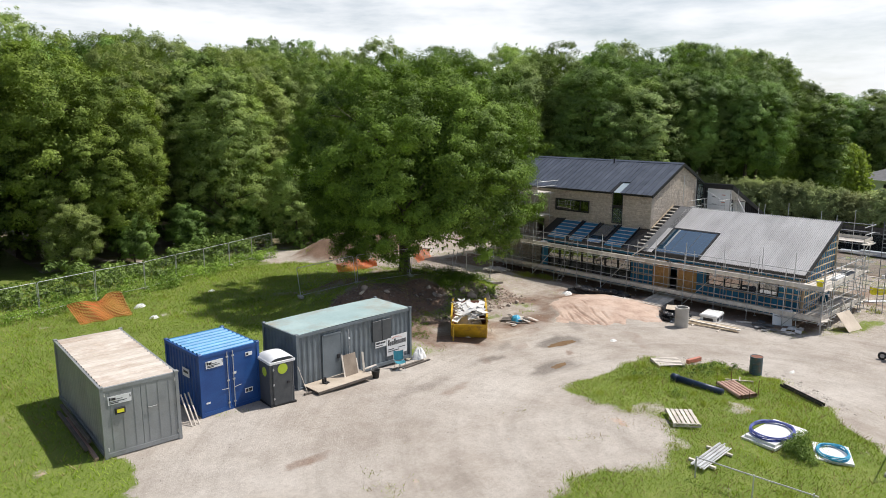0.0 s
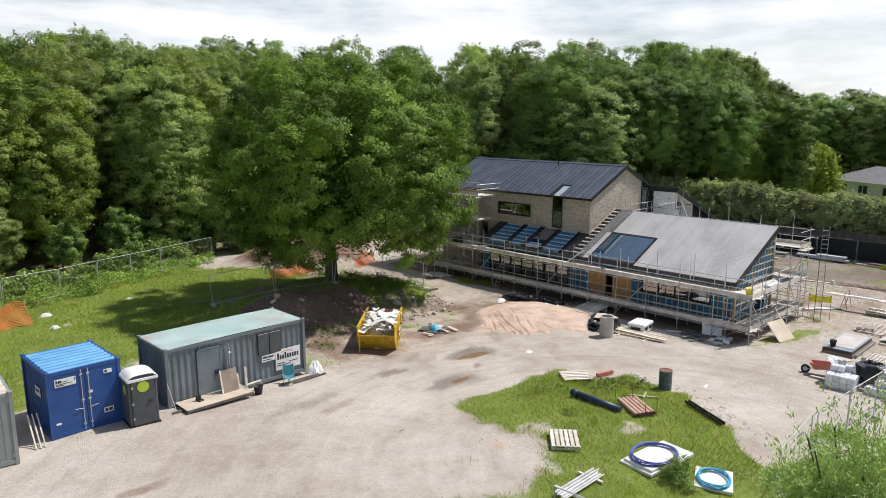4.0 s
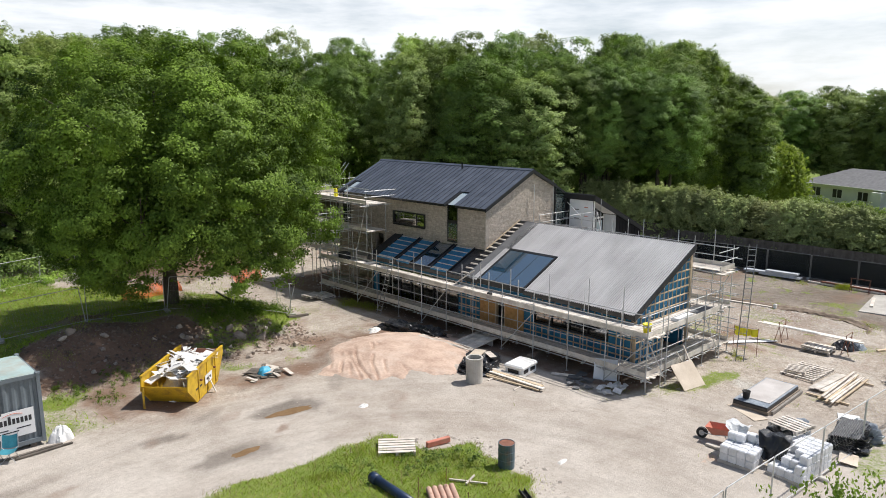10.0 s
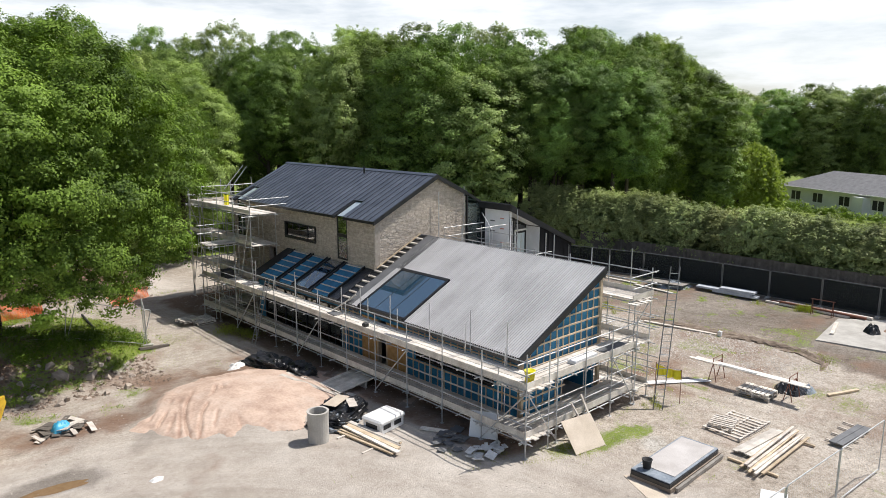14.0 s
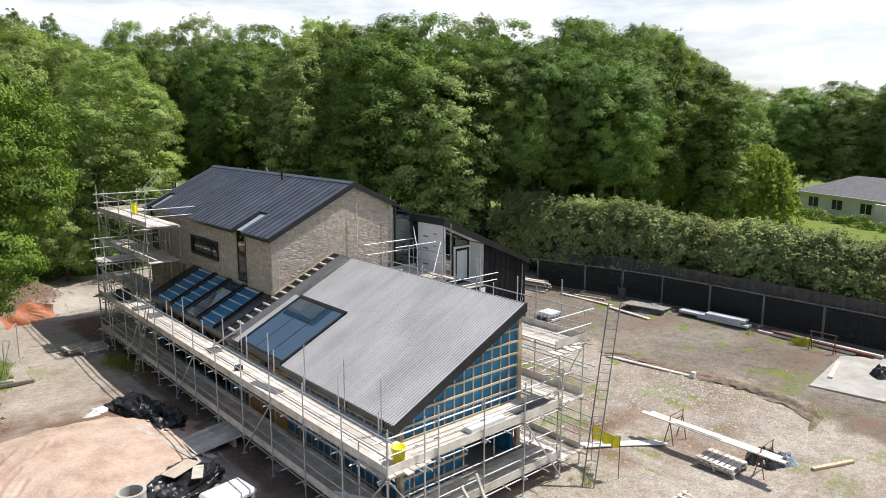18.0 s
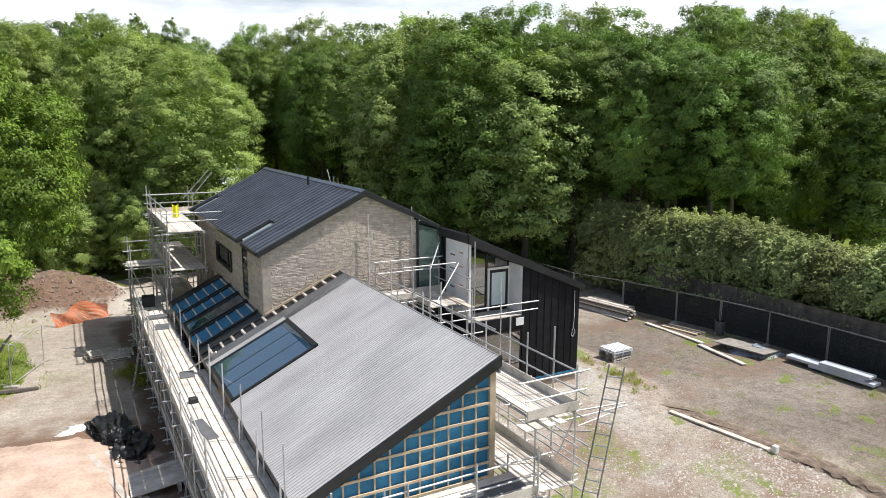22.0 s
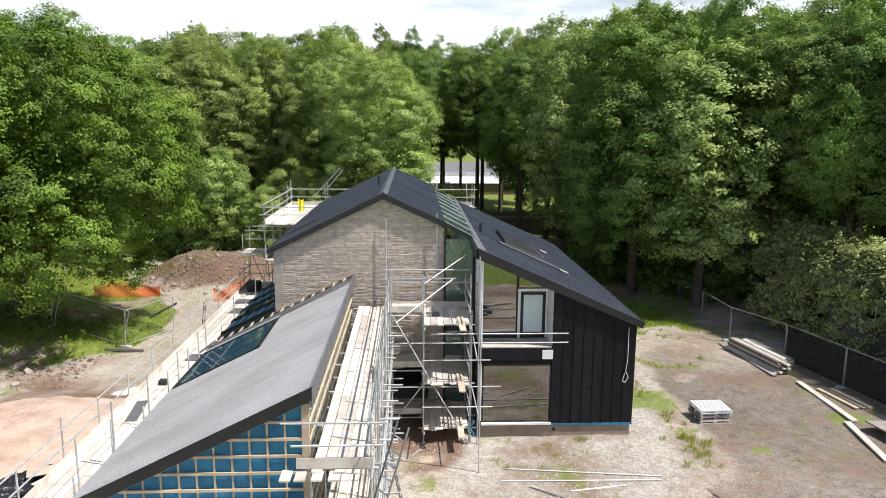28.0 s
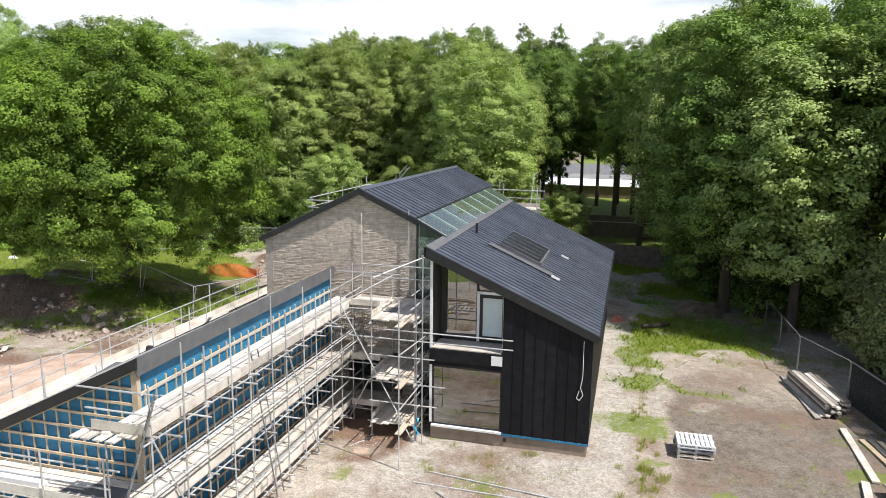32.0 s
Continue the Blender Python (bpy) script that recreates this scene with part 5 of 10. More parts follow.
# two near shrubs that stand close to the camera's way, beside the site gate
def spray_shrub(seed, x, y, height, radius, material, shoots, leaf, narrow, label):
    """A rounded bush: a dense leafy body with slender leafy shoots standing out of it."""
    rng = np.random.RandomState(seed)
    top = thing("shrub", (x, y, gz(x, y)), label, "shrub")
    wood = Build()
    for i in range(9):
        a = 2.4 * i
        wood.path([(0.1 * math.cos(a), 0.1 * math.sin(a), -0.05), (0.35 * radius * math.cos(a), 0.35 * radius * math.sin(a), 0.45 * height), (0.6 * radius * math.cos(a), 0.6 * radius * math.sin(a), 0.75 * height)], 0.02, 5)
    part("stem", wood, M_BARK, top)
    # lobes of the body
    lob = [((0, 0, 0.5 * height), 0.85 * radius)]
    for i in range(16):
        a, k = rng.uniform(0, 6.28), rng.uniform(0.3, 0.75)
        lob.append(((radius * k * math.cos(a), radius * k * math.sin(a), height * rng.uniform(0.2, 0.92 - 0.45 * k * k)), radius * rng.uniform(0.28, 0.45)))
    pts, ways = [], []
    for c, r in lob:
        m = int(260 * (r / radius) ** 2 * 7)
        d = rng.normal(size=(m, 3))
        d /= np.linalg.norm(d, axis=1)[:, None]
        d[:, 2] = np.abs(d[:, 2]) * 0.9 - 0.25
        p = np.array(c) + d * r * rng.uniform(0.72, 1.08, (m, 1))
        pts.append(p[p[:, 2] > 0.05])
        ways.append(d[p[:, 2] > 0.05])
    for i in range(shoots):
        a, k = rng.uniform(0, 6.28), math.sqrt(rng.uniform(0, 1.0))
        foot = np.array([0.75 * k * radius * math.cos(a), 0.75 * k * radius * math.sin(a), height * (0.72 - 0.4 * k * k)])
        d = np.array([0.55 * k * math.cos(a), 0.55 * k * math.sin(a), 1.0]) + rng.normal(scale=0.16, size=3)
        d /= np.linalg.norm(d)
        u = rng.uniform(0, 1, (9, 1))
        pts.append(foot + d * u * height * rng.uniform(0.12, 0.34) + rng.normal(scale=0.03, size=(9, 3)))
        ways.append(np.repeat(d[None], 9, 0))
    cen, way = np.concatenate(pts), np.concatenate(ways)
    n = len(cen) * 8
    c = np.repeat(cen, 8, 0) + rng.normal(size=(n, 3)) * 0.075
    t = np.repeat(way, 8, 0) * 0.7 + rng.normal(scale=0.6, size=(n, 3)) + np.array([0, 0, 0.35])
    t /= np.linalg.norm(t, axis=1)[:, None]
    nrm = np.repeat(way, 8, 0) * 0.8 + rng.normal(scale=0.55, size=(n, 3)) + np.array([0, 0, 0.5])
    b = np.cross(nrm, t)
    b /= np.linalg.norm(b, axis=1)[:, None]
    s = leaf * rng.uniform(0.6, 1.3, (n, 1))
    co = np.stack([c - t * s * 0.6, c - b * s * narrow, c + t * s * 0.6, c + b * s * narrow], 1).reshape(-1, 3)
    part("crown", quads_mesh("crown", co, material), None, top)
    return top


spray_shrub(51, 22.2, 2.15, 5.9, 2.15, M_LEAF_PALE, 150, 0.10, 0.17, "willowy grey-green bush with slender leafy shoots beside the wire fence")
spray_shrub(52, 29.8, 1.2, 5.8, 2.1, M_LEAF_OAK, 110, 0.085, 0.30, "bright green leafy bush beside the wire fence")


# ---- boundary fences and the house beyond ----
def along(p0, p1, step):
    a, b = Vector((*p0, 0)), Vector((*p1, 0))
    n = max(1, round((b - a).length / step))
    return [(a.lerp(b, i / n), (b - a).normalized(), (b - a).length / n) for i in range(n)]


timber_fence = thing("timber_fence", (74.0, 10, -1.1), "dark stained close-board timber fence in front of the hedge", "fence")
fence_board = Build().box(-0.008, 0.008, 0, 0.148, 0, 2.35).mesh("board", M_FENCE_WOOD)
rngf = random.Random(4)
lower = Build()
for run in (((74.2, -24), (74.2, 30.5)), ((74.2, 30.5), (73.5, 33.4))):
    for k, (p, d, w) in enumerate(along(run[0], run[1], 0.15)):
        near = 6 < p.y < 31 and len(timber_fence.children) < 168
        if near:
            b = part("board", fence_board, None, timber_fence)
            b.location = (p.x - 74.0, p.y - 10, rngf.uniform(-0.02, 0.02) + 0.08)
        else:
            lower.box(-0.008, 0.008, 0, 0.148, 0, 2.75, Matrix.Translation((p.x - 74.0, p.y - 10, 0.08)) @ d.to_track_quat("Y", "Z").to_matrix().to_4x4())
tagged(part("board_run", lower, M_FENCE_WOOD, timber_fence), kind="stuff")
for y in np.arange(-24, 31, 3.0):
    part("post", Build().box(0.01, 0.11, -0.05, 0.05, 0, 2.25, Matrix.Translation((0.22, y - 10, 0))), M_FENCE_WOOD, timber_fence)
part("rail", Build().box(0.03, 0.08, -34, 20.5, 0.5, 0.58, Matrix.Translation((0.2, 0, 0))).box(0.03, 0.08, -34, 20.5, 1.9, 1.98, Matrix.Translation((0.2, 0, 0))), M_FENCE_WOOD, timber_fence)

back_fence = thing("back_fence", (60, 60, -1.1), "brown timber fence panels at the edge of the wood", "fence")
for k, (p, d, w) in enumerate(along((53.5, 63), (69, 58.5), 1.83)):
    m = Matrix.Translation((p.x - 60, p.y - 60, 0)) @ d.to_track_quat("Y", "Z").to_matrix().to_4x4()
    part("panel", Build().box(-0.02, 0.02, 0.03, w - 0.03, 0, 1.8, m), M_FENCE_WOOD, back_fence)
    part("post", Build().box(-0.05, 0.05, -0.05, 0.05, 0, 1.95, m), M_FENCE_WOOD, back_fence)


def heras_meshes(steel):
    fr, wire = Build(), Build()
    w, h = 3.4, 1.95
    fr.path([(0, 0, 0.08), (0, 0, h - 0.06), (0, 0.06, h), (0, w - 0.06, h), (0, w, h - 0.06), (0, w, 0.08)], 0.021, 6)
    fr.tube((0, 0, 0.14), (0, w, 0.14), 0.018, 6)
    for i in range(1, 26):
        wire.tube((0, i * w / 26, 0.14), (0, i * w / 26, h), 0.0014, 3, caps=False)
    for z in (0.35, 0.62, 0.9, 1.18, 1.45, 1.72):
        wire.tube((0, 0, z), (0, w, z), 0.0014, 3, caps=False)
    net = Build().box(-0.004, 0.004, 0.04, w - 0.04, 0.16, h - 0.05)
    foot = Build().box(-0.32, 0.32, -0.12, 0.12, 0, 0.13, bevel=0.03)
    return fr.mesh("frame", steel), wire.mesh("wire", steel), foot.mesh("foot", M_CONC), net.mesh("netting", M_MESH_DARK)


M_STEEL_DULL = surface("weathered_dull_steel", (0.16, 0.16, 0.16), (0.27, 0.27, 0.265), 0.65, 4, 60, 0.1, 0.2, vary=0.2)
HERAS_BRIGHT, HERAS_DULL = heras_meshes(M_STEEL), heras_meshes(M_STEEL_DULL)


def heras(p0, p1, label, group, netting=False, lean=0.0, dull=False):
    for p, d, w in along(p0, p1, 3.45):
        z0, z1 = gz(p.x, p.y), gz(p.x + d.x * w, p.y + d.y * w)
        q = Vector((d.x * w, d.y * w, z1 - z0)).normalized().to_track_quat("Y", "Z").to_matrix().to_4x4()
        t = thing("fence_panel", Matrix.Translation((p.x, p.y, z0)) @ q @ Matrix.Rotation(lean, 4, "Y") @ Matrix.Diagonal((1, w / 3.47, 1, 1)), label, "fence panel", group)
        fr, wire, foot, net = HERAS_DULL if netting or dull else HERAS_BRIGHT
        part("frame", fr, None, t)
        tagged(part("wire", wire, None, t), kind="stuff")
        part("foot", foot, None, t)
        if netting:
            part("netting", net, None, t, "dark debris netting")


MESH_LABEL = "galvanised wire mesh temporary fence panel on concrete feet"
heras((-12, 41.0), (9.9, 46.7), MESH_LABEL, "field fence panels")
heras((9.9, 46.7), (17.1, 49.2), MESH_LABEL, "field fence panels")
heras((17.1, 49.2), (31.4, 56.9), MESH_LABEL, "field fence panels")
heras((22.6, 37.6), (30.2, 35.8), MESH_LABEL, "oak fence panels")
heras((30.2, 35.8), (37.6, 35.2), MESH_LABEL, "oak fence panels")
heras((37.6, 35.2), (38.8, 39.0), MESH_LABEL, "oak fence panels")
NET_LABEL, EDGE_LABEL = "temporary mesh fence panel clad in dark netting", "temporary mesh fence panel standing at the wood's edge"
heras((73.0, -6), (73.0, 24), NET_LABEL, "boundary fence panels", True)
heras((73.0, 24), (71.9, 29.4), NET_LABEL, "boundary fence panels", True)
heras((71.9, 29.4), (71.2, 33.2), NET_LABEL, "boundary fence panels", True)
heras((71.2, 33.2), (69.9, 36.6), EDGE_LABEL, "boundary fence panels", dull=True)
heras((69.9, 36.6), (69.6, 43.5), EDGE_LABEL, "boundary fence panels", dull=True)
heras((30.5, 5.9), (37.1, 5.8), "wire mesh temporary fence panel beside the yard", "yard fence panels")
heras((37.1, 5.8), (51.3, 4.7), "wire mesh temporary fence panel beside the yard", "yard fence panels")

bungalow = thing("bungalow", (130, 29, -1.1), "white rendered bungalow with a grey slate hipped roof beyond the hedge", "house")
M_RENDER = surface("white_render", (0.74, 0.745, 0.75), (0.84, 0.845, 0.85), 0.8, 0.8, 20, 0.1)
M_SLATE = surface("grey_slate", (0.13, 0.13, 0.14), (0.21, 0.21, 0.22), 0.7, 2, 14, 0.3)
bm_ = Matrix.Rotation(radians(-28), 4, "Z")
part("wall", Build().box(-4, 6, -13, 9, 0, 2.9, bm_), M_RENDER, bungalow)
hip = Build().add([bm_ @ Vector(p) for p in ((-4.5, -13.5, 2.8), (6.5, -13.5, 2.8), (6.5, 9.5, 2.8), (-4.5, 9.5, 2.8), (1, -9, 5.0), (1, 5, 5.0))],
                  [(0, 1, 4), (1, 2, 5, 4), (2, 3, 5), (3, 0, 4, 5), (3, 2, 1, 0)])
part("roof", hip, M_SLATE, bungalow)
part("gutter", Build().box(-4.6, -4.5, -13.5, 9.5, 2.72, 2.82, bm_), M_WRAP, bungalow)
for y in (-11, -8.2, -3.0, 1.5, 5.5):
    w = part("window", Build().box(-4.06, -3.98, y, y + 1.6, 1.0, 2.2, bm_), M_TRIM, bungalow)
    part("frame", Build().box(-4.09, -4.0, y + 0.75, y + 0.85, 1.0, 2.2, bm_).box(-4.09, -4.0, y, y + 1.6, 0.9, 1.0, bm_), M_WRAP, w)
part("porch", Build().box(-5.2, -4, -6.2, -4.6, 0, 2.5, bm_), M_RENDER, bungalow)

far_shed = thing("far_shed", (52, 122, -1.1), "long pale industrial shed glimpsed through the tree trunks", "building")
part("wall", Build().box(-14, 26, 0, 0.4, 0, 3.4), M_RENDER, far_shed)
part("roof", Build().prism([(-0.5, 3.4), (8, 4.6), (16, 3.4)], -14.5, 26.5, "x"), M_SLATE, far_shed)


# ---- the house ----
LOW_X1, LOW_Y0 = 49.85, 15.45
MAIN_X0, MAIN_X1, MAIN_Y0, MAIN_Y1, RIDGE = 46.85, 53.6, 27.4, 43.1, 51.2
BLK_X0, BLK_X1, BLK_Y0, BLK_Y1 = 54.85, 60.75, 25.0, 42.0
BASE = -1.25


def z_low(x):
    return 2.0 + 0.49 * (x - 44.5)


def z_main(x):
    return 5.8 + 0.489 * (x - 46.8) if x <= RIDGE else 7.95 - 0.46 * (x - RIDGE)


def z_blk(x):
    return 6.17 - 0.445 * (x - 54.75)


house = thing("house", (0, 0, 0), "half-finished house with stone block, metal lean-to and black clad wing", "house")


def wall_cells(us, zs, holes):
    """Boxes of a wall that leave the holes open."""
    us = sorted(set(us) | {h[0] for h in holes} | {h[1] for h in holes})
    zs = sorted(set(zs) | {h[2] for h in holes} | {h[3] for h in holes})
    for a, b in zip(us, us[1:]):
        for c, d in zip(zs, zs[1:]):
            if not any(h[0] <= a and b <= h[1] and h[2] <= c and d <= h[3] for h in holes):
                yield a, b, c, d


# stone block
W_HOLES = [(29.9, 30.8, 3.3, 5.64), (33.0, 36.4, 3.95, 4.85), (41.6, 42.5, 3.3, 5.64), (37.6, 38.5, 1.0, 3.0)]
west = Build()
for a, b, c, d in wall_cells([MAIN_Y0, MAIN_Y1], [BASE, 5.64], W_HOLES):
    west.box(MAIN_X0 + 0.03, MAIN_X0 + 0.35, a, b, c, d)
stone_west = part("wall", west.weld(), M_MORTAR, house, "coursed grey-brown stone wall")
S_HOLES = [(50.6, 53.0, -0.9, 1.2)]
south = Build()
for a, b, c, d in wall_cells([MAIN_X0 + 0.35, MAIN_X1], [BASE, 5.6], S_HOLES):
    south.box(a, b, MAIN_Y0 + 0.03, MAIN_Y0 + 0.35, c, d)
south.prism([(MAIN_X0 + 0.03, 5.6), (MAIN_X1, 5.6), (MAIN_X1, z_main(MAIN_X1) - 0.16), (RIDGE, 7.78), (MAIN_X0 + 0.03, 5.64)], MAIN_Y0 + 0.03, MAIN_Y0 + 0.35)
stone_south = part("wall", south.weld(), M_MORTAR, house, "coursed grey-brown stone gable wall")
part("wall", Build().prism([(MAIN_X0, BASE), (MAIN_X1, BASE), (MAIN_X1, z_main(MAIN_X1) - 0.16), (RIDGE, 7.78), (MAIN_X0, 5.64)], MAIN_Y1 - 0.3, MAIN_Y1), M_MORTAR, house)
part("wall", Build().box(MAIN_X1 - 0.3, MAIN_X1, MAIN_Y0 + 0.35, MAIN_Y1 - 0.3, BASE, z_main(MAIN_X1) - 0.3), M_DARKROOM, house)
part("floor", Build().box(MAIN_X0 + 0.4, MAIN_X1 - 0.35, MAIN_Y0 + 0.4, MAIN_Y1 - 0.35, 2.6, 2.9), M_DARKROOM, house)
part("floor", Build().box(44.9, 60.6, MAIN_Y0 + 0.4, 41.9, BASE, -0.7), M_CONC, house)
part("lintel", Build().box(50.4, 53.2, MAIN_Y0 - 0.02, MAIN_Y0 + 0.36, 1.2, 1.42), M_CONC, house, "concrete lintel")

# roof of the stone block
deck = Build()
for a, b, x0 in ((27.3, 29.9, 46.72), (29.9, 30.85, 48.2), (30.85, 41.6, 46.72), (41.6, 42.55, 48.2), (42.55, 43.2, 46.72)):
    deck.prism([(x0, z_main(x0) - 0.16), (RIDGE, 7.79), (RIDGE, 7.93), (x0, z_main(x0) - 0.02)], a, b)
deck.prism([(RIDGE, 7.79), (MAIN_X1, z_main(MAIN_X1) - 0.16), (MAIN_X1, z_main(MAIN_X1) - 0.02), (RIDGE, 7.93)], 27.3, 43.2)
main_roof = part("roof", deck, M_TRIM, house, "dark blue-grey standing seam metal roof")


def seam_panel(x0, x1, y, w, zf, rib=0.055):
    # gap beside each rib bares the black deck, drawing the rib's shadow line
    b = Build().prism([(x0, zf(x0) - 0.015), (x1, zf(x1) - 0.015), (x1, zf(x1) + 0.004), (x0, zf(x0) + 0.004)], y + 0.034, y + w - 0.010)
    return b.prism([(x0, zf(x0)), (x1, zf(x1)), (x1, zf(x1) + rib), (x0, zf(x0) + rib)], y - 0.012, y + 0.012)


n_pan = 34
pw = (43.2 - 27.3) / n_pan
for i in range(n_pan):
    y = 27.3 + i * pw
    c = y + pw / 2
    x0 = 48.2 if 29.9 < c < 30.85 or 41.6 < c < 42.55 else 46.72
    part("panel", seam_panel(x0, RIDGE - 0.08, y, pw, z_main), M_SEAM, main_roof)
    part("panel", seam_panel(RIDGE + 0.08, MAIN_X1, y, pw, z_main), M_SEAM, main_roof)
part("ridge_cap", Build().prism([(RIDGE - 0.17, 7.885), (RIDGE, 7.985), (RIDGE + 0.17, 7.895), (RIDGE + 0.17, 7.925), (RIDGE, 8.02), (RIDGE - 0.17, 7.915)], 27.28, 43.22), M_SEAM, main_roof)
part("verge", Build().prism([(46.68, 5.56), (RIDGE, 7.74), (MAIN_X1, 6.64), (MAIN_X1, 6.86), (RIDGE, 7.985), (46.68, 5.77)], 27.22, 27.3), M_TRIM, main_roof)
part("gutter", Build().box(46.62, 46.72, 27.3, 29.9, 5.62, 5.76).box(46.62, 46.72, 30.85, 41.6, 5.62, 5.76).box(46.62, 46.72, 42.55, 43.2, 5.62, 5.76), M_TRIM, main_roof)
part("vent_pipe", Build().tube((50.75, 33.4, 7.6), (50.75, 33.4, 8.15), 0.06, 10), M_TRIM, main_roof, "short black vent pipe")


def slot(y0, y1):
    w = part("window", Build().prism([(46.87, 3.3), (46.95, 3.3), (46.95, 5.7), (48.2, 6.36), (48.2, 6.44), (46.87, 5.79)], y0, y0 + 0.06)
             .prism([(46.87, 3.3), (46.95, 3.3), (46.95, 5.7), (48.2, 6.36), (48.2, 6.44), (46.87, 5.79)], y1 - 0.06, y1)
             .box(46.87, 46.95, y0, y1, 4.55, 4.75).box(46.87, 46.95, y0, y1, 3.3, 3.38), M_TRIM, house, "tall black-framed slot window that folds over onto the roof")
    part("pane", Build().box(46.9, 46.92, y0 + 0.06, y1 - 0.06, 3.38, 4.55), M_GLASS_MILKY, w)
    part("pane", Build().box(46.9, 46.92, y0 + 0.06, y1 - 0.06, 4.75, 5.72), M_GLASS, w)
    part("pane", Build().prism([(46.9, 5.72), (48.2, 6.38), (48.2, 6.40), (46.9, 5.74)], y0 + 0.06, y1 - 0.06), M_GLASS_PALE, w, "roof pane with the sky's reflection painted in as pale colour")


slot(29.9, 30.85)
slot(41.6, 42.55)
win = part("window", Build().box(46.80, 46.95, 33.0, 36.4, 3.86, 3.98).box(46.80, 46.95, 33.0, 36.4, 4.78, 4.85).box(46.8, 46.95, 33.0, 33.07, 3.98, 4.78).box(46.8, 46.95, 36.33, 36.4, 3.98, 4.78)
           .box(46.86, 46.94, 33.9, 33.96, 3.98, 4.78), M_TRIM, house, "long low black-framed window")
part("pane", Build().box(46.9, 46.92, 33.07, 36.33, 3.98, 4.78), M_GLASS, win)
part("rag", Build().box(46.93, 46.97, 33.95, 34.1, 4.0, 4.6), M_WRAP, win, "white paper behind the pane")

# glass link
M_FILM_BAR = surface("pale_green_glass_edge", (0.42, 0.52, 0.48), (0.55, 0.64, 0.60), 0.35, 3, 20, 0.05)
link = part("glass_link", Build().box(MAIN_X1, MAIN_X1 + 0.07, 27.3, 27.4, -0.7, 6.82).box(54.75, 54.85, 27.3, 27.4, -0.7, 6.2).box(53.6, 54.85, 27.3, 27.4, 2.4, 2.6)
            .prism([(53.6, 6.7), (54.85, 6.05), (54.85, 6.2), (53.6, 6.85)], 27.28, 27.4), M_TRIM, house, "narrow glazed link with a sloping glass roof")
part("pane", Build().box(53.67, 54.75, 27.34, 27.36, 2.6, 6.15), M_GLASS_MILKY, link)
part("pane", Build().box(53.67, 54.75, 27.34, 27.36, -0.65, 2.4), M_GLASS_MILKY, link)
for i in range(8):
    y0, y1 = 27.42 + i * 1.82, 27.42 + (i + 1) * 1.82
    part("pane", Build().prism([(53.62, 6.83), (54.83, 6.19), (54.83, 6.21), (53.62, 6.85)], y0 + 0.03, y1 - 0.03), M_GLASS_MILKY, link)
    part("bar", Build().prism([(53.62, 6.80), (54.83, 6.16), (54.83, 6.23), (53.62, 6.87)], y0 - 0.014, y0 + 0.014), M_FILM_BAR, link)
part("upstand", Build().box(53.5, 53.62, 27.4, 42, 6.6, 6.9), M_TRIM, link)
part("blind_wall", Build().box(54.70, 54.82, 27.6, 42.0, 2.5, 6.05), M_WRAP, link, "pale inner wall seen through the glass")
part("landing", Build().box(53.62, 54.7, 29.2, 42.0, 2.45, 2.6), M_PLY, link, "bare boarded landing in the link")
for y, z in ((28.3, 5.6), (29.6, 5.9), (31.0, 5.7), (33.0, 5.8)):
    part("strut", Build().tube((53.65, y, z - 1.6), (54.7, y + 0.9, z), 0.03, 6), M_PALE, link, "pale timber prop behind the glass")

# black clad wing
blk = part("wall", Build().box(57.6, BLK_X1, BLK_Y0 + 0.02, BLK_Y0 + 0.3, -0.62, 3.3)
           .prism([(57.6, 3.3), (BLK_X1, 3.3), (BLK_X1, z_blk(BLK_X1) - 0.2), (57.6, z_blk(57.6) - 0.2)], BLK_Y0 + 0.02, BLK_Y0 + 0.3)
           .box(BLK_X1 - 0.3, BLK_X1 - 0.02, BLK_Y0 + 0.3, BLK_Y1, -0.62, z_blk(BLK_X1) - 0.2)
           .prism([(BLK_X0, -0.62), (BLK_X1, -0.62), (BLK_X1, z_blk(BLK_X1) - 0.2), (BLK_X0, z_blk(BLK_X0) - 0.2)], BLK_Y1 - 0.3, BLK_Y1), M_TRIM, house, "black vertical board cladding")
nb = 8
for i in range(nb):
    a = 57.6 + i * (BLK_X1 - 57.6) / nb
    b = a + (BLK_X1 - 57.6) / nb
    part("board", Build().prism([(a + 0.008, -0.62), (b - 0.008, -0.62), (b - 0.008, z_blk(b) - 0.16), (a + 0.008, z_blk(a) - 0.16)], BLK_Y0 - 0.012, BLK_Y0 + 0.03), M_BLACK, blk)
    part("batten", Build().box(a - 0.012, a + 0.012, BLK_Y0 - 0.032, BLK_Y0 - 0.012, -0.62, z_blk(a) - 0.2), M_BLACK, blk)
for i in range(42):
    a = BLK_Y0 + i * 0.405
    part("board", Build().box(BLK_X1 - 0.03, BLK_X1 + 0.012, a + 0.01, a + 0.395, -0.62, z_blk(BLK_X1) - 0.16), M_BLACK, blk)
part("plinth", Build().box(54.9, BLK_X1 - 0.05, BLK_Y0 + 0.03, BLK_Y0 + 0.3, BASE, -0.62).box(BLK_X1 - 0.33, BLK_X1 - 0.04, BLK_Y0 + 0.3, BLK_Y1, BASE, -0.62), M_BLOCKWORK, house, "brown block plinth")
part("membrane_strip", Build().box(57.6, BLK_X1 + 0.02, BLK_Y0 - 0.03, BLK_Y0 - 0.012, -0.68, -0.6), M_BLUE_MEM, house, "strip of blue damp-proof membrane")
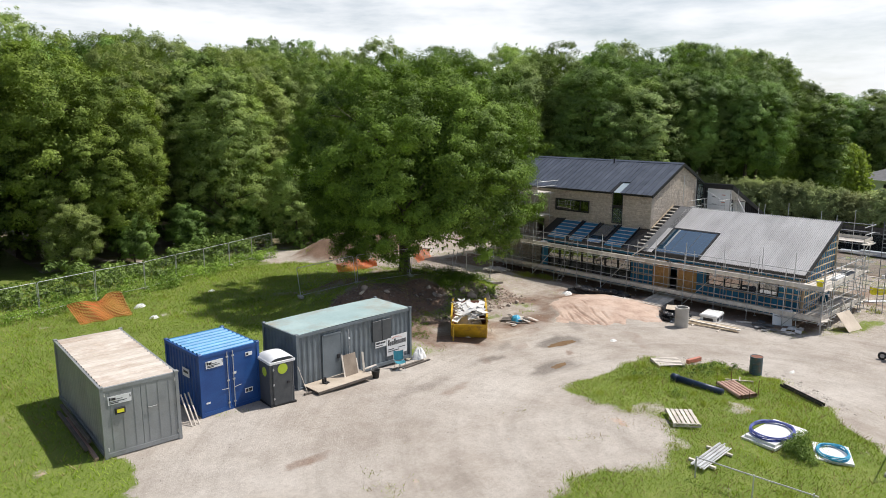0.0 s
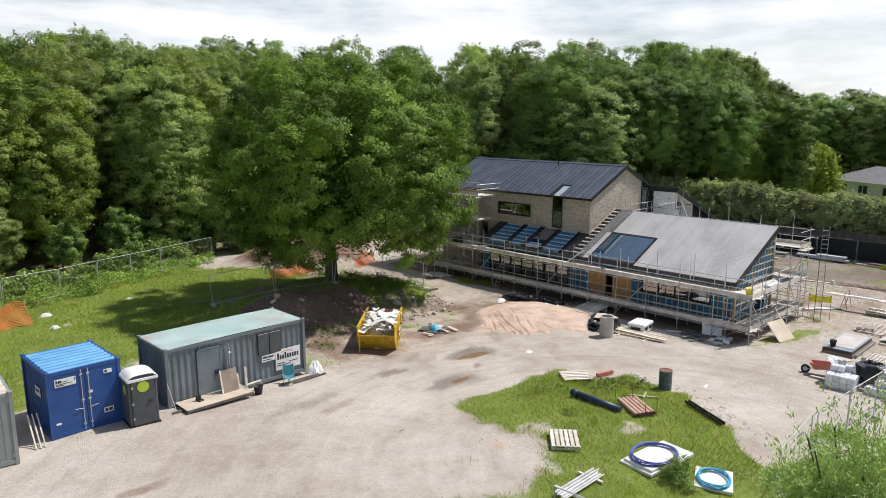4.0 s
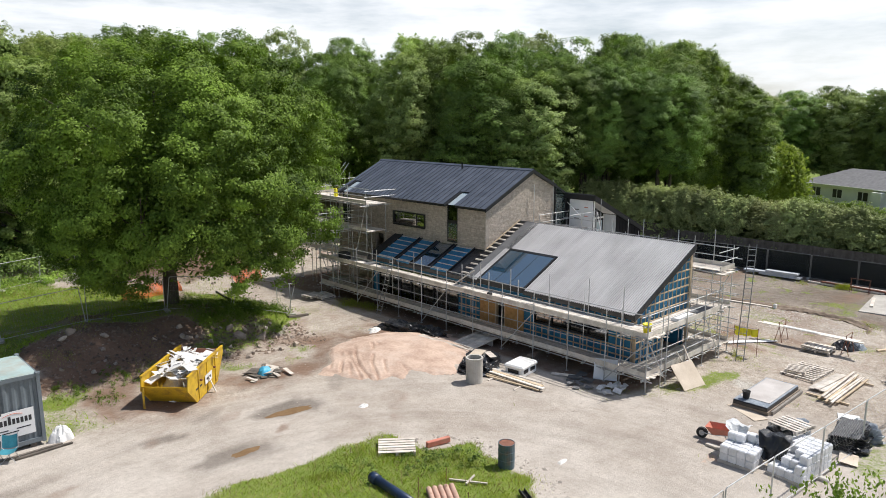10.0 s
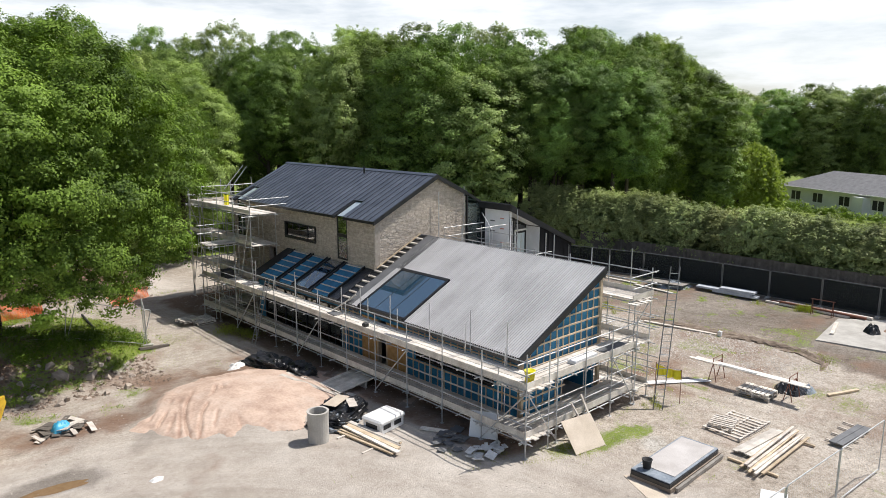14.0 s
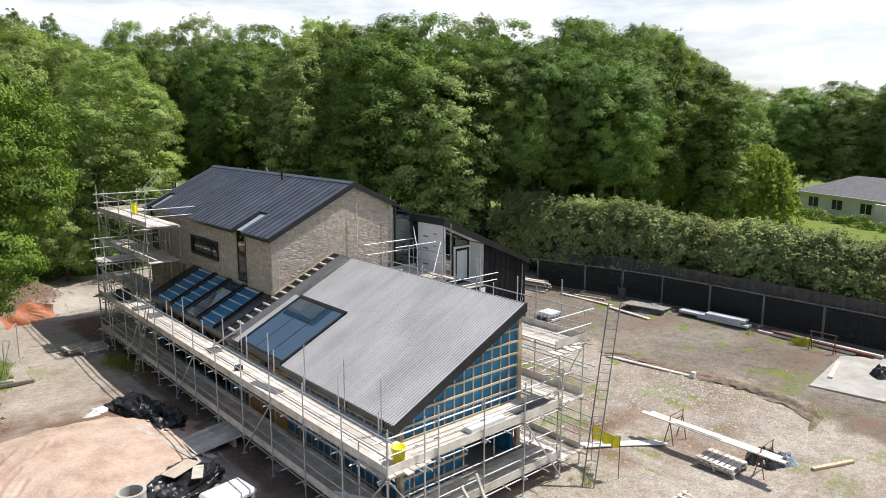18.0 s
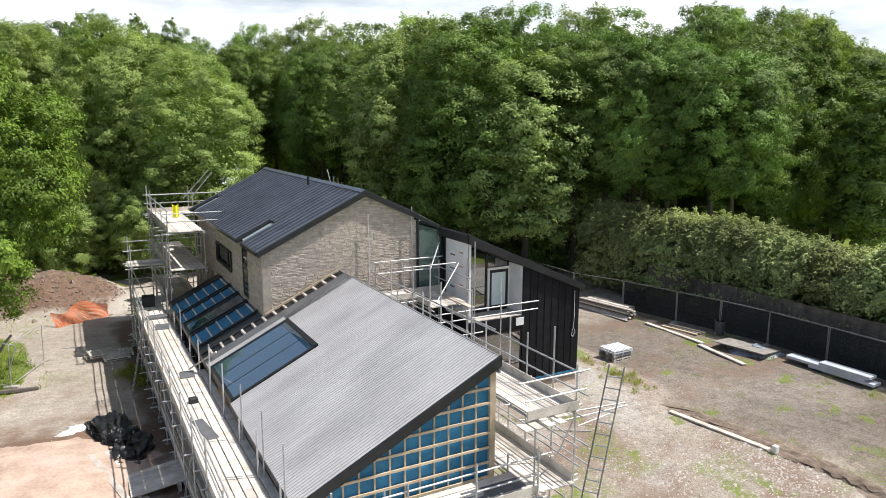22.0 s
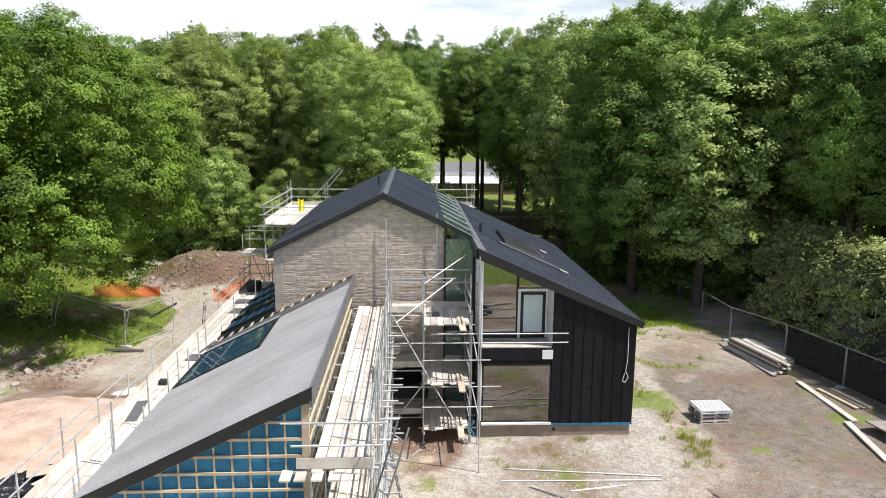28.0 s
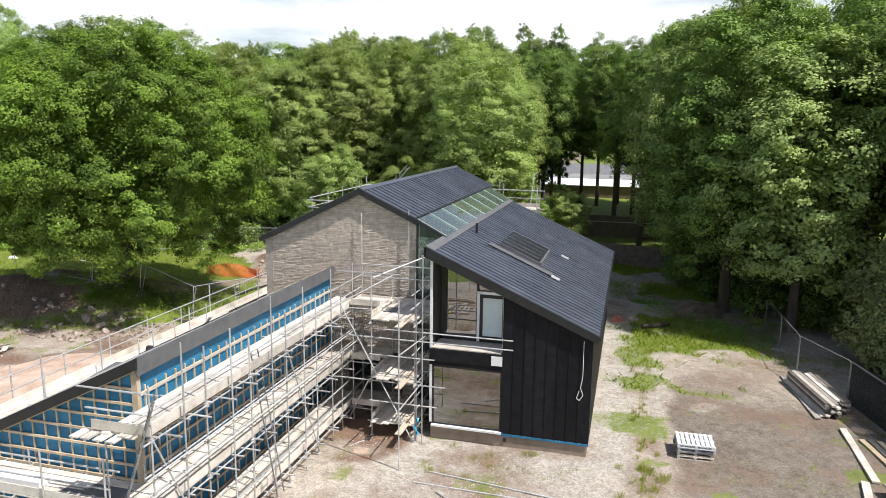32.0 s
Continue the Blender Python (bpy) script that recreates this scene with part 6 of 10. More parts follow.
part("duct_end", Build().tube((57.75, BLK_Y0 - 0.02, -0.85), (57.75, BLK_Y0 + 0.1, -0.85), 0.07, 12), M_RUBBER, house, "round black duct through the plinth")
part("cable", Build().path([(60.45, 24.96, 3.2), (60.46, 24.95, 1.9), (60.40, 24.93, 1.5), (60.5, 24.9, 1.25), (60.38, 24.9, 1.05), (60.28, 24.9, 1.12), (60.36, 24.92, 1.4)], 0.012, 5), M_WRAP, house, "loose white cable hanging from the wall")
# lower window
lw = part("window", Build().box(54.95, 57.6, 25.02, 25.1, -0.6, -0.5).box(54.95, 55.02, 25.02, 25.1, -0.5, 1.75).box(57.53, 57.6, 25.02, 25.1, -0.5, 1.75).box(54.95, 57.6, 25.02, 25.1, 1.7, 1.78), M_TRIM, house, "large black-framed picture window")
part("pane", Build().box(55.02, 57.53, 25.05, 25.07, -0.5, 1.7), M_GLASS, lw)
part("sill", Build().box(54.95, 57.62, 24.9, 25.05, -0.62, -0.55), M_WRAP, lw, "pale metal sill")
part("band", Build().box(54.85, 57.6, 25.0, 26.2, 1.78, 2.42).box(54.85, 57.6, 24.93, 25.0, 1.95, 2.4), M_BLACK, house, "black band below the balcony recess")
part("ledge", Build().box(54.95, 57.55, 24.98, 26.15, 2.42, 2.46), M_BOARD, house, "bare boarded floor of the recess")
part("loose_board", Build().box(57.2, 57.6, 24.9, 24.925, 2.0, 2.35), M_WRAP, house, "white board patch")
M_FILM = surface("pale_blue_film", (0.60, 0.70, 0.74), (0.70, 0.79, 0.82), 0.4, 2, 14, 0.1)
# recessed upper window and door
uw = part("window", Build().box(54.95, 55.02, 26.1, 26.18, 2.46, 5.6).box(56.35, 56.45, 26.1, 26.18, 2.46, 5.2).box(57.5, 57.58, 26.1, 26.18, 2.46, 4.75).box(54.95, 57.58, 26.1, 26.18, 2.46, 2.56)
          .prism([(54.95, z_blk(54.95) - 0.36), (57.58, z_blk(57.58) - 0.36), (57.58, z_blk(57.58) - 0.24), (54.95, z_blk(54.95) - 0.24)], 26.1, 26.18), M_TRIM, house, "recessed black-framed glazing under the sloping soffit")
part("pane", Build().prism([(55.02, 2.56), (56.35, 2.56), (56.35, z_blk(56.35) - 0.36), (55.02, z_blk(55.02) - 0.36)], 26.13, 26.15), M_GLASS, uw)
part("pane", Build().prism([(56.45, 4.3), (57.5, 4.3), (57.5, z_blk(57.5) - 0.36), (56.45, z_blk(56.45) - 0.36)], 26.13, 26.15), M_GLASS, uw)
dr = part("door", Build().box(56.5, 57.48, 26.02, 26.1, 2.56, 2.72).box(56.5, 57.48, 26.02, 26.1, 4.2, 4.34).box(56.5, 56.62, 26.02, 26.1, 2.72, 4.2).box(57.36, 57.48, 26.02, 26.1, 2.72, 4.2), M_TRIM, house, "black-framed door with a pale film-covered pane")
part("outer_frame", Build().box(56.40, 56.50, 26.0, 26.08, 2.5, 4.44).box(57.48, 57.55, 26.0, 26.08, 2.5, 4.44).box(56.50, 57.48, 26.0, 26.08, 4.34, 4.44), M_WRAP, dr, "white protective tape round the frame")
part("pane", Build().box(56.62, 57.36, 26.04, 26.07, 2.72, 4.2), M_FILM, dr, "pale protective film on the glass")
part("wrap_panel", Build().prism([(25.05, 2.46), (26.1, 2.46), (26.1, z_blk(57.6) - 0.3), (25.05, z_blk(57.6) - 0.3)], 57.56, 57.59, "x"), M_WRAP, house, "white printed insulation board on the reveal")
part("wall", Build().box(BLK_X0 + 0.02, BLK_X0 + 0.1, 25.05, 27.3, -0.6, 5.95), M_TRIM, house)
part("wrap_panel", Build().box(BLK_X0 - 0.01, BLK_X0 + 0.02, 25.1, 27.0, 2.5, 5.8), M_WRAP, house, "white printed insulation board on the side wall")
part("wrap_panel", Build().box(BLK_X0 + 0.0, BLK_X0 + 0.1, 25.02, 25.05, -0.5, 5.9), M_WRAP, house, "white board edge")
for z in (3.1, 3.9, 4.7, 5.3):
    part("print_bar", Build().box(BLK_X0 - 0.014, BLK_X0 - 0.01, 25.5, 25.8, z, z + 0.06), M_RED, house)
    part("print_bar", Build().box(BLK_X0 - 0.014, BLK_X0 - 0.01, 26.2, 26.6, z - 0.2, z - 0.13), M_LEAD, house)
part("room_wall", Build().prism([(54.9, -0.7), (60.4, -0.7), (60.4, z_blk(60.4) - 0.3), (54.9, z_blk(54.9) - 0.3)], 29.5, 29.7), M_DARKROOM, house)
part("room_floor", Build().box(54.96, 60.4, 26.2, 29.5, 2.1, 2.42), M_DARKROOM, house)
part("soffit", Build().prism([(54.8, z_blk(54.8) - 0.26), (57.6, z_blk(57.6) - 0.26), (57.6, z_blk(57.6) - 0.22), (54.8, z_blk(54.8) - 0.22)], 25.0, 26.2), M_WRAP, house, "pale soffit board")
# its roof, in standing seam panels that run down the slope
blk_roof = part("roof", Build().prism([(54.72, z_blk(54.72) - 0.22), (60.92, z_blk(60.92) - 0.22), (60.92, z_blk(60.92) - 0.03), (54.72, z_blk(54.72) - 0.03)], 24.92, 42.05), M_TRIM, house, "dark blue-grey standing seam metal roof")
n_bp = 44
bpw = (42.05 - 24.93) / n_bp
for i in range(n_bp):
    part("panel", seam_panel(54.95, 60.95, 24.93 + i * bpw, bpw, z_blk, 0.045), M_SEAM, blk_roof)
part("ridge_flashing", Build().prism([(54.70, z_blk(54.70) + 0.0), (55.03, z_blk(55.03) + 0.03), (55.03, z_blk(55.03) + 0.055), (54.70, z_blk(54.70) + 0.06)], 24.90, 42.05), M_LEAD, blk_roof, "grey flashing along the glass link")
part("fascia", Build().prism([(54.68, z_blk(54.68) - 0.36), (60.95, z_blk(60.95) - 0.24), (60.95, z_blk(60.95) + 0.03), (54.68, z_blk(54.68) + 0.03)], 24.84, 24.93), M_TRIM, blk_roof)
part("fascia", Build().box(54.64, 54.72, 24.84, 27.4, 5.85, 6.2), M_TRIM, blk_roof)
part("gutter", Build().box(60.92, 61.02, 24.9, 42.05, z_blk(60.95) - 0.12, z_blk(60.95) - 0.0), M_TRIM, blk_roof)
part("vent_pipe", Build().tube((55.35, 30.5, 5.7), (55.35, 30.5, 6.35), 0.055, 10), M_TRIM, blk_roof)


def on_black(x0, x1, y0, y1, up0, up1):
    return Build().prism([(x0, z_blk(x0) + up0), (x1, z_blk(x1) + up0), (x1, z_blk(x1) + up1), (x0, z_blk(x0) + up1)], y0, y1)


rl = part("roof_light", on_black(56.45, 58.15, 30.3, 33.6, 0.0, 0.17), M_TRIM, blk_roof, "black-framed roof light")
part("pane", on_black(56.53, 58.07, 30.38, 33.52, 0.16, 0.185), M_TARP, rl)
for y0, y1 in ((30.24, 30.3), (33.6, 33.66)):
    part("edge_strip", on_black(56.42, 58.2, y0, y1, 0.02, 0.175), M_LEAD, rl)
part("edge_strip", on_black(58.15, 58.22, 30.3, 33.6, 0.02, 0.16), M_LEAD, rl)
for y0, y1 in ((30.75, 30.81), (31.4, 31.44), (32.1, 32.14), (32.8, 32.84)):
    part("glazing_bar", on_black(56.5, 58.1, y0, y1, 0.18, 0.205), M_LEAD, rl)
for a, b, c, d in ((56.1, 58.75, 29.45, 29.51), (56.1, 58.75, 29.93, 29.99), (56.1, 56.16, 29.51, 29.93), (58.69, 58.75, 29.51, 29.93)):
    part("track_edge", on_black(a, b, c, d, 0.05, 0.085), M_LEAD, blk_roof, "grey metal edge of a flat tray")
part("track_tray", on_black(56.16, 58.69, 29.51, 29.93, 0.045, 0.06), M_LEAD, blk_roof)
for x, y in ((58.75, 29.3), (58.7, 33.9)):
    part("flat_plate", on_black(x, x + 0.34, y, y + 0.42, 0.05, 0.075), M_STEEL, blk_roof, "small pale metal plate")

# low lean-to wing
south_low = Build()
south_low.box(44.75, 47.4, 15.45, 15.6, -0.9, 0.35)
south_low.prism([(44.75, 0.35), (49.85, 0.35), (49.85, z_low(49.85) - 0.3), (44.75, z_low(44.75) - 0.3)], 15.45, 15.6)
wall_s = part("wall", south_low, M_BLUE_MEM, house, "gable wall of blue membrane behind sawn battens")
for k in range(13):
    x = 44.82 + k * 0.415
    zb = -0.9 if x < 47.5 else 0.35
    part("batten", Build().box(x - 0.022, x + 0.022, 15.41, 15.45, zb, z_low(x) - 0.3), M_TIMBER, wall_s)
for k in range(13):
    z = -0.75 + k * 0.42
    xa = 44.75 if z < 1.75 else 44.5 + (z + 0.3 - 2.0) / 0.49
    xb = 49.9 if z > 0.3 else 47.45
    if xb - xa > 0.2:
        part("batten", Build().box(xa, xb, 15.37, 15.41, z - 0.033, z + 0.033), M_TIMBER, wall_s)
part("post", Build().box(49.78, 49.95, 15.36, 15.5, -0.95, z_low(49.85) - 0.3), M_TIMBER, wall_s)
part("post", Build().box(44.66, 44.78, 15.36, 15.5, -0.95, z_low(44.7) - 0.28), M_TIMBER, wall_s)
part("rake_board", Build().prism([(44.55, z_low(44.55) - 0.3), (49.95, z_low(49.95) - 0.3), (49.95, z_low(49.95) - 0.2), (44.55, z_low(44.55) - 0.2)], 15.34, 15.46), M_TIMBER, wall_s)
west_low = Build()
for a, b, c, d in wall_cells([15.6, 36.2], [-0.9, 1.72], [(22.4, 25.75, -0.9, 1.5), (16.9, 21.7, 0.25, 1.28), (27.6, 35.4, -0.7, 1.5)]):
    west_low.box(44.75, 44.9, a, b, c, d)
wall_w = part("wall", west_low.weld(), M_BLUE_MEM, house, "long low wall of blue membrane behind battens")
for k in range(50):
    y = 15.6 + k * 0.42
    if not (22.3 < y < 25.8 or 16.8 < y < 21.8 or y > 27.4):
        part("batten", Build().box(44.71, 44.75, y - 0.022, y + 0.022, -0.9, 1.72), M_TIMBER, wall_w)
for k in range(12):
    y = 16.9 + k * 0.42
    part("batten", Build().box(44.71, 44.75, y - 0.022, y + 0.022, -0.9, 0.22), M_TIMBER, wall_w)
    part("batten", Build().box(44.71, 44.75, y - 0.022, y + 0.022, 1.32, 1.72), M_TIMBER, wall_w)
for k in range(6):
    z = -0.7 + k * 0.44
    part("batten", Build().box(44.67, 44.71, 15.5, 16.85 if 0.2 < z < 1.28 else 22.35, z - 0.033, z + 0.033), M_TIMBER, wall_w)
    part("batten", Build().box(44.67, 44.71, 25.8, 27.5, z - 0.033, z + 0.033), M_TIMBER, wall_w)
part("eaves_board", Build().box(44.6, 44.72, 15.45, 36.2, 1.72, 1.9), M_TIMBER, wall_w)
for a, b in ((22.4, 23.75), (24.55, 25.75)):
    part("boarding", Build().box(44.7, 44.76, a, b, -0.85, 1.5), M_OSB, wall_w, "orange-brown sheathing board")
part("opening_frame", Build().box(44.7, 44.9, 23.75, 23.85, -0.85, 1.5).box(44.7, 44.9, 24.45, 24.55, -0.85, 1.5), M_TIMBER, wall_w)
lwin = part("window", Build().box(44.70, 44.88, 16.9, 21.7, 0.25, 0.33).box(44.70, 44.88, 16.9, 21.7, 1.2, 1.28).box(44.70, 44.88, 16.9, 16.98, 0.33, 1.2).box(44.70, 44.88, 21.62, 21.7, 0.33, 1.2), M_TRIM, wall_w, "long black-framed ribbon window")
for k in range(4):
    part("pane", Build().box(44.79, 44.81, 16.98 + 1.16 * k, 18.10 + 1.16 * k, 0.33, 1.2), M_GLASS, lwin)
    if k:
        part("mullion", Build().box(44.72, 44.86, 16.96 + 1.16 * k, 17.02 + 1.16 * k, 0.33, 1.2), M_TRIM, lwin)
glz = part("window", Build().box(44.72, 44.86, 27.6, 35.4, 1.42, 1.5).box(44.72, 44.86, 27.6, 35.4, -0.7, -0.6), M_TRIM, house, "row of dark framed ground-floor windows")
for k in range(8):
    part("mullion", Build().box(44.72, 44.86, 27.6 + k * 1.1, 27.68 + k * 1.1, -0.6, 1.42), M_TRIM, glz)
    if k < 7:
        part("pane", Build().box(44.78, 44.80, 27.68 + k * 1.1, 28.7 + k * 1.1, -0.6, 1.42), M_GLASS, glz)
part("wall", Build().box(44.75, 46.85, 36.05, 36.2, -0.9, 2.0), M_OSB, house, "raw end wall of sheathing board")
wall_e = part("wall", Build().box(49.7, 49.85, 15.6, 27.4, -0.9, z_low(49.85) - 0.32), M_BLUE_MEM, house, "tall blue membrane wall with battens")
for k in range(28):
    y = 15.75 + k * 0.42
    part("batten", Build().box(49.85, 49.89, y - 0.022, y + 0.022, -0.9, z_low(49.85) - 0.75), M_TIMBER, wall_e)
for k in range(11):
    part("batten", Build().box(49.89, 49.93, 15.5, 27.3, -0.72 + k * 0.44, -0.655 + k * 0.44), M_TIMBER, wall_e)
part("floor", Build().box(44.9, 49.7, 15.6, 27.4, BASE, -0.75), M_CONC, house)
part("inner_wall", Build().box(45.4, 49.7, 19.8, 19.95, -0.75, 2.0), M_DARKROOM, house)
low_deck = Build()
low_deck.prism([(44.42, z_low(44.42) - 0.24), (50.0, z_low(50.0) - 0.24), (50.0, z_low(50.0) - 0.02), (44.42, z_low(44.42) - 0.02)], 15.3, 22.25)
low_deck.prism([(47.3, z_low(47.3) - 0.24), (50.0, z_low(50.0) - 0.24), (50.0, z_low(50.0) - 0.02), (47.3, z_low(47.3) - 0.02)], 22.25, 25.7)
low_deck.prism([(44.42, z_low(44.42) - 0.24), (50.0, z_low(50.0) - 0.24), (50.0, z_low(50.0) - 0.02), (44.42, z_low(44.42) - 0.02)], 25.7, 27.4)
low_deck.prism([(44.42, z_low(44.42) - 0.24), (46.85, z_low(46.85) - 0.24), (46.85, z_low(46.85) - 0.02), (44.42, z_low(44.42) - 0.02)], 27.4, 36.2)
low_roof = part("roof", low_deck, M_TARP, house, "grey ribbed metal lean-to roof")
# ribbed sheets
sheet_w = 0.12
k = 0
y = 15.32
while y < 26.3:
    x0 = 47.35 if y + sheet_w > 22.25 and y < 25.7 else 44.40
    prof = []
    for j in range(1):
        ya = y
        prof += [(ya, 0.0), (ya + 0.006, 0.045), (ya + sheet_w - 0.034, 0.045), (ya + sheet_w - 0.028, 0.0)]
    prof.append((y + sheet_w - 0.003, 0.0))
    k = len(prof)
    vs = [(xx, yy, z_low(xx) + up) for xx in (x0, 50.02) for yy, up in prof]
    b = Build().add(vs, [(i, i + 1, k + i + 1, k + i) for i in range(k - 1)])
    part("sheet", b, M_LOWROOF, low_roof)
    y += sheet_w


def on_low(x0, x1, y0, y1, up0, up1):
    return Build().prism([(x0, z_low(x0) + up0), (x1, z_low(x1) + up0), (x1, z_low(x1) + up1), (x0, z_low(x0) + up1)], y0, y1)


part("flashing", on_low(44.42, 50.02, 26.15, 26.75, 0.0, 0.05), M_LEAD, low_roof, "dull grey lead strip")
part("flashing", on_low(47.3, 50.0, 25.75, 26.2, 0.0, 0.045), M_LEAD, low_roof)
part("ridge_upstand", Build().box(49.99, 50.05, 15.3, 27.3, z_low(50) - 0.42, z_low(50) + 0.05), M_LEAD, low_roof, "dark roofing felt lapped over the high edge")
part("verge", Build().prism([(44.38, z_low(44.38) - 0.26), (50.05, z_low(50.05) - 0.26), (50.05, z_low(50.05) + 0.04), (44.38, z_low(44.38) + 0.04)], 15.24, 15.31), M_TRIM, low_roof)
for k in range(13):
    x = 44.7 + k * 0.41
    part("batten", on_low(x, x + 0.07, 26.75, 27.36, 0.0, 0.07), M_PALE, low_roof)
part("long_batten", on_low(46.9, 50.0, 27.28, 27.36, 0.07, 0.12), M_TIMBER, low_roof)
sky_l = part("roof_light", on_low(44.45, 44.55, 22.25, 25.7, -0.2, 0.07).add([], []), M_TRIM, house, "large flush roof light with thin dark frame")
for a, b, c, d in ((47.22, 47.36, 22.2, 25.75), (44.45, 47.3, 22.2, 22.32), (44.45, 47.3, 25.62, 25.75)):
    part("frame", on_low(a, b, c, d, -0.02, 0.07), M_TRIM, sky_l)
for c, d in ((22.32, 23.42), (23.42, 24.52), (24.52, 25.62)):
    part("pane", on_low(44.5, 47.24, c + 0.01, d - 0.01, 0.02, 0.045), M_GLASS_DARK, sky_l)
    part("bar", on_low(44.5, 47.24, d - 0.012, d + 0.012, 0.03, 0.055), M_TRIM, sky_l)
# backing added under the panes to keep them evenly dark blue
part("liner", on_low(44.5, 47.25, 22.3, 25.65, -0.12, -0.08), M_BLUE_MEM, sky_l)
# four bays of rooflights along the stone block
for a, b, glazed in ((28.3, 29.85, False), (30.2, 31.5, True), (31.85, 33.2, False), (33.55, 35.3, False)):
    bay = part("roof_bay", on_low(44.45, 46.8, a, b, -0.02, 0.03), M_TRIM if glazed else M_BLUE_MEM, house, "open glazed roof bay" if glazed else "roof bay covered in blue membrane and battens")
    for c, d in ((a - 0.06, a), (b, b + 0.06)):
        part("frame", on_low(44.42, 46.83, c, d, 0.0, 0.12), M_TRIM, bay)
    if glazed:
        part("pane", on_low(44.5, 46.75, a, b, 0.05, 0.07), M_GLASS_DARK, bay)
    else:
        for k in range(6):
            x = 44.6 + k * 0.42
            part("batten", on_low(x, x + 0.045, a, b, 0.03, 0.065), M_PALE, bay)
part("flashing", on_low(44.42, 46.83, 27.42, 28.2, 0.0, 0.03), M_TARP, low_roof)
for c, d in ((29.92, 30.13), (31.57, 31.78), (33.27, 33.48), (35.37, 36.2)):
    part("flashing", on_low(44.42, 46.83, c, d, 0.0, 0.06), M_TRIM, low_roof)


# ---- scaffolding ----
rs = random.Random(12)


def pole(parent, a, b, name="tube", r=0.0242):
    return part(name, Build().tube(a, b, r, 7), M_STEEL, parent)


def boards(parent, x0, x1, y0, y1, z, axis="y"):
    """A platform of scaffold boards laid along the axis, each 3.9 m at most."""
    lo, hi, a, b = (y0, y1, x0, x1) if axis == "y" else (x0, x1, y0, y1)
    n = max(1, int((b - a) / 0.232))
    for i in range(n):
        c = a + i * (b - a) / n
        s = lo - rs.uniform(0, 0.25)
        while s < hi - 0.2:
            e = min(s + 3.9, hi + rs.uniform(0, 0.2))
            dz = rs.uniform(0, 0.014)
            q = (c + 0.004, c + 0.224, s, e - 0.01) if axis == "y" else (s, e - 0.01, c + 0.004, c + 0.224)
            part("board", Build().box(*q, z + dz, z + dz + 0.038), M_BOARD, parent)
            s = e


def scaffold(label, axis, start, end, inner, outer, decks, top, step=2.1, rails=True, toe=True, inner_top=None, brace=True, foot=None, jut=0.35):
    """A tube scaffold between the lines inner and outer; decks: heights of its platforms."""
    t = thing("scaffold", (0, 0, 0), label, "scaffold", "site scaffolding")
    P = (lambda a, c, z: (c, a, z)) if axis == "y" else (lambda a, c, z: (a, c, z))
    n = max(1, round((end - start) / step))
    pos = [start + i * (end - start) / n for i in range(n + 1)]
    for i, a in enumerate(pos):
        for c, tp in ((outer, top), (inner, inner_top or top)):
            if c == inner and inner_top is not None and i % 2:
                tp = inner_top - 0.35
            x, y, _ = P(a, c, 0)
            z0 = gz(x, y) if foot is None else foot
            j = rs.uniform(-0.25, 0.3)
            part("standard", Build().tube((x, y, z0), (x + rs.uniform(-0.015, 0.015), y, tp + j), 0.0242, 7), M_STEEL, t)
            part("base_plate", Build().box(x - 0.075, x + 0.075, y - 0.075, y + 0.075, z0 - 0.005, z0 + 0.012), M_STEEL, t)
            for z in decks:
                part("coupler", Build().box(x - 0.05, x + 0.05, y - 0.05, y + 0.05, z - 0.17, z - 0.06), M_STEEL, t)
    for z in decks:
        for c in (inner, outer):
            pole(t, P(start - 0.3, c + 0.03, z - 0.12), P(end + 0.3, c + 0.03, z - 0.12), "ledger")
        sgn = 1 if outer > inner else -1
        for i in range(2 * n + 1):
            a = start + 0.08 + i * (end - start - 0.16) / (2 * n)
            pole(t, P(a, inner - sgn * rs.uniform(0.05, 0.2), z - 0.05), P(a, outer + sgn * rs.uniform(0.12, jut), z - 0.05), "transom")
        a, b = sorted((inner, outer))
        if axis == "y":
            boards(t, a + 0.02, b - 0.02, start, end, z - 0.025, "y")
        else:
            boards(t, start, end, a + 0.02, b - 0.02, z - 0.025, "x")
        if toe:
            s = start
            while s < end - 0.3:
                e = min(s + 3.9, end)
                q = P(s, outer - 0.05 * sgn, 0), P(e, outer - 0.03 * sgn, 0)
                xs, ys = sorted((q[0][0], q[1][0])), sorted((q[0][1], q[1][1]))
                part("toe_board", Build().box(xs[0], xs[1], ys[0], ys[1], z + 0.03, z + 0.255), M_BOARD, t)
                s = e
        if rails:
            for h in (0.55, 1.05):
                pole(t, P(start - rs.uniform(0.1, 0.5), outer - 0.04 * sgn, z + h), P(end + rs.uniform(0.1, 0.5), outer - 0.04 * sgn, z + h), "guard_rail")
    if brace:
        lo = gz(*P(start, outer, 0)[:2])
        for i in range(0, n, 3):
            a, b = pos[i], pos[min(i + 1, n)]
            pole(t, P(b, outer + 0.05 * sgn, lo + 0.1), P(a, outer + 0.05 * sgn, decks[-1] - 0.1), "brace")
    return t


west_sc = scaffold("tube scaffold with pale boards along the low front wall", "y", 13.7, 39.9, 44.25, 42.95, [-0.35, 1.5], 2.75, 2.18, inner_top=2.75)
scaffold("tube scaffold with pale boards across the blue gable wall", "x", 43.0, 50.2, 15.1, 13.75, [-0.35, 1.5], 2.75, 1.8, inner_top=1.75)
east_sc = scaffold("three-lift tube scaffold along the tall blue wall", "y", 13.9, 26.9, 50.2, 51.45, [-0.5, 1.5, 3.5], 4.75, 2.1, inner_top=3.4)
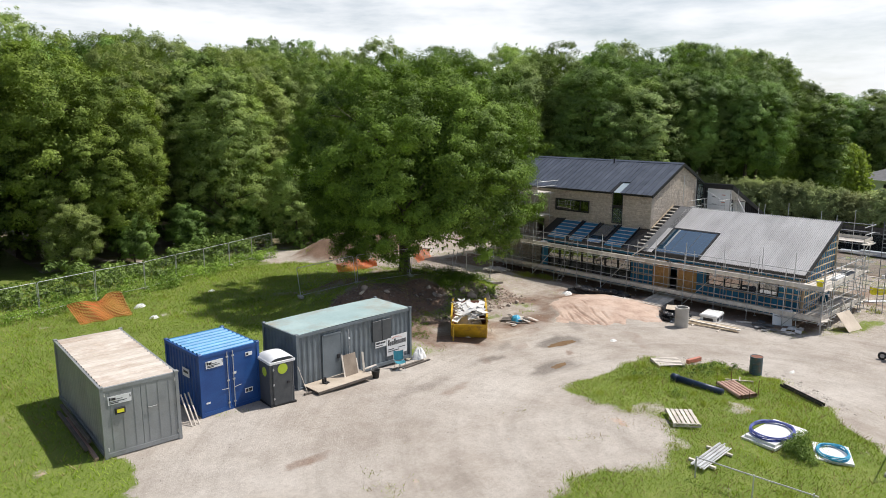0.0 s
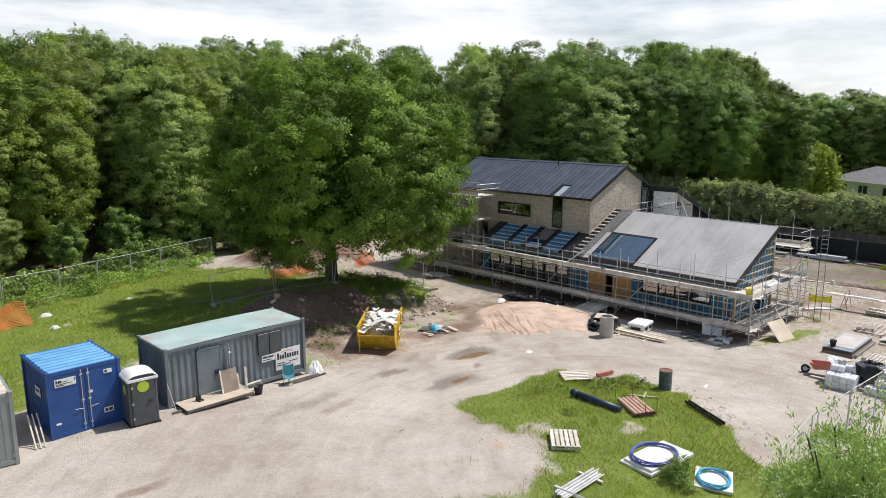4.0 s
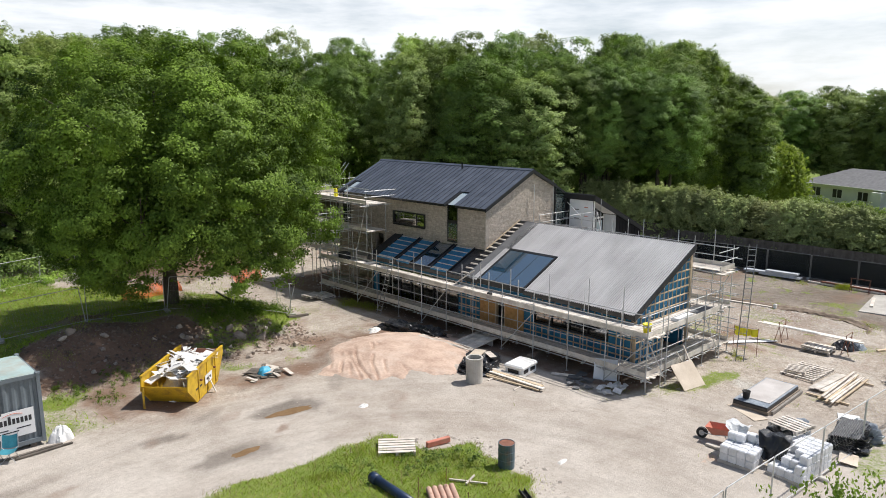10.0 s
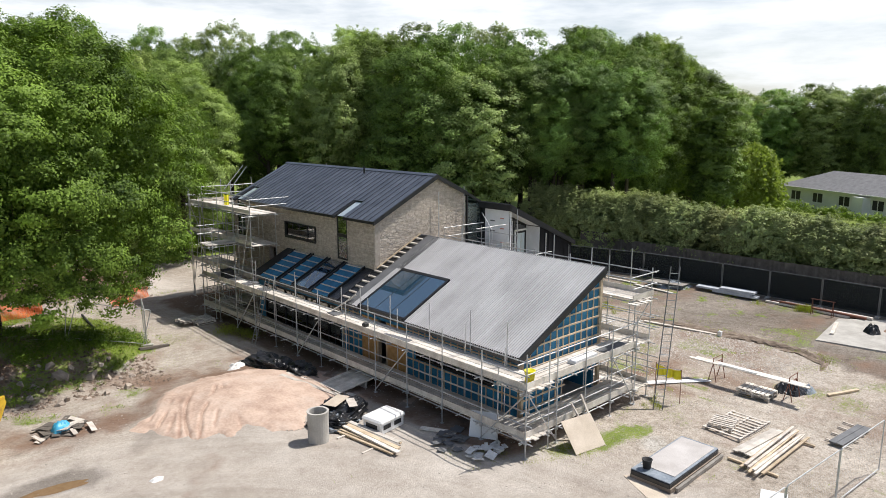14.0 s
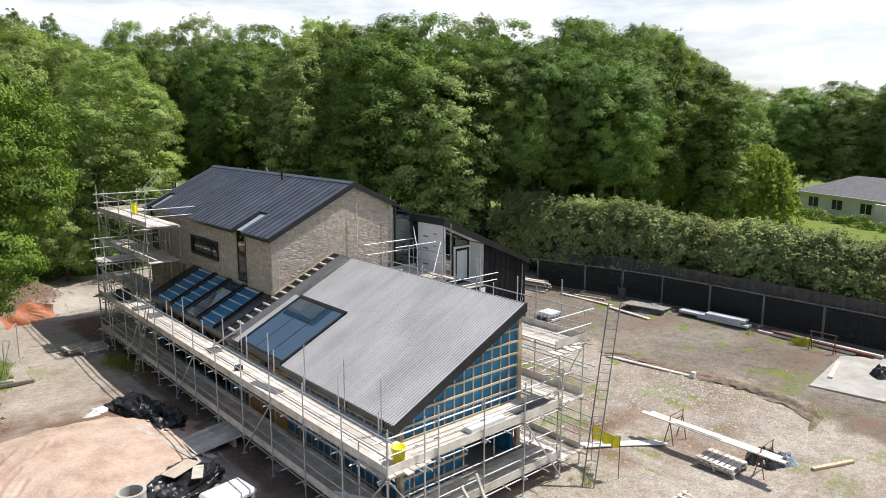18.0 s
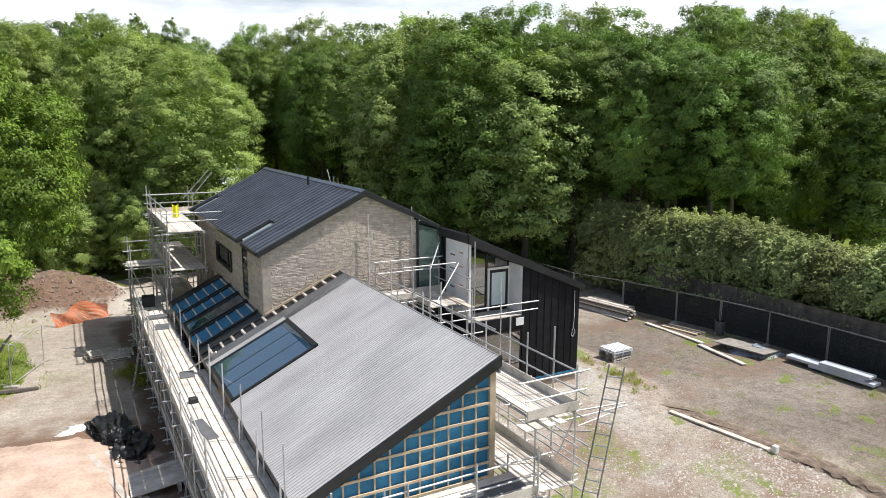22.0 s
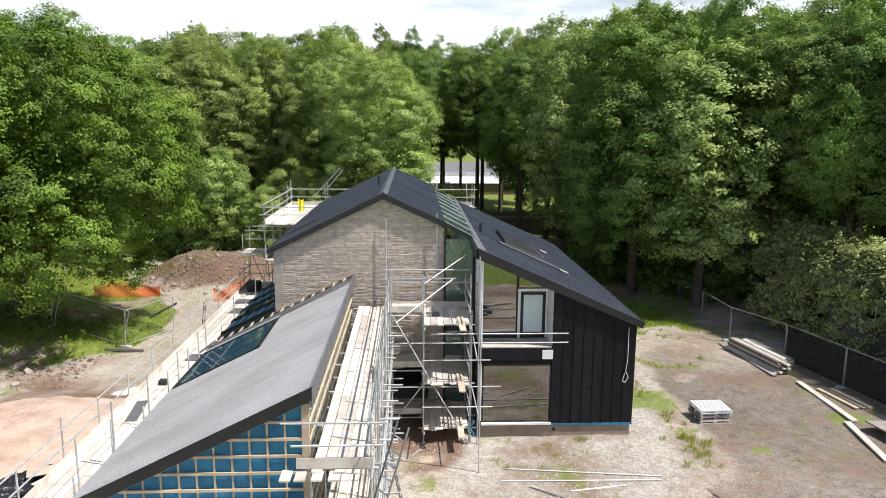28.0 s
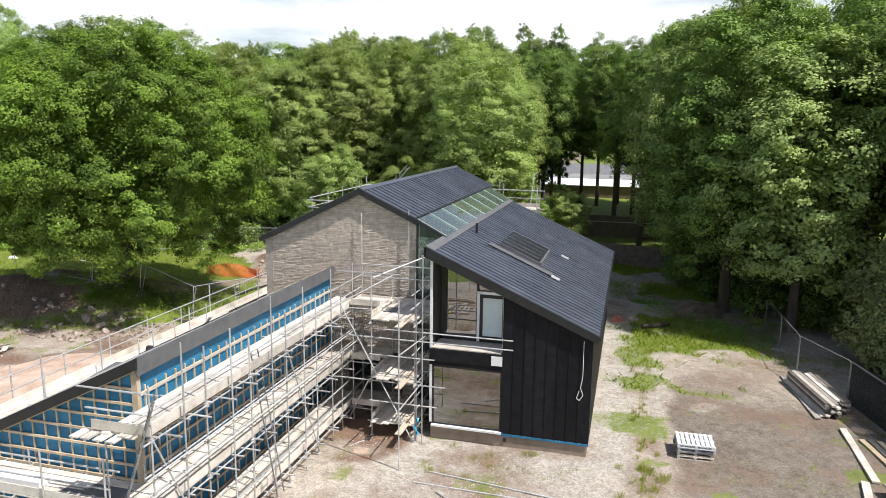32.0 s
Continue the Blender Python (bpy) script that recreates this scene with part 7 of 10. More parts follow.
pole(east_sc, (49.8, 13.8, 4.05), (51.7, 13.8, 4.05), "guard_rail")
pole(east_sc, (49.6, 13.8, 4.55), (51.8, 13.8, 4.55), "guard_rail")
part("toe_board", Build().box(49.9, 51.5, 13.82, 13.86, 3.53, 3.76), M_BOARD, east_sc)
for x in (49.6, 49.9, 50.25, 50.6):
    part("board", Build().box(x, x + 0.225, 13.45, 13.9, 3.43, 3.468), M_BOARD, east_sc)
tower = scaffold("scaffold tower with short boarded platforms in the courtyard", "y", 24.5, 26.9, 52.75, 54.45, [-0.5, 1.25, 3.5], 5.1, 2.4, toe=False, brace=False)
for z in (-0.5, 1.25, 3.5):
    part("toe_board", Build().box(52.72, 52.76, 24.5, 26.9, z + 0.02, z + 0.24), M_BOARD, tower)
    part("loose_board", Build().box(54.0, 54.23, 23.5, 26.4, z + 0.03, z + 0.068), M_PLY, tower)
for a, b in (((51.5, 24.5, 5.2), (53.9, 24.5, 5.2)), ((51.4, 26.9, 5.0), (54.6, 26.9, 5.0)), ((51.4, 26.9, 4.5), (54.6, 26.9, 4.5)), ((51.4, 26.9, 3.38), (54.6, 26.9, 3.38)), ((51.3, 24.5, 1.1), (55.6, 24.5, 1.1)), ((53.0, 24.45, 3.14), (58.05, 24.45, 3.14)),
             ((51.5, 24.5, 2.78), (58.05, 24.5, 2.78)), ((51.8, 22.3, 4.2), (53.75, 24.0, 5.28)), ((54.4, 24.4, -1.1), (51.6, 24.4, 3.9)), ((52.8, 24.3, -1.1), (52.3, 23.4, -1.1)), ((54.5, 24.5, -1.1), (54.5, 24.5, 4.0)),
             ((52.75, 24.5, 5.0), (54.45, 26.9, 5.6)), ((51.4, 25.5, -1.0), (52.7, 24.4, 1.2))):
    pole(tower, a, b, "brace")
part("toe_board", Build().box(51.45, 54.5, 26.8, 26.84, 3.5, 3.74), M_BOARD, tower)
for y in (26.0, 26.25, 26.5):
    part("board", Build().box(51.4, 54.6, y, y + 0.225, 3.46, 3.5), M_BOARD, tower)
part("debris_net", Build().sheet(lambda u, v: (54.55 + 0.1 * math.sin(9 * v) * u, 24.35 + 0.06 * math.sin(7 * u), -0.75 + 0.7 * v - 0.1 * u), 5, 8), M_BLUEPIPE, tower, "knotted turquoise rope and netting")
for z in (3.62, 1.45, -0.45):
    boards(tower, 51.5, 52.72, 25.6, 27.0, z, "x") if z > 3 else boards(tower, 51.5, 52.72, 26.0, 27.0, z, "x")
    part("toe_board", Build().box(51.5, 52.7, 25.55, 25.59, z + 0.04, z + 0.27), M_BOARD, tower)
    pole(tower, (51.35, 25.5, z - 0.08), (52.95, 25.5, z - 0.08), "ledger")
for y, tp in ((15.0, 5.4), (17.1, 5.15), (19.3, 5.5), (21.4, 5.3), (23.6, 5.45), (25.6, 5.3)):
    pole(east_sc, (51.56, y, gz(51.56, y)), (51.56, y, tp), "standard")
for z in (0.2, 0.75, 2.1, 2.6):
    pole(east_sc, (51.6, 13.5, z), (51.6, 27.1, z), "guard_rail")
for i in range(11):
    y = 14.3 + 1.15 * i
    for z in (1.38, 3.38, -0.6):
        pole(east_sc, (50.9, y, z), (51.75 + rs.uniform(0.05, 0.35), y, z), "transom")
for a, b in (((54.6, 22.2, -1.1), (54.6, 22.2, 4.9)), ((54.75, 24.4, -1.1), (54.75, 24.4, 6.0)), ((52.7, 24.4, 0.35), (55.3, 24.4, 0.35)), ((52.7, 24.42, 2.15), (55.2, 24.42, 2.15)), ((54.5, 22.4, 2.9), (54.7, 27.0, 2.7)), ((54.55, 22.2, 1.0), (54.55, 27.0, 1.0))):
    pole(tower, a, b, "brace")
north_sc = scaffold("tall scaffold tower at the far corner of the stone block", "y", 36.6, 45.2, 46.3, 44.6, [1.5, 3.5, 5.4], 6.6, 2.15, inner_top=5.3)
scaffold("high scaffold behind the stone block", "x", 44.6, 56.2, 43.6, 45.0, [5.4], 6.9, 2.3)
for a, b in (((44.4, 36.5, 6.3), (47.2, 36.5, 6.3)), ((44.4, 36.5, 5.9), (47.2, 36.5, 5.9)), ((44.0, 36.5, 5.3), (46.9, 36.6, 5.3)), ((46.4, 43.5, 6.3), (47.9, 43.5, 7.9)), ((46.8, 43.4, 6.3), (48.1, 43.4, 7.8)), ((55.8, 43.5, 5.3), (55.8, 45.1, 7.6))):
    pole(north_sc, a, b, "brace")
scaffold("scaffold beside the front corner of the stone block", "x", 43.0, 46.4, 38.4, 40.0, [-0.4, 1.5, 3.5], 4.8, 1.7, toe=False)
for a, b in (((51.3, 27.25, 1.2), (51.3, 27.25, 7.0)), ((53.3, 27.25, 1.2), (53.3, 27.25, 7.2))):
    pole(east_sc, a, b, "standard")
for y in (15.9, 17.9, 20.4, 23.1, 25.4):
    pole(west_sc, (44.38, y, 1.5), (44.38, y, 2.9 + rs.uniform(0, 0.5)), "standard")


def ladder(p, q, width=0.38, side=(0, 1, 0)):
    t = thing("ladder", p, "aluminium pole ladder leaning on the scaffold", "ladder", "site ladders")
    d = Vector(q) - Vector(p)
    s = Vector(side) * width / 2
    for k in (-1, 1):
        part("stile", Build().tube(s * k, d + s * k, 0.022, 6), M_STEEL_DULL, t)
    n = int(d.length / 0.28)
    for i in range(1, n):
        part("rung", Build().tube(-s + d * (i / n), s + d * (i / n), 0.016, 6), M_STEEL, t)
    return t


boards(west_sc, 44.27, 44.52, 13.9, 27.0, 1.46)
ladder((42.2, 32.3, gz(42.2, 32.3)), (42.85, 31.6, 2.6))
ladder((50.4, 12.7, gz(50.4, 12.7)), (52.15, 13.22, 4.77), side=(0.6, -0.8, 0))
ladder((52.1, 18.6, -0.4), (51.2, 18.9, 3.9))


# ---- site cabins and containers ----
def ribbed(bld, p0, p1, z0, z1, pitch=0.28, deep=0.036, out=(0, -1)):
    """A corrugated wall from p0 to p1."""
    a, b = Vector(p0), Vector(p1)
    n = max(2, round((b - a).length / pitch))
    pts = []
    for i in range(n):
        for f, k in ((0.0, 0), (0.28, 0), (0.5, 1), (0.78, 1)):
            u = (i + f) / n
            q = a.lerp(b, u)
            pts.append((q.x - out[0] * deep * k, q.y - out[1] * deep * k))
    pts.append((b.x, b.y))
    vs = [(x, y, z0) for x, y in pts] + [(x, y, z1) for x, y in pts]
    m = len(pts)
    return bld.add(vs, [(i, i + 1, m + i + 1, m + i) for i in range(m - 1)])


def container(name, m, sx, sy, sz, mat_wall, mat_roof, mat_frame, label, roof_ribs=True, ribs_front=False):
    t = thing(name, m, label, "container")
    part("floor", Build().box(0.05, sx - 0.05, 0.05, sy - 0.05, 0.1, 0.2), mat_frame, t)
    for nm, p0, p1, out in (("side_wall", (0, sy), (0, 0), (-1, 0)), ("side_wall", (sx, 0), (sx, sy), (1, 0)), ("back_wall", (sx, sy), (0, sy), (0, 1))):
        part(nm, ribbed(Build(), p0, p1, 0.16, sz - 0.1, out=out), mat_wall, t)
    if ribs_front:
        part("front_wall", ribbed(Build(), (0, 0), (sx, 0), 0.16, sz - 0.1), mat_wall, t)
    fr = []
    for x in (0, sx):
        for y in (0, sy):
            part("corner_post", Build().box(x - 0.06, x + 0.06, y - 0.06, y + 0.06, 0, sz), mat_frame, t)
            part("corner_casting", Build().box(x - 0.08, x + 0.08, y - 0.08, y + 0.08, sz - 0.02, sz + 0.06, bevel=0.015), mat_frame, t)
    for z0, z1 in ((0.04, 0.2), (sz - 0.12, sz)):
        for y in (0, sy):
            part("rail", Build().box(0.06, sx - 0.06, y - 0.05, y + 0.05, z0, z1), mat_frame, t)
        for x in (0, sx):
            part("rail", Build().box(x - 0.05, x + 0.05, 0.06, sy - 0.06, z0, z1), mat_frame, t)
    if roof_ribs:
        r = Build()
        n = round(sy / 0.36)
        prof = []
        for i in range(n):
            for f, z in ((0.0, 0.0), (0.3, 0.0), (0.5, 0.06), (0.8, 0.06)):
                prof.append((0.05 + (sy - 0.1) * (i + f) / n, sz - 0.02 + z))
        prof.append((sy - 0.05, sz - 0.02))
        vs = [(0.05, y, z) for y, z in prof] + [(sx - 0.05, y, z) for y, z in prof]
        k = len(prof)
        r.add(vs, [(i, i + k, i + k + 1, i + 1) for i in range(k - 1)])
        part("roof", r, mat_roof, t)
    else:
        part("roof", Build().sheet(lambda u, v: (sx * u, sy * v, sz + 0.01 + 0.03 * math.sin(math.pi * u) - 0.015 * math.sin(7 * u) * math.sin(math.pi * v)), 16, 6), mat_roof, t)
    return t


M_C_GREY = surface("grey_container_paint", (0.21, 0.225, 0.23), (0.30, 0.315, 0.32), 0.55, 1.2, 25, 0.1, dirt=((0.17, 0.14, 0.11), 0.35))
M_C_ROOF = surface("faded_cream_container_roof", (0.44, 0.36, 0.29), (0.72, 0.66, 0.59), 0.7, 0.9, 12, 0.1, dirt=((0.34, 0.22, 0.15), 0.75), stretch=(0.25, 2.2, 1))
M_C_BLUE = surface("blue_container_paint", (0.010, 0.052, 0.21), (0.018, 0.085, 0.29), 0.42, 1.5, 25, 0.08)
# roof given a lighter blue than the container's walls
M_C_BLUEROOF = surface("lighter_blue_roof", (0.035, 0.20, 0.42), (0.09, 0.34, 0.60), 0.5, 1.5, 20, 0.08)
M_OFFICE = surface("slate_grey_cabin_paint", (0.115, 0.14, 0.16), (0.18, 0.21, 0.235), 0.5, 1.2, 25, 0.1, dirt=((0.09, 0.09, 0.085), 0.4))
M_OFFICE_ROOF = surface("pale_green_blue_cabin_roof", (0.30, 0.42, 0.42), (0.42, 0.53, 0.52), 0.6, 0.7, 12, 0.1, dirt=((0.34, 0.24, 0.16), 0.75))
M_LOO = surface("charcoal_grey_plastic", (0.055, 0.062, 0.07), (0.085, 0.092, 0.10), 0.45, 3, 30, 0.05)
M_LIME = surface("lime_green_sticker", (0.40, 0.52, 0.03), (0.47, 0.60, 0.05), 0.5, 4, 20, 0.0)
M_SIGN = surface("white_sign_board", (0.70, 0.71, 0.72), (0.80, 0.80, 0.81), 0.5, 2, 20, 0.0)
M_INK = surface("dark_sign_ink", (0.02, 0.02, 0.025), (0.04, 0.04, 0.045), 0.6, 4, 20, 0.0)


def sign(parent, x0, x1, z0, z1, bars, y=-0.02, label="white sign with rows of dark print"):
    s = part("sign", Build().box(x0, x1, y - 0.012, y, z0, z1), M_SIGN, parent, label)
    for a, b, c, d in bars:
        part("print_bar", Build().box(x0 + (x1 - x0) * a, x0 + (x1 - x0) * b, y - 0.017, y - 0.012, z0 + (z1 - z0) * c, z0 + (z1 - z0) * d), M_INK, s)
    return s


HIRE = [(0.05, 0.12, 0.48, 0.9), (0.15, 0.33, 0.5, 0.8), (0.36, 0.62, 0.55, 0.62), (0.05, 0.8, 0.30, 0.38), (0.05, 0.45, 0.12, 0.22), (0.93, 0.97, 0.5, 0.85)]
gm = Matrix.Translation((6.72, 24.42, -0.27)) @ Matrix.Rotation(radians(-2.8), 4, "Z")
grey = container("container", gm, 2.55, 6.85, 2.6, M_C_GREY, M_C_ROOF, M_C_GREY, "long grey steel container with a faded cream ribbed roof")
for a, b in ((0.06, 1.27), (1.28, 2.49)):
    d = part("door", Build().box(a, b, -0.03, 0.02, 0.2, 2.48, bevel=0.008), M_C_GREY, grey)
    for k in range(3):
        x = a + 0.2 + k * 0.38
        part("rib", Build().box(x, x + 0.035, -0.042, -0.03, 0.3, 2.4), M_C_GREY, d)
    for z in (0.35, 2.35):
        part("hinge", Build().tube((a + 0.02 if a < 1 else b - 0.02, -0.04, z - 0.06), (a + 0.02 if a < 1 else b - 0.02, -0.04, z + 0.06), 0.02, 6), M_STEEL, d)
part("lock_box", Build().box(0.38, 0.72, -0.11, -0.03, 1.58, 1.8, bevel=0.01), M_RUBBER, grey, "black lock box with a yellow plate")
part("lock_plate", Build().box(0.43, 0.67, -0.118, -0.11, 1.63, 1.75), M_YELLOW_PL, grey)
part("handle", Build().path([(1.5, -0.03, 1.55), (1.5, -0.09, 1.55), (1.78, -0.09, 1.55), (1.78, -0.03, 1.55)], 0.014, 6), M_STEEL, grey)
sign(grey, 0.18, 0.95, 1.95, 2.25, HIRE, -0.045)

bm2 = Matrix.Translation((10.66, 25.45, -0.3)) @ Matrix.Rotation(radians(2.2), 4, "Z")
blue = container("container", bm2, 2.52, 2.98, 2.58, M_C_BLUE, M_C_BLUEROOF, M_C_BLUE, "short bright blue steel container with a ribbed roof")
for a, b in ((0.06, 1.25), (1.26, 2.46)):
    d = part("door", Build().box(a, b, -0.03, 0.02, 0.2, 2.46, bevel=0.008), M_C_BLUE, blue)
    bar = b - 0.12 if a < 1 else a + 0.12
    part("lock_rod", Build().tube((bar, -0.055, 0.12), (bar, -0.055, 2.5), 0.018, 6), M_STEEL, d, "galvanised locking bar")
    part("lock_handle", Build().path([(bar, -0.06, 0.95), (bar + (0.3 if a > 1 else -0.3), -0.08, 1.0)], 0.014, 6), M_STEEL, d)
    for z in (0.35, 1.3, 2.3):
        part("clamp", Build().box(bar - 0.05, bar + 0.05, -0.07, -0.03, z - 0.03, z + 0.03), M_STEEL, d)
sign(blue, 0.22, 0.95, 2.0, 2.3, HIRE, -0.045)
sign(blue, 1.85, 2.2, 0.55, 0.75, [(0.1, 0.4, 0.2, 0.8), (0.5, 0.9, 0.2, 0.8)], -0.045)
sign(blue, 1.95, 2.25, 2.12, 2.28, [(0.1, 0.4, 0.2, 0.8)], -0.045)
sign(blue, 1.35, 1.5, 1.5, 1.6, [], -0.045)
sign(blue, 0.15, 0.32, 0.55, 0.62, [], -0.045)
sd = part("sign", Build().box(-0.05, -0.035, 0.9, 1.5, 1.45, 1.8), M_SIGN, blue)
part("print_bar", Build().box(-0.055, -0.05, 1.0, 1.4, 1.6, 1.7), M_INK, sd)

om = Matrix.Translation((14.98, 25.42, -0.42)) @ Matrix.Rotation(radians(1.6), 4, "Z")
office = container("site_office", om, 6.55, 2.7, 2.6, M_OFFICE, M_OFFICE_ROOF, M_OFFICE, "slate grey steel site cabin with a pale rust-stained roof", False, True)
d = part("door", Build().box(1.35, 2.3, -0.05, 0.03, 0.22, 2.25, bevel=0.012), M_OFFICE, office, "flush grey steel door")
part("lock", Build().box(2.05, 2.22, -0.09, -0.05, 1.1, 1.3, bevel=0.01), M_INK, d)
part("door_frame", Build().box(1.28, 1.35, -0.06, 0.02, 0.2, 2.32).box(2.3, 2.37, -0.06, 0.02, 0.2, 2.32).box(1.28, 2.37, -0.06, 0.02, 2.25, 2.32), M_OFFICE, office)
for a, b in ((4.15, 4.7), (4.74, 5.3)):
    part("shutter", Build().box(a, b, -0.06, 0.02, 1.35, 2.35, bevel=0.012), M_LOO, office, "closed dark window shutter")
sign(office, 4.3, 4.98, 1.02, 1.32, [(0.06, 0.4, 0.55, 0.85), (0.45, 0.9, 0.55, 0.8), (0.06, 0.7, 0.2, 0.32)], -0.045)
big = sign(office, 5.0, 6.3, 0.45, 1.42, [(0.05, 0.35, 0.30, 0.34), (0.05, 0.6, 0.2, 0.24), (0.55, 0.9, 0.30, 0.34)], -0.045, "large white company board with dark lettering shapes")
for i in range(9):
    a = 5.08 + i * 0.13
    part("letter_bar", Build().box(a, a + 0.09, -0.064, -0.058, 0.95, 1.15 + (0.1 if i in (0, 3) else 0)), M_INK, big)
part("swoosh", Build().path([(5.3 + 0.08 * k, -0.062, 1.27 + 0.07 * math.sin(math.pi * k / 8)) for k in range(9)], 0.012, 5), M_RED, big)
part("lamp", Build().tube((2.75, -0.04, 1.9), (2.75, -0.1, 1.9), 0.05, 8), M_SIGN, office, "small white bulkhead lamp")
part("conduit", Build().tube((2.75, -0.05, 1.1), (2.75, -0.05, 2.3), 0.012, 6), M_SIGN, office)
for x in (0.3, 3.2, 6.2):
    part("skid", Build().box(x - 0.1, x + 0.1, 0.0, 2.6, -0.12, 0.06), M_FENCE_WOOD, office)

lm = Matrix.Translation((13.12, 24.42, -0.3)) @ Matrix.Rotation(radians(-4), 4, "Z")
loo = thing("portable_toilet", lm, "dark grey plastic portable toilet with a white domed roof", "portable toilet")
part("body", Build().box(0, 1.08, 0.04, 1.15, 0.08, 2.0, bevel=0.05), M_LOO, loo)
part("base", Build().box(-0.03, 1.11, -0.02, 1.18, 0, 0.1), M_RUBBER, loo)
part("roof", Build().sheet(lambda u, v: (-0.04 + 1.16 * u, -0.03 + 1.22 * v, 1.93 + 0.24 * (1 - (2 * u - 1) ** 4) * (1 - 0.25 * (2 * v - 1) ** 4)), 12, 8), M_SIGN, loo, "white translucent domed roof", True)
part("roof_skirt", Build().box(-0.04, 1.12, -0.03, 1.19, 1.86, 1.98, bevel=0.03), M_SIGN, loo)
d = part("door", Build().box(0.1, 0.98, -0.01, 0.05, 0.12, 2.08, bevel=0.04), M_LOO, loo)
part("sticker", Build().tube((0.54, -0.02, 1.62), (0.54, -0.012, 1.62), 0.22, 24), M_LIME, d, "round lime green sticker")
part("latch", Build().box(0.72, 0.84, -0.05, -0.01, 0.95, 1.05), M_INK, d)
for z in (0.35, 0.95, 1.6):
    part("hinge", Build().box(0.1, 0.16, -0.03, -0.01, z, z + 0.08), M_STEEL, d)
part("sticker", Build().tube((-0.005, 0.55, 1.45), (-0.012, 0.55, 1.45), 0.2, 20), M_LIME, loo)


# ---- things about the yard ----
def turned(x, y, deg=0.0, dz=0.0, tilt=0.0, axis="X"):
    return Matrix.Translation((x, y, gz(x, y) + dz)) @ Matrix.Rotation(radians(deg), 4, "Z") @ Matrix.Rotation(radians(tilt), 4, axis)


def pallet(m, label, sx=1.2, sy=1.0, slats=7, material=None, group="pallets", gap=0.04):
    t = thing("pallet", m, label, "pallet", group)
    material = material or M_PALE
    for y in (0, sy / 2 - 0.05, sy - 0.1):
        part("bottom_board", Build().box(0, sx, y, y + 0.1, 0, 0.022), material, t)
        for x in (0, sx / 2 - 0.05, sx - 0.1):
            part("block", Build().box(x, x + 0.1, y, y + 0.1, 0.022, 0.1), material, t)
        part("bearer", Build().box(0, sx, y, y + 0.1, 0.1, 0.122), material, t)
    w = sx / slats
    for i in range(slats):
        part("slat", Build().box(i * w + 0.01, (i + 1) * w - gap, 0, sy, 0.122, 0.144), material, t)
    return t


def plank(a, b, label, w=0.225, h=0.04, material=None, category="plank", name="plank", group="", lift=0.0):
    a, b = Vector(a), Vector(b)
    if len(a) == 2:
        a, b = Vector((a.x, a.y, gz(a.x, a.y) + lift)), Vector((b.x, b.y, gz(b.x, b.y) + lift))
    q = (b - a).to_track_quat("X", "Z").to_matrix().to_4x4()
    return solo(name, Build().box(0, (b - a).length, -w / 2, w / 2, 0, h, bevel=0.004), material or M_PALE, label, category, Matrix.Translation(a) @ q, group)


def sheet_board(m, sx, sy, material, label, name="board", h=0.018, category="board"):
    return solo(name, Build().box(0, sx, 0, sy, 0, h), material, label, category, m)


def heap(name, x, y, ax, ay, h, material, label, category, seed, turn=0.0, lump=0.3, dz=-0.03, rings=9, seg=26, kind="", parent=None, folds=0):
    rng = np.random.RandomState(seed)
    ph = rng.uniform(0, 6.3, 6)

    def fn(u, v):
        a, r = 2 * math.pi * u, v
        edge = 1 + 0.16 * math.sin(2 * a + ph[0]) + 0.1 * math.sin(5 * a + ph[1])
        z = h * (1 - r ** 2.2) * (1 + lump * (math.sin(3 * a + ph[2] + 4 * r) * r + 0.6 * math.sin(7 * a + ph[3]) * r + 0.5 * math.sin(9 * r + ph[4]) * r))
        if folds:
            z += h * 0.22 * (abs(math.sin(folds * a + ph[5] + 5 * r)) - 0.5) * r * (1 - r) * 4
        return (ax * r * edge * math.cos(a), ay * r * edge * math.sin(a), max(0.0, z))
    b = Build().sheet(fn, seg, rings)
    m = Matrix.Translation((x, y, gz(x, y) + dz)) @ Matrix.Rotation(turn, 4, "Z")
    if parent is not None:
        return part(name, b, material, parent, label, True)
    return solo(name, b, material, label, category, m, kind=kind, smooth=folds == 0)


def creased(x, y, z, size, seed):
    """A push out of plane for crumpled plastic, with sharp creases."""
    a = np.array([x + 3.1 * z]), np.array([y - 2.3 * z])
    return float((0.5 - np.abs(value_noise(a[0], a[1], size, seed)) * 1.6 + 0.4 * value_noise(a[0], a[1], size * 0.45, seed + 1))[0])


def wrapped_stack(name, x, y, deg, lx, ly, h, material, label, seed, rough=0.12, skirt=0.25, dz=-0.03, bulge=4.0):
    """A squared heap under crumpled plastic that spreads out at its foot."""
    def fn(u, v):
        a = 2 * math.pi * u
        ca, sa = math.cos(a), math.sin(a)
        q = (abs(ca) ** bulge + abs(sa) ** bulge) ** (-1 / bulge)
        if v < 0.5:
            r, z = 2 * v * 0.92, h
        else:
            w = 2 * v - 1
            r, z = 0.92 + skirt * w ** 2 + 0.08 * w, h * (1 - w) ** 0.8
        px, py = lx / 2 * r * q * ca, ly / 2 * r * q * sa
        k = creased(px, py, z, 0.38, seed)
        f = 1 + rough * k * (0.4 + r)
        return (px * f, py * f, max(0.0, z + rough * 1.1 * k * (1 if v < 0.95 else 0.3)))
    return solo(name, Build().sheet(fn, 60, 26), material, label, "tarpaulin", turned(x, y, deg, dz))


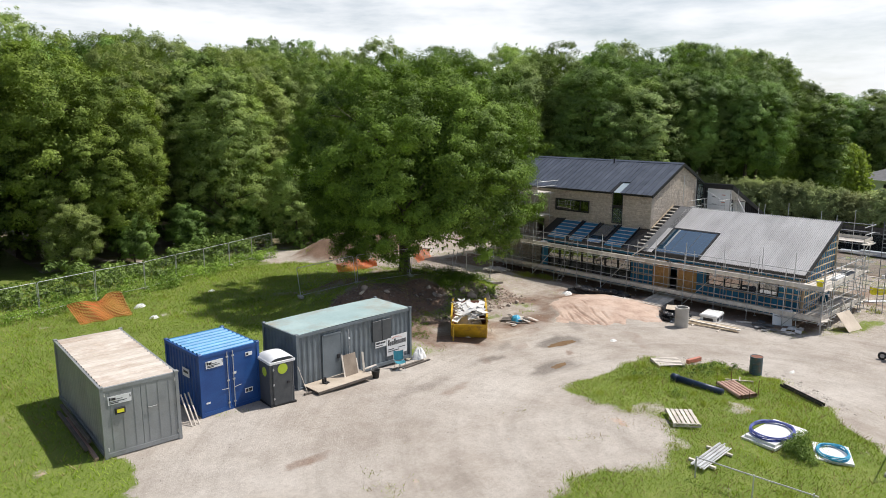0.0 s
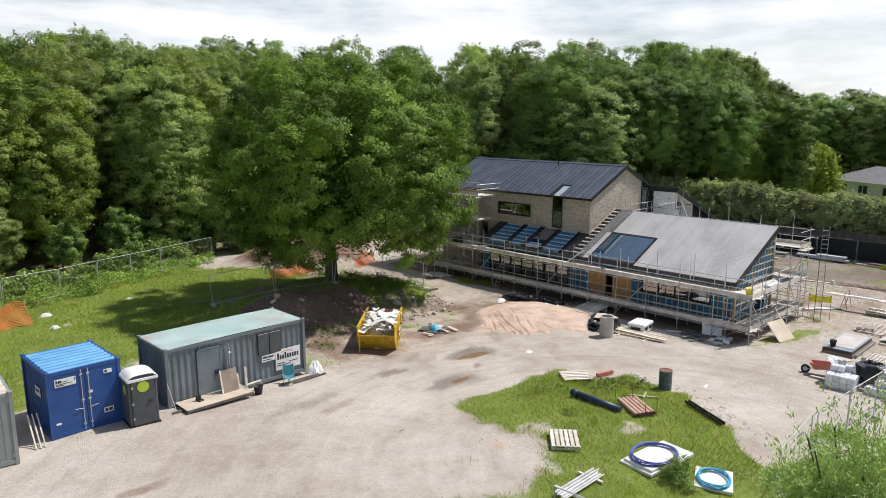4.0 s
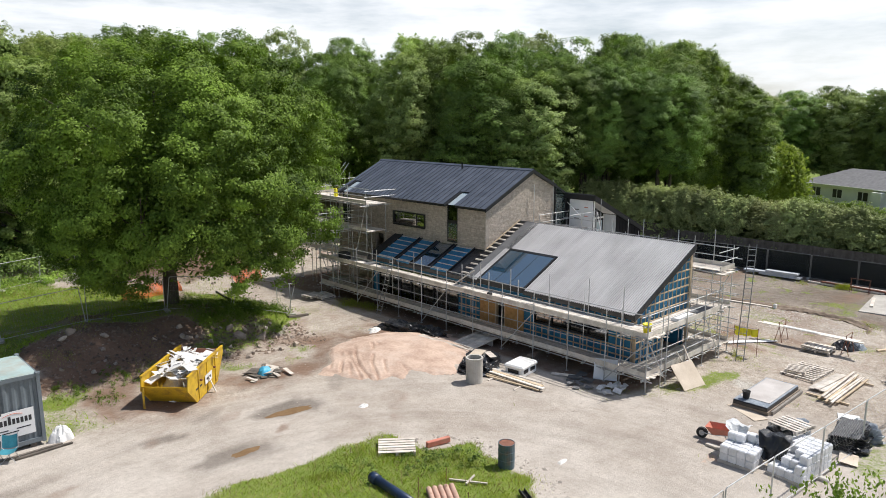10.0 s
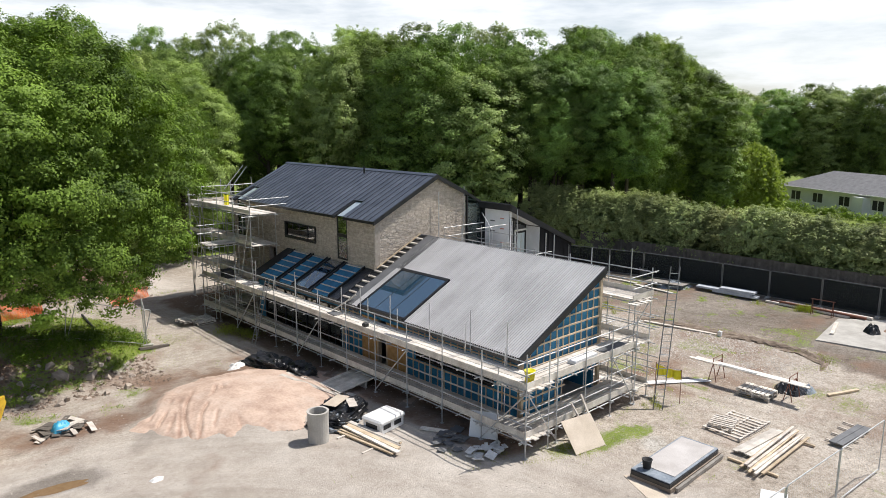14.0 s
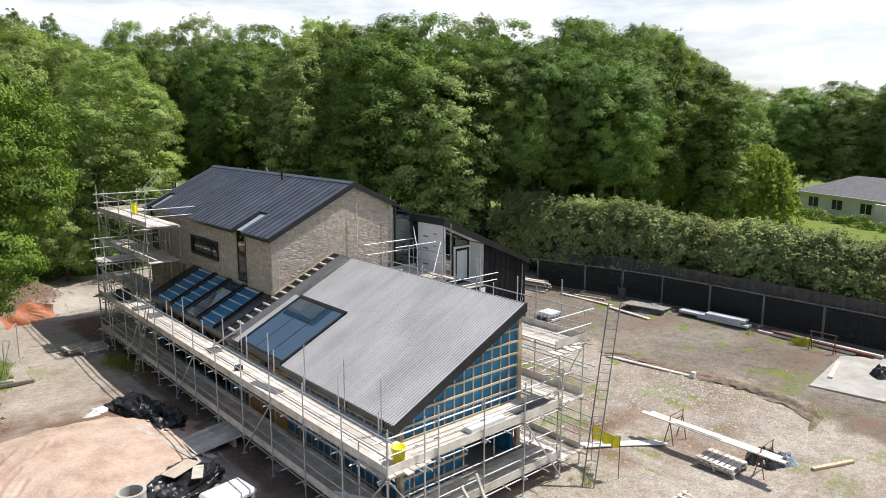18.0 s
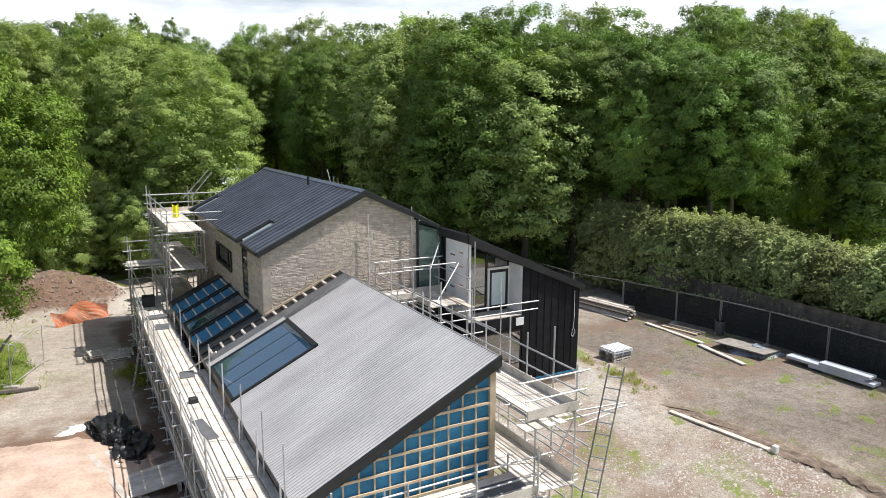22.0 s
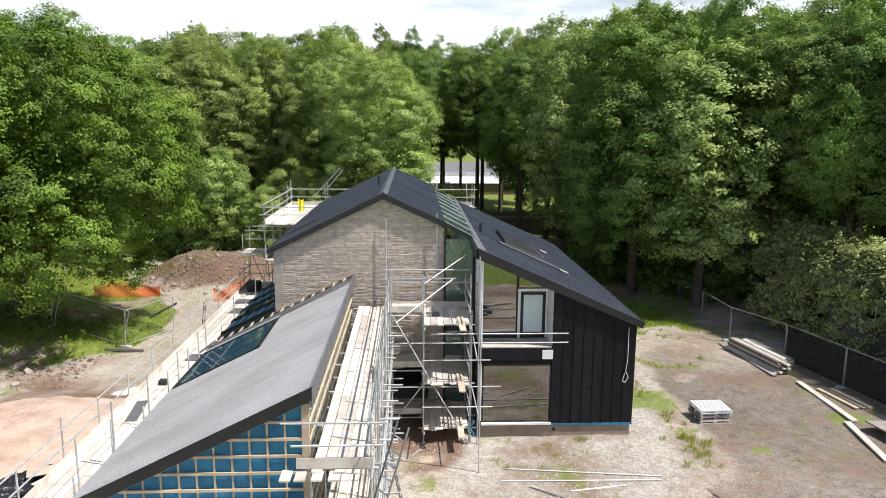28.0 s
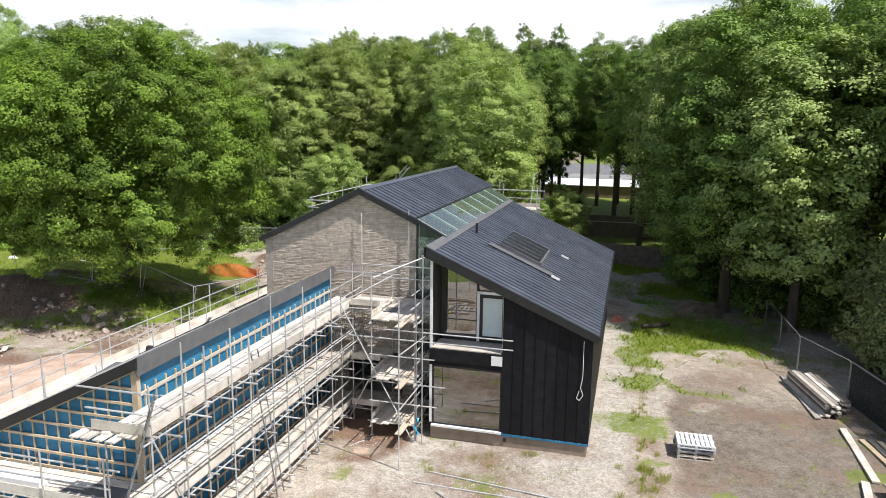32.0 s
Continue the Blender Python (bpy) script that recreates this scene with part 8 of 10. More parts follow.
def hung_sheet(name, x, y, deg, lx, ly, h, low, material, label, seed):
    """A sheet laid over an edge: flat on top, then hanging in creased folds."""
    def fn(u, v):
        k = creased(lx * u, ly * v, 0, 0.3, seed)
        if v < 0.35:
            px, z = -v / 0.35 * 0.5, h
        else:
            w = (v - 0.35) / 0.65
            px, z = -0.5 - 0.28 * w, h - (h - low * (0.5 + u)) * w
        return (px + 0.10 * k, ly * (u - 0.5) * (1 + 0.1 * math.sin(5 * v)) + 0.05 * k, z + 0.05 * k + 0.06 * math.sin(7 * u + seed) * v)
    return solo(name, Build().sheet(fn, 36, 30), material, label, "tarpaulin", turned(x, y, deg))


def scatter_flat(parent, rng, n, ax, ay, z0, z1, material, name="shard", size=(0.25, 0.8), turn=(0.0, 0.5)):
    for i in range(n):
        s, w = rng.uniform(*size), rng.uniform(0.12, 0.4)
        m = Matrix.Translation((rng.uniform(-ax, ax), rng.uniform(-ay, ay), rng.uniform(z0, z1))) @ Euler((rng.uniform(-turn[1], turn[1]), rng.uniform(-turn[1], turn[1]), rng.uniform(0, 3.1))).to_matrix().to_4x4()
        part(name, Build().box(-s / 2, s / 2, -w / 2, w / 2, 0, 0.02, m), material, parent)


# skip full of plasterboard
sk = thing("skip", Matrix.Translation((27.62, 27.5, gz(27.6, 27.5) + 0.02)) @ Matrix.Rotation(radians(45), 4, "Z"), "yellow rust-marked builder's skip heaped with broken plasterboard", "skip")
L, W, H = 2.15, 0.98, 1.42


def skip_side(y):
    out = [(-1.25, 0), (1.25, 0), (L, H * 0.82), (L - 0.1, H), (-L + 0.1, H), (-L, H * 0.6)]
    return Build().prism(out, y - 0.02, y + 0.02, "y")


for y in (-W, W):
    s = part("side", skip_side(y), M_YELLOW, sk)
    for x in (-1.0, 0.0, 1.0):
        part("rib", Build().box(x - 0.04, x + 0.04, y - 0.06 if y < 0 else y + 0.02, y - 0.02 if y < 0 else y + 0.06, 0.1, H - 0.05), M_YELLOW, s)
    part("rim", Build().box(-L + 0.1, L - 0.1, y - 0.05, y + 0.05, H - 0.03, H + 0.05), M_YELLOW, s)
    for x in (-0.8, 0.8):
        part("lug", Build().tube((x, y - 0.12, H * 0.6), (x, y + 0.12, H * 0.6), 0.05, 8), M_RUST, s)
part("plate", Build().box(-0.35, 0.45, -W - 0.075, -W - 0.065, 0.45, 0.85), M_SIGN, sk, "worn white painted panel")
part("print_bar", Build().box(-1.3, -0.6, -W - 0.03, -W - 0.022, 0.55, 0.62), M_INK, sk)
part("print_bar", Build().box(-0.2, 0.3, -W - 0.08, -W - 0.075, 0.6, 0.7), M_INK, sk)
part("floor", Build().box(-1.25, 1.25, -W, W, 0.02, 0.06), M_YELLOW, sk)
for e, zt in ((-1, H * 0.72), (1, H * 0.9)):
    part("end", Build().add([(e * 1.25, -W, 0.02), (e * 1.25, W, 0.02), (e * (L - 0.03), W, zt), (e * (L - 0.03), -W, zt), (e * 1.22, -W, 0.02), (e * 1.22, W, 0.02), (e * (L - 0.07), W, zt), (e * (L - 0.07), -W, zt)],
                            [(0, 1, 2, 3), (7, 6, 5, 4), (3, 2, 6, 7), (0, 3, 7, 4), (1, 5, 6, 2)]), M_YELLOW if e < 0 else M_RUST, sk)
rub = thing("rubble_load", Matrix.Translation((27.62, 27.5, gz(27.6, 27.5) + 0.02)) @ Matrix.Rotation(radians(45), 4, "Z"), "heap of broken white plasterboard filling the skip", "rubble")
heap("fill", 0, 0, 1.3, 0.85, 1.4, M_PLASTER, "", "", 3, parent=rub, lump=0.12)
scatter_flat(rub, random.Random(5), 95, 1.6, 0.8, 1.1, 1.5, M_PLASTER, "plasterboard_piece", (0.25, 0.9), (0, 0.45))
part("hanging_strip", Build().box(-L - 0.05, -L - 0.02, 0.82, 0.9, 0.1, 1.0), M_YELLOW, rub)
plank((28.6, 26.6, gz(28.6, 26.6)), (28.25, 26.85, 0.35), "pale plank leaning on the skip's side", 0.1, 0.03)

jk = thing("junk_pile", (31.3, 27.1, gz(31.3, 27.1)), "small pile of rags, boards and a bright blue bag", "rubbish")
heap("bag", 0, 0, 0.45, 0.35, 0.4, M_BLUEPIPE, "bright blue plastic bag", "", 8, parent=jk, folds=3)
scatter_flat(jk, random.Random(6), 16, 0.9, 0.7, 0.02, 0.15, M_FENCE_WOOD, "scrap", (0.3, 1.1), (0, 0.12))
scatter_flat(jk, random.Random(7), 9, 1.0, 0.7, 0.02, 0.18, M_PALE, "scrap", (0.3, 1.0), (0, 0.12))

# in front of the cabin
fb = thing("step_platform", turned(15.25, 24.25, 1.5), "low plywood step platform in front of the cabin door", "step")
part("top", Build().box(0, 2.95, 0, 1.15, 0.14, 0.165), M_PLY, fb)
for x in (0.1, 1.4, 2.7):
    part("bearer", Build().box(x, x + 0.1, 0.02, 1.1, 0, 0.14), M_FENCE_WOOD, fb)
part("edge", Build().box(0.0, 2.95, -0.03, 0.0, 0.05, 0.15), M_FENCE_WOOD, fb)
bk = thing("bucket", turned(18.55, 24.55), "black rubber builder's bucket with a shovel in it", "bucket")
part("pail", Build().lathe([(0.15, 0), (0.2, 0.36), (0.215, 0.36), (0.215, 0.38), (0.19, 0.38), (0.15, 0.05)], 16), M_RUBBER, bk, smooth=True)
part("handle", Build().path([(-0.2, 0, 0.37), (-0.18, 0.08, 0.5), (0.0, 0.12, 0.55), (0.18, 0.08, 0.5), (0.2, 0, 0.37)], 0.008, 5), M_STEEL, bk)
tbl = thing("trolley_board", turned(17.15, 24.95, 3, 0.165, 78), "brown board propped upright against the cabin wall", "board")
part("board", Build().box(0, 0.72, 0, 1.05, 0, 0.03), M_BLOCKWORK, tbl)
part("stay", Build().box(-0.06, 0.0, 0, 1.1, -0.01, 0.03), M_PALE, tbl)
part("stay", Build().box(0.72, 0.78, 0, 0.75, -0.01, 0.03), M_PALE, tbl)
plank((18.25, 25.0, gz(18.25, 25) + 0.0), (18.35, 25.3, 0.7), "grey timber offcut leaning on the cabin", 0.1, 0.04)
plank((18.15, 24.85, gz(18.15, 24.9) + 0.42), (18.95, 25.05, gz(18.9, 25) + 0.40), "short grey timber offcut", 0.08, 0.05)
for x0, y0, x1 in ((19.9, 24.95, 22.0), (20.4, 24.8, 22.3)):
    plank((x0, y0), (x1, y0 + 0.2), "brown timber lying along the cabin", 0.1, 0.06, M_FENCE_WOOD, lift=0.01)
M_TEAL = surface("teal_fabric", (0.02, 0.16, 0.22), (0.05, 0.26, 0.33), 0.8, 4, 30, 0.1)
ch = thing("folding_chair", turned(20.25, 24.85, -25), "folding camping chair with a turquoise fabric seat", "chair")
part("seat", Build().sheet(lambda u, v: (-0.25 + 0.5 * u, -0.22 + 0.44 * v, 0.42 - 0.07 * math.sin(math.pi * u)), 6, 3), M_TEAL, ch)
part("backrest", Build().sheet(lambda u, v: (-0.25 + 0.5 * u, 0.22 + 0.12 * v, 0.45 + 0.42 * v - 0.05 * math.sin(math.pi * u)), 6, 3), M_TEAL, ch)
for a, b in (((-0.25, -0.22, 0), (0.25, 0.22, 0.45)), ((0.25, -0.22, 0), (-0.25, 0.22, 0.45)), ((-0.25, 0.25, 0), (-0.25, -0.22, 0.44)), ((0.25, 0.25, 0), (0.25, -0.22, 0.44)), ((-0.25, 0.2, 0.4), (-0.25, 0.35, 0.9)), ((0.25, 0.2, 0.4), (0.25, 0.35, 0.9))):
    part("leg", Build().tube(a, b, 0.012, 5), M_STEEL, ch)
heap("sack", 22.1, 25.6, 0.4, 0.35, 0.55, M_WHITE, "white woven sack slumped beside the cabin", "sack", 12, folds=3)
broom = thing("broom", (15.0, 24.7, gz(15, 24.7)), "broom standing beside the cabin", "broom")
part("handle", Build().tube((0, 0, 0.05), (-0.12, 0.55, 1.15), 0.014, 6), M_PALE, broom)
part("head", Build().box(-0.18, 0.18, -0.06, 0.04, 0, 0.09), M_FENCE_WOOD, broom)
boots = thing("boots", turned(16.0, 24.75, 20, 0.165), "pair of dark work boots on the platform", "boots")
for x in (0, 0.14):
    part("boot", Build().box(x, x + 0.1, 0, 0.27, 0, 0.09, bevel=0.02).box(x, x + 0.1, 0.16, 0.27, 0.09, 0.26, bevel=0.02), M_RUBBER, boots)
for i, (x, y) in enumerate(((6.42, 24.5), (6.3, 25.2), (6.52, 25.6))):
    plank((x, y), (x + 0.2, y + 4.3), "old timber length lying beside the grey container", 0.12, 0.1, M_CLAY if i == 0 else M_FENCE_WOOD, lift=0.02 + 0.1 * i)
for x in (10.0, 10.15, 10.3):
    plank((x, 25.0, gz(x, 25)), (x + 0.0, 25.9, 0.75), "grey stake leaning between the containers", 0.05, 0.04)


def mesh_drape(name, x, y, turn, length, height, seed, label, lie=0.35):
    """Crumpled plastic barrier mesh: a real open lattice."""
    rng = np.random.RandomState(seed)
    ph = rng.uniform(0, 6, 4)
    nu, nv = int(length / 0.11), int(height / 0.085)

    def fn(i, j):
        u, v = i / nu, j / nv
        return Vector((length * (u - 0.5), lie * height * (v - 0.5) * 1.6 + 0.22 * math.sin(7 * u + ph[0]) * (0.3 + v) + 0.12 * math.sin(15 * u + 4 * v + ph[1]),
                       0.03 + height * v * (0.68 + 0.28 * math.sin(5 * u + ph[2]) * math.sin(3 * u + ph[3]))))
    b = Build()
    for j in range(nv + 1):
        w = 0.022
        for i in range(nu):
            p, q = fn(i, j), fn(i + 1, j)
            b.add([p - Vector((0, 0, w)), q - Vector((0, 0, w)), q + Vector((0, 0, w)), p + Vector((0, 0, w))], [(0, 1, 2, 3)])
    for i in range(nu + 1):
        for j in range(nv):
            p, q = fn(i, j), fn(i, j + 1)
            e = Vector((0.014, 0, 0))
            b.add([p - e, p + e, q + e, q - e], [(0, 1, 2, 3)])
    return solo(name, b, M_ORANGE, label, "barrier mesh", Matrix.Translation((x, y, gz(x, y))) @ Matrix.Rotation(radians(turn), 4, "Z"))


mesh_drape("barrier_mesh", 12.4, 43.4, 5, 3.0, 1.2, 1, "crumpled orange plastic barrier mesh lying on the grass", 0.8)
mesh_drape("barrier_mesh", 33.3, 46.3, 8, 4.2, 1.15, 2, "orange plastic barrier mesh strung behind the oak", 0.25)
mesh_drape("barrier_mesh", 40.6, 46.5, 25, 3.2, 1.1, 3, "orange plastic barrier mesh beside the track", 0.25)
mesh_drape("barrier_mesh", 1.6, 27.0, 80, 3.6, 1.2, 5, "orange plastic barrier mesh beside the field edge", 0.3)
for x, y, s in ((15.0, 44.4, 1.0), (14.7, 41.3, 0.8), (20.4, 45.8, 0.6)):
    heap("sack", x, y, 0.45 * s, 0.22 * s, 0.22 * s, M_WHITE, "white plastic sack lying on the grass", "sack", 14 + int(x), folds=2)

# the grass island
pallet(turned(23.5, 12.3, -48, 0.05), "weathered pale wooden pallet lying on the grass", 1.05, 1.4, 6)
pallet(turned(31.1, 15.84, 52, 0.03), "pale wooden pallet at the edge of the grass", 1.2, 1.35, 6)
pipe = thing("drain_pipe", turned(28.6, 13.95, -92, 0.13), "thick dark blue plastic drain pipe on the grass", "pipe")
part("barrel", Build().tube((-1.0, 0, 0.0), (1.2, 0, 0), 0.15, 16), M_NAVY, pipe, smooth=True)
part("socket", Build().tube((-1.25, 0, 0), (-0.95, 0, 0), 0.185, 16), M_NAVY, pipe, smooth=True)
for i in range(5):
    c = thing("clay_pipe", turned(29.55 + 0.17 * i, 13.45 - 0.085 * i, 58.5, 0.12 + (gz(29.3, 12.9) - gz(29.55 + 0.17 * i, 13.45 - 0.085 * i))), "terracotta drain pipe in a row on the grass", "pipe", "clay pipes")
    part("barrel", Build().tube((-0.05, 0, 0), (-1.7, 0, 0), 0.09, 14, caps=False).tube((-1.7, 0, 0), (-0.05, 0, 0), 0.072, 14, caps=False), M_CLAY, c, smooth=True)
    part("collar", Build().tube((-1.72, 0, 0), (-1.62, 0, 0), 0.1, 14, caps=False), M_CLAY, c, smooth=True)
for x, y, h in ((29.9, 13.0, 0.9), (28.9, 13.2, 0.8), (28.6, 11.6, 0.7), (29.5, 11.6, 0.8)):
    solo("iron_stake", Build().tube((0, 0, -0.1), (0.02, 0.01, h), 0.012, 5), M_RUST, "thin rusty iron stake in the grass", "stake", turned(x, y), "iron stakes")
dr_ = thing("oil_drum", turned(33.0, 13.2), "dark blue steel oil drum with a rusty lid", "drum")
part("barrel", Build().lathe([(0.28, 0), (0.29, 0.02), (0.29, 0.3), (0.305, 0.32), (0.29, 0.34), (0.29, 0.6), (0.305, 0.62), (0.29, 0.64), (0.29, 0.88), (0.3, 0.9), (0.3, 0.92), (0.27, 0.92), (0.27, 0.9)], 22), surface("worn_blue_steel", (0.05, 0.09, 0.115), (0.10, 0.15, 0.18), 0.5, 3, 30, 0.15, dirt=((0.22, 0.10, 0.05), 0.8)), dr_, smooth=False)
part("lid", Build().tube((0, 0, 0.88), (0, 0, 0.905), 0.265, 22), M_RUST, dr_, "rusty orange lid")
for cx, cy, sx, sy, dg, mat, lab in ((24.45, 8.87, 2.5, 1.3, -5, M_VIOLETPIPE, "coil of blue-violet plastic pipe on white insulation boards"), (25.66, 6.64, 1.45, 1.2, 25, M_BLUEPIPE, "coil of light blue plastic water pipe on a white board")):
    sl = thing("insulation_boards", turned(cx, cy, dg, 0.06), "white insulation boards lying on the grass", "insulation")
    part("board", Build().box(0, sx, 0, sy, 0, 0.1, bevel=0.01), M_WHITE, sl)
    part("board", Build().box(0.1, sx * 0.8, 0.05, sy - 0.1, 0.1, 0.2, bevel=0.01), M_WHITE, sl) if sx > 2 else None
    co = thing("pipe_coil", turned(cx, cy, dg, 0.06 + (0.24 if sx > 2 else 0.14)) @ Matrix.Translation((sx * 0.42, sy * 0.5, 0)), lab, "pipe coil")
    for k in range(6):
        rr = (0.86 if sx > 2 else 0.62) - 0.04 * (k % 3)
        ring = lambda u, v: ((rr + 0.02 * math.cos(2 * math.pi * v)) * math.cos(2 * math.pi * u) * 1.08, (rr + 0.02 * math.cos(2 * math.pi * v)) * 0.86 * math.sin(2 * math.pi * u),
                             0.045 * (k // 2) + 0.02 * math.sin(6 * math.pi * u + k) + 0.02 * math.sin(2 * math.pi * v))
        part("loop", Build().sheet(ring, 30, 6).weld(), mat, co, smooth=True)
tb = thing("tube_bundle", turned(21.1, 9.85, 1, 0.06), "bundle of grey steel tubes on timber bearers", "tubes")
for i in range(9):
    part("tube", Build().tube((rs.uniform(-0.1, 0.1), 0.06 * i, 0.1 + 0.02 * (i % 2)), (2.2 + rs.uniform(-0.2, 0.15), 0.06 * i + 0.02, 0.1 + 0.02 * (i % 2)), 0.026, 7), M_STEEL, tb)
for x in (0.4, 1.7):
    part("bearer", Build().box(x, x + 0.1, -0.2, 0.75, 0, 0.075), M_PALE, tb)
ch2 = thing("drain_channel", turned(31.3, 10.45, 63, 0.06), "long black plastic drain channel at the grass edge", "channel")
part("channel", Build().prism([(-0.1, 0), (0.1, 0), (0.1, 0.12), (0.08, 0.12), (0.08, 0.02), (-0.08, 0.02), (-0.08, 0.12), (-0.1, 0.12)], -1.2, 1.2, "x"), M_RUBBER, ch2)
solo("barrier_beam", Build().box(0, 1.0, 0, 0.16, 0, 0.2, bevel=0.02), M_RED, "faded red plastic barrier block in the grass", "barrier", turned(31.9, 16.1, -12, 0.02))
rail_ = thing("site_rail", (20.6, 9.9, gz(20.6, 9.9) - 0.25), "low galvanised tube rail across the grass", "rail")
part("rail", Build().path([(0, 0, 1.0), (0.2, -1.4, 0.95), (0.5, -3.6, 0.9)], 0.024, 7), M_STEEL, rail_)
for y in (0, -1.8, -3.5):
    part("post", Build().tube((0.12 * -y, y, -0.1), (0.12 * -y, y, 1.0), 0.024, 7), M_STEEL, rail_)
heras((26.1, 5.5), (30.3, 6.0), "wire mesh gate panel folded back beside the yard", "gate panels")
for a, b, s in (((30.6, 13.6), (31.4, 12.6), 0.07), ((30.8, 13.0), (31.5, 13.3), 0.06)):
    plank(a, b, "short pale timber offcut in the grass", s, 0.05, lift=0.05)

# along the front scaffold
cp = thing("concrete_pipe", turned(38.3, 19.95), "upright length of grey concrete drain pipe", "pipe")
part("ring", Build().lathe([(0.40, 0), (0.40, 1.12), (0.42, 1.14), (0.42, 1.2), (0.33, 1.2), (0.33, 0.2)], 26), M_CONC, cp, smooth=False)
# a pale plastic-roofed box, tarpaulins and timber round it
bx = thing("site_box", turned(40.35, 18.75, 8, 0.02), "white and pale green plastic storage box with dark windows", "box")
part("body", Build().box(0, 1.35, 0, 1.0, 0, 0.4, bevel=0.05), M_WRAP, bx)
part("lid", Build().box(-0.05, 1.4, -0.05, 1.05, 0.4, 0.54, bevel=0.07), M_WHITE, bx)
for x in (0.15, 0.75):
    part("window", Build().box(x, x + 0.4, -0.012, 0.0, 0.15, 0.33), M_TARP, bx)
part("window", Build().box(-0.012, 0.0, 0.2, 0.8, 0.15, 0.33), M_TARP, bx)
wrapped_stack("tarpaulin", 40.2, 21.4, 35, 2.7, 1.7, 0.42, M_TARP, "crumpled black polythene sheet over a stack", 21, 0.11, 0.2)
wrapped_stack("tarpaulin", 39.7, 20.8, 20, 1.5, 1.1, 0.3, M_TARP_GREY, "crumpled grey polythene sheet", 22, 0.12, 0.2)
sheet_board(turned(40.0, 21.3, 25, 0.52), 1.2, 0.6, M_PLY, "pale plywood sheet on the tarpaulin")
sheet_board(turned(40.7, 20.7, 65, 0.55), 0.9, 0.35, M_PALE, "pale offcut on the tarpaulin")
for i in range(6):
    plank((39.2 + 0.16 * i, 20.7 - 0.05 * i), (39.6 + 0.16 * i, 17.1 + 0.1 * i), "yellow-brown timber length on the ground", 0.1, 0.06, M_TIMBER, lift=0.05 + 0.02 * (i % 2), group="timber lengths")
for y in (18.0, 19.6):
    plank((38.9, y), (40.6, y + 0.2), "short bearer under the timber", 0.08, 0.05, lift=0.0)
wrapped_stack("tarpaulin", 41.35, 28.3, 100, 3.2, 1.25, 0.34, M_TARP, "long crumpled black polythene sheet beside the sand", 23, 0.15, 0.25)
wrapped_stack("tarpaulin", 41.7, 26.6, 75, 1.9, 1.1, 0.3, M_TARP, "bunched black polythene sheet", 24, 0.12, 0.3)
for i in range(4):
    plank((39.55 + 0.13 * i, 21.9 - 0.25 * i), (39.75 + 0.17 * i, 16.95 + 0.2 * i), "long brown weathered board on the ground", 0.2, 0.05, (M_BOARD, M_TIMBER, M_OLDGREY)[i % 3], lift=0.13 + 0.03 * (i % 2), group="timber lengths")
plank((40.4, 26.3), (41.6, 21.9), "grey scaffold board at the sand's edge", 0.225, 0.05, lift=0.04)
plank((40.9, 26.6), (41.9, 22.6), "grey scaffold board at the sand's edge", 0.225, 0.05, lift=0.02)
rampb = thing("ramp", (42.0, 23.0, gz(42, 23)), "boarded ramp bridging the trench to the door", "ramp")
for i in range(7):
    part("board", Build().add([(-0.6, 0.232 * i, 0.15), (2.2, 0.232 * i, 0.45), (2.2, 0.232 * i + 0.222, 0.45), (-0.6, 0.232 * i + 0.222, 0.15), (-0.6, 0.232 * i, 0.19), (2.2, 0.232 * i, 0.49), (2.2, 0.232 * i + 0.222, 0.49), (-0.6, 0.232 * i + 0.222, 0.19)],
                              [(3, 2, 1, 0), (4, 5, 6, 7), (0, 1, 5, 4), (1, 2, 6, 5), (2, 3, 7, 6), (3, 0, 4, 7)]), M_BOARD, rampb)
for x in (-0.4, 0.8, 2.0):
    part("bearer", Build().box(x, x + 0.1, 0, 1.62, 0.0, 0.16 + 0.105 * (x + 0.5)), M_BOARD, rampb)
for i, (x, y) in enumerate(((43.2, 38.6), (43.0, 37.9), (42.4, 38.3))):
    pallet(turned(x - 1.6, y - 0.4, 5 * i, 0.03 + 0.15 * (i == 2)), "old grey pallet beside the scaffold foot", material=M_BOARD)
sheet_board(turned(44.55, 12.62, -10, 0.02, 48), 1.5, 1.3, M_PLY, "pale plywood sheet leaning on the scaffold")
plank((46.0, 13.0, gz(46, 13)), (45.6, 13.7, 0.3), "pale prop leaning on the scaffold", 0.12, 0.05)
plank((46.3, 12.9, gz(46.3, 12.9)), (46.2, 13.7, 0.5), "pale prop leaning on the scaffold", 0.1, 0.05)
sheet_board(turned(42.75, 16.35, -62, 0.02, 70), 1.1, 1.0, M_WRAP, "pale grey board leaning under the scaffold")
plank((41.9, 18.2), (42.6, 16.9), "grey board lying under the scaffold", 0.3, 0.03, M_BOARD, lift=0.02)
rub2 = thing("broken_slabs", turned(42.3, 15.0, 10, 0.03), "small heap of broken pale slabs and offcuts", "rubble")
scatter_flat(rub2, random.Random(9), 26, 0.8, 0.5, 0.0, 0.16, M_PLASTER, "slab_piece", (0.15, 0.5), (0, 0.3))
rub3 = thing("slate_offcuts", turned(42.0, 16.6, 40, 0.03), "scattered dark slate offcuts under the scaffold", "rubble")
scatter_flat(rub3, random.Random(10), 22, 0.9, 0.5, 0.0, 0.1, M_LEAD, "slate_piece", (0.2, 0.5), (0, 0.2))
ybk = thing("yellow_bucket", (43.72, 14.2, 1.515), "bright yellow plastic bucket on the scaffold corner", "bucket")
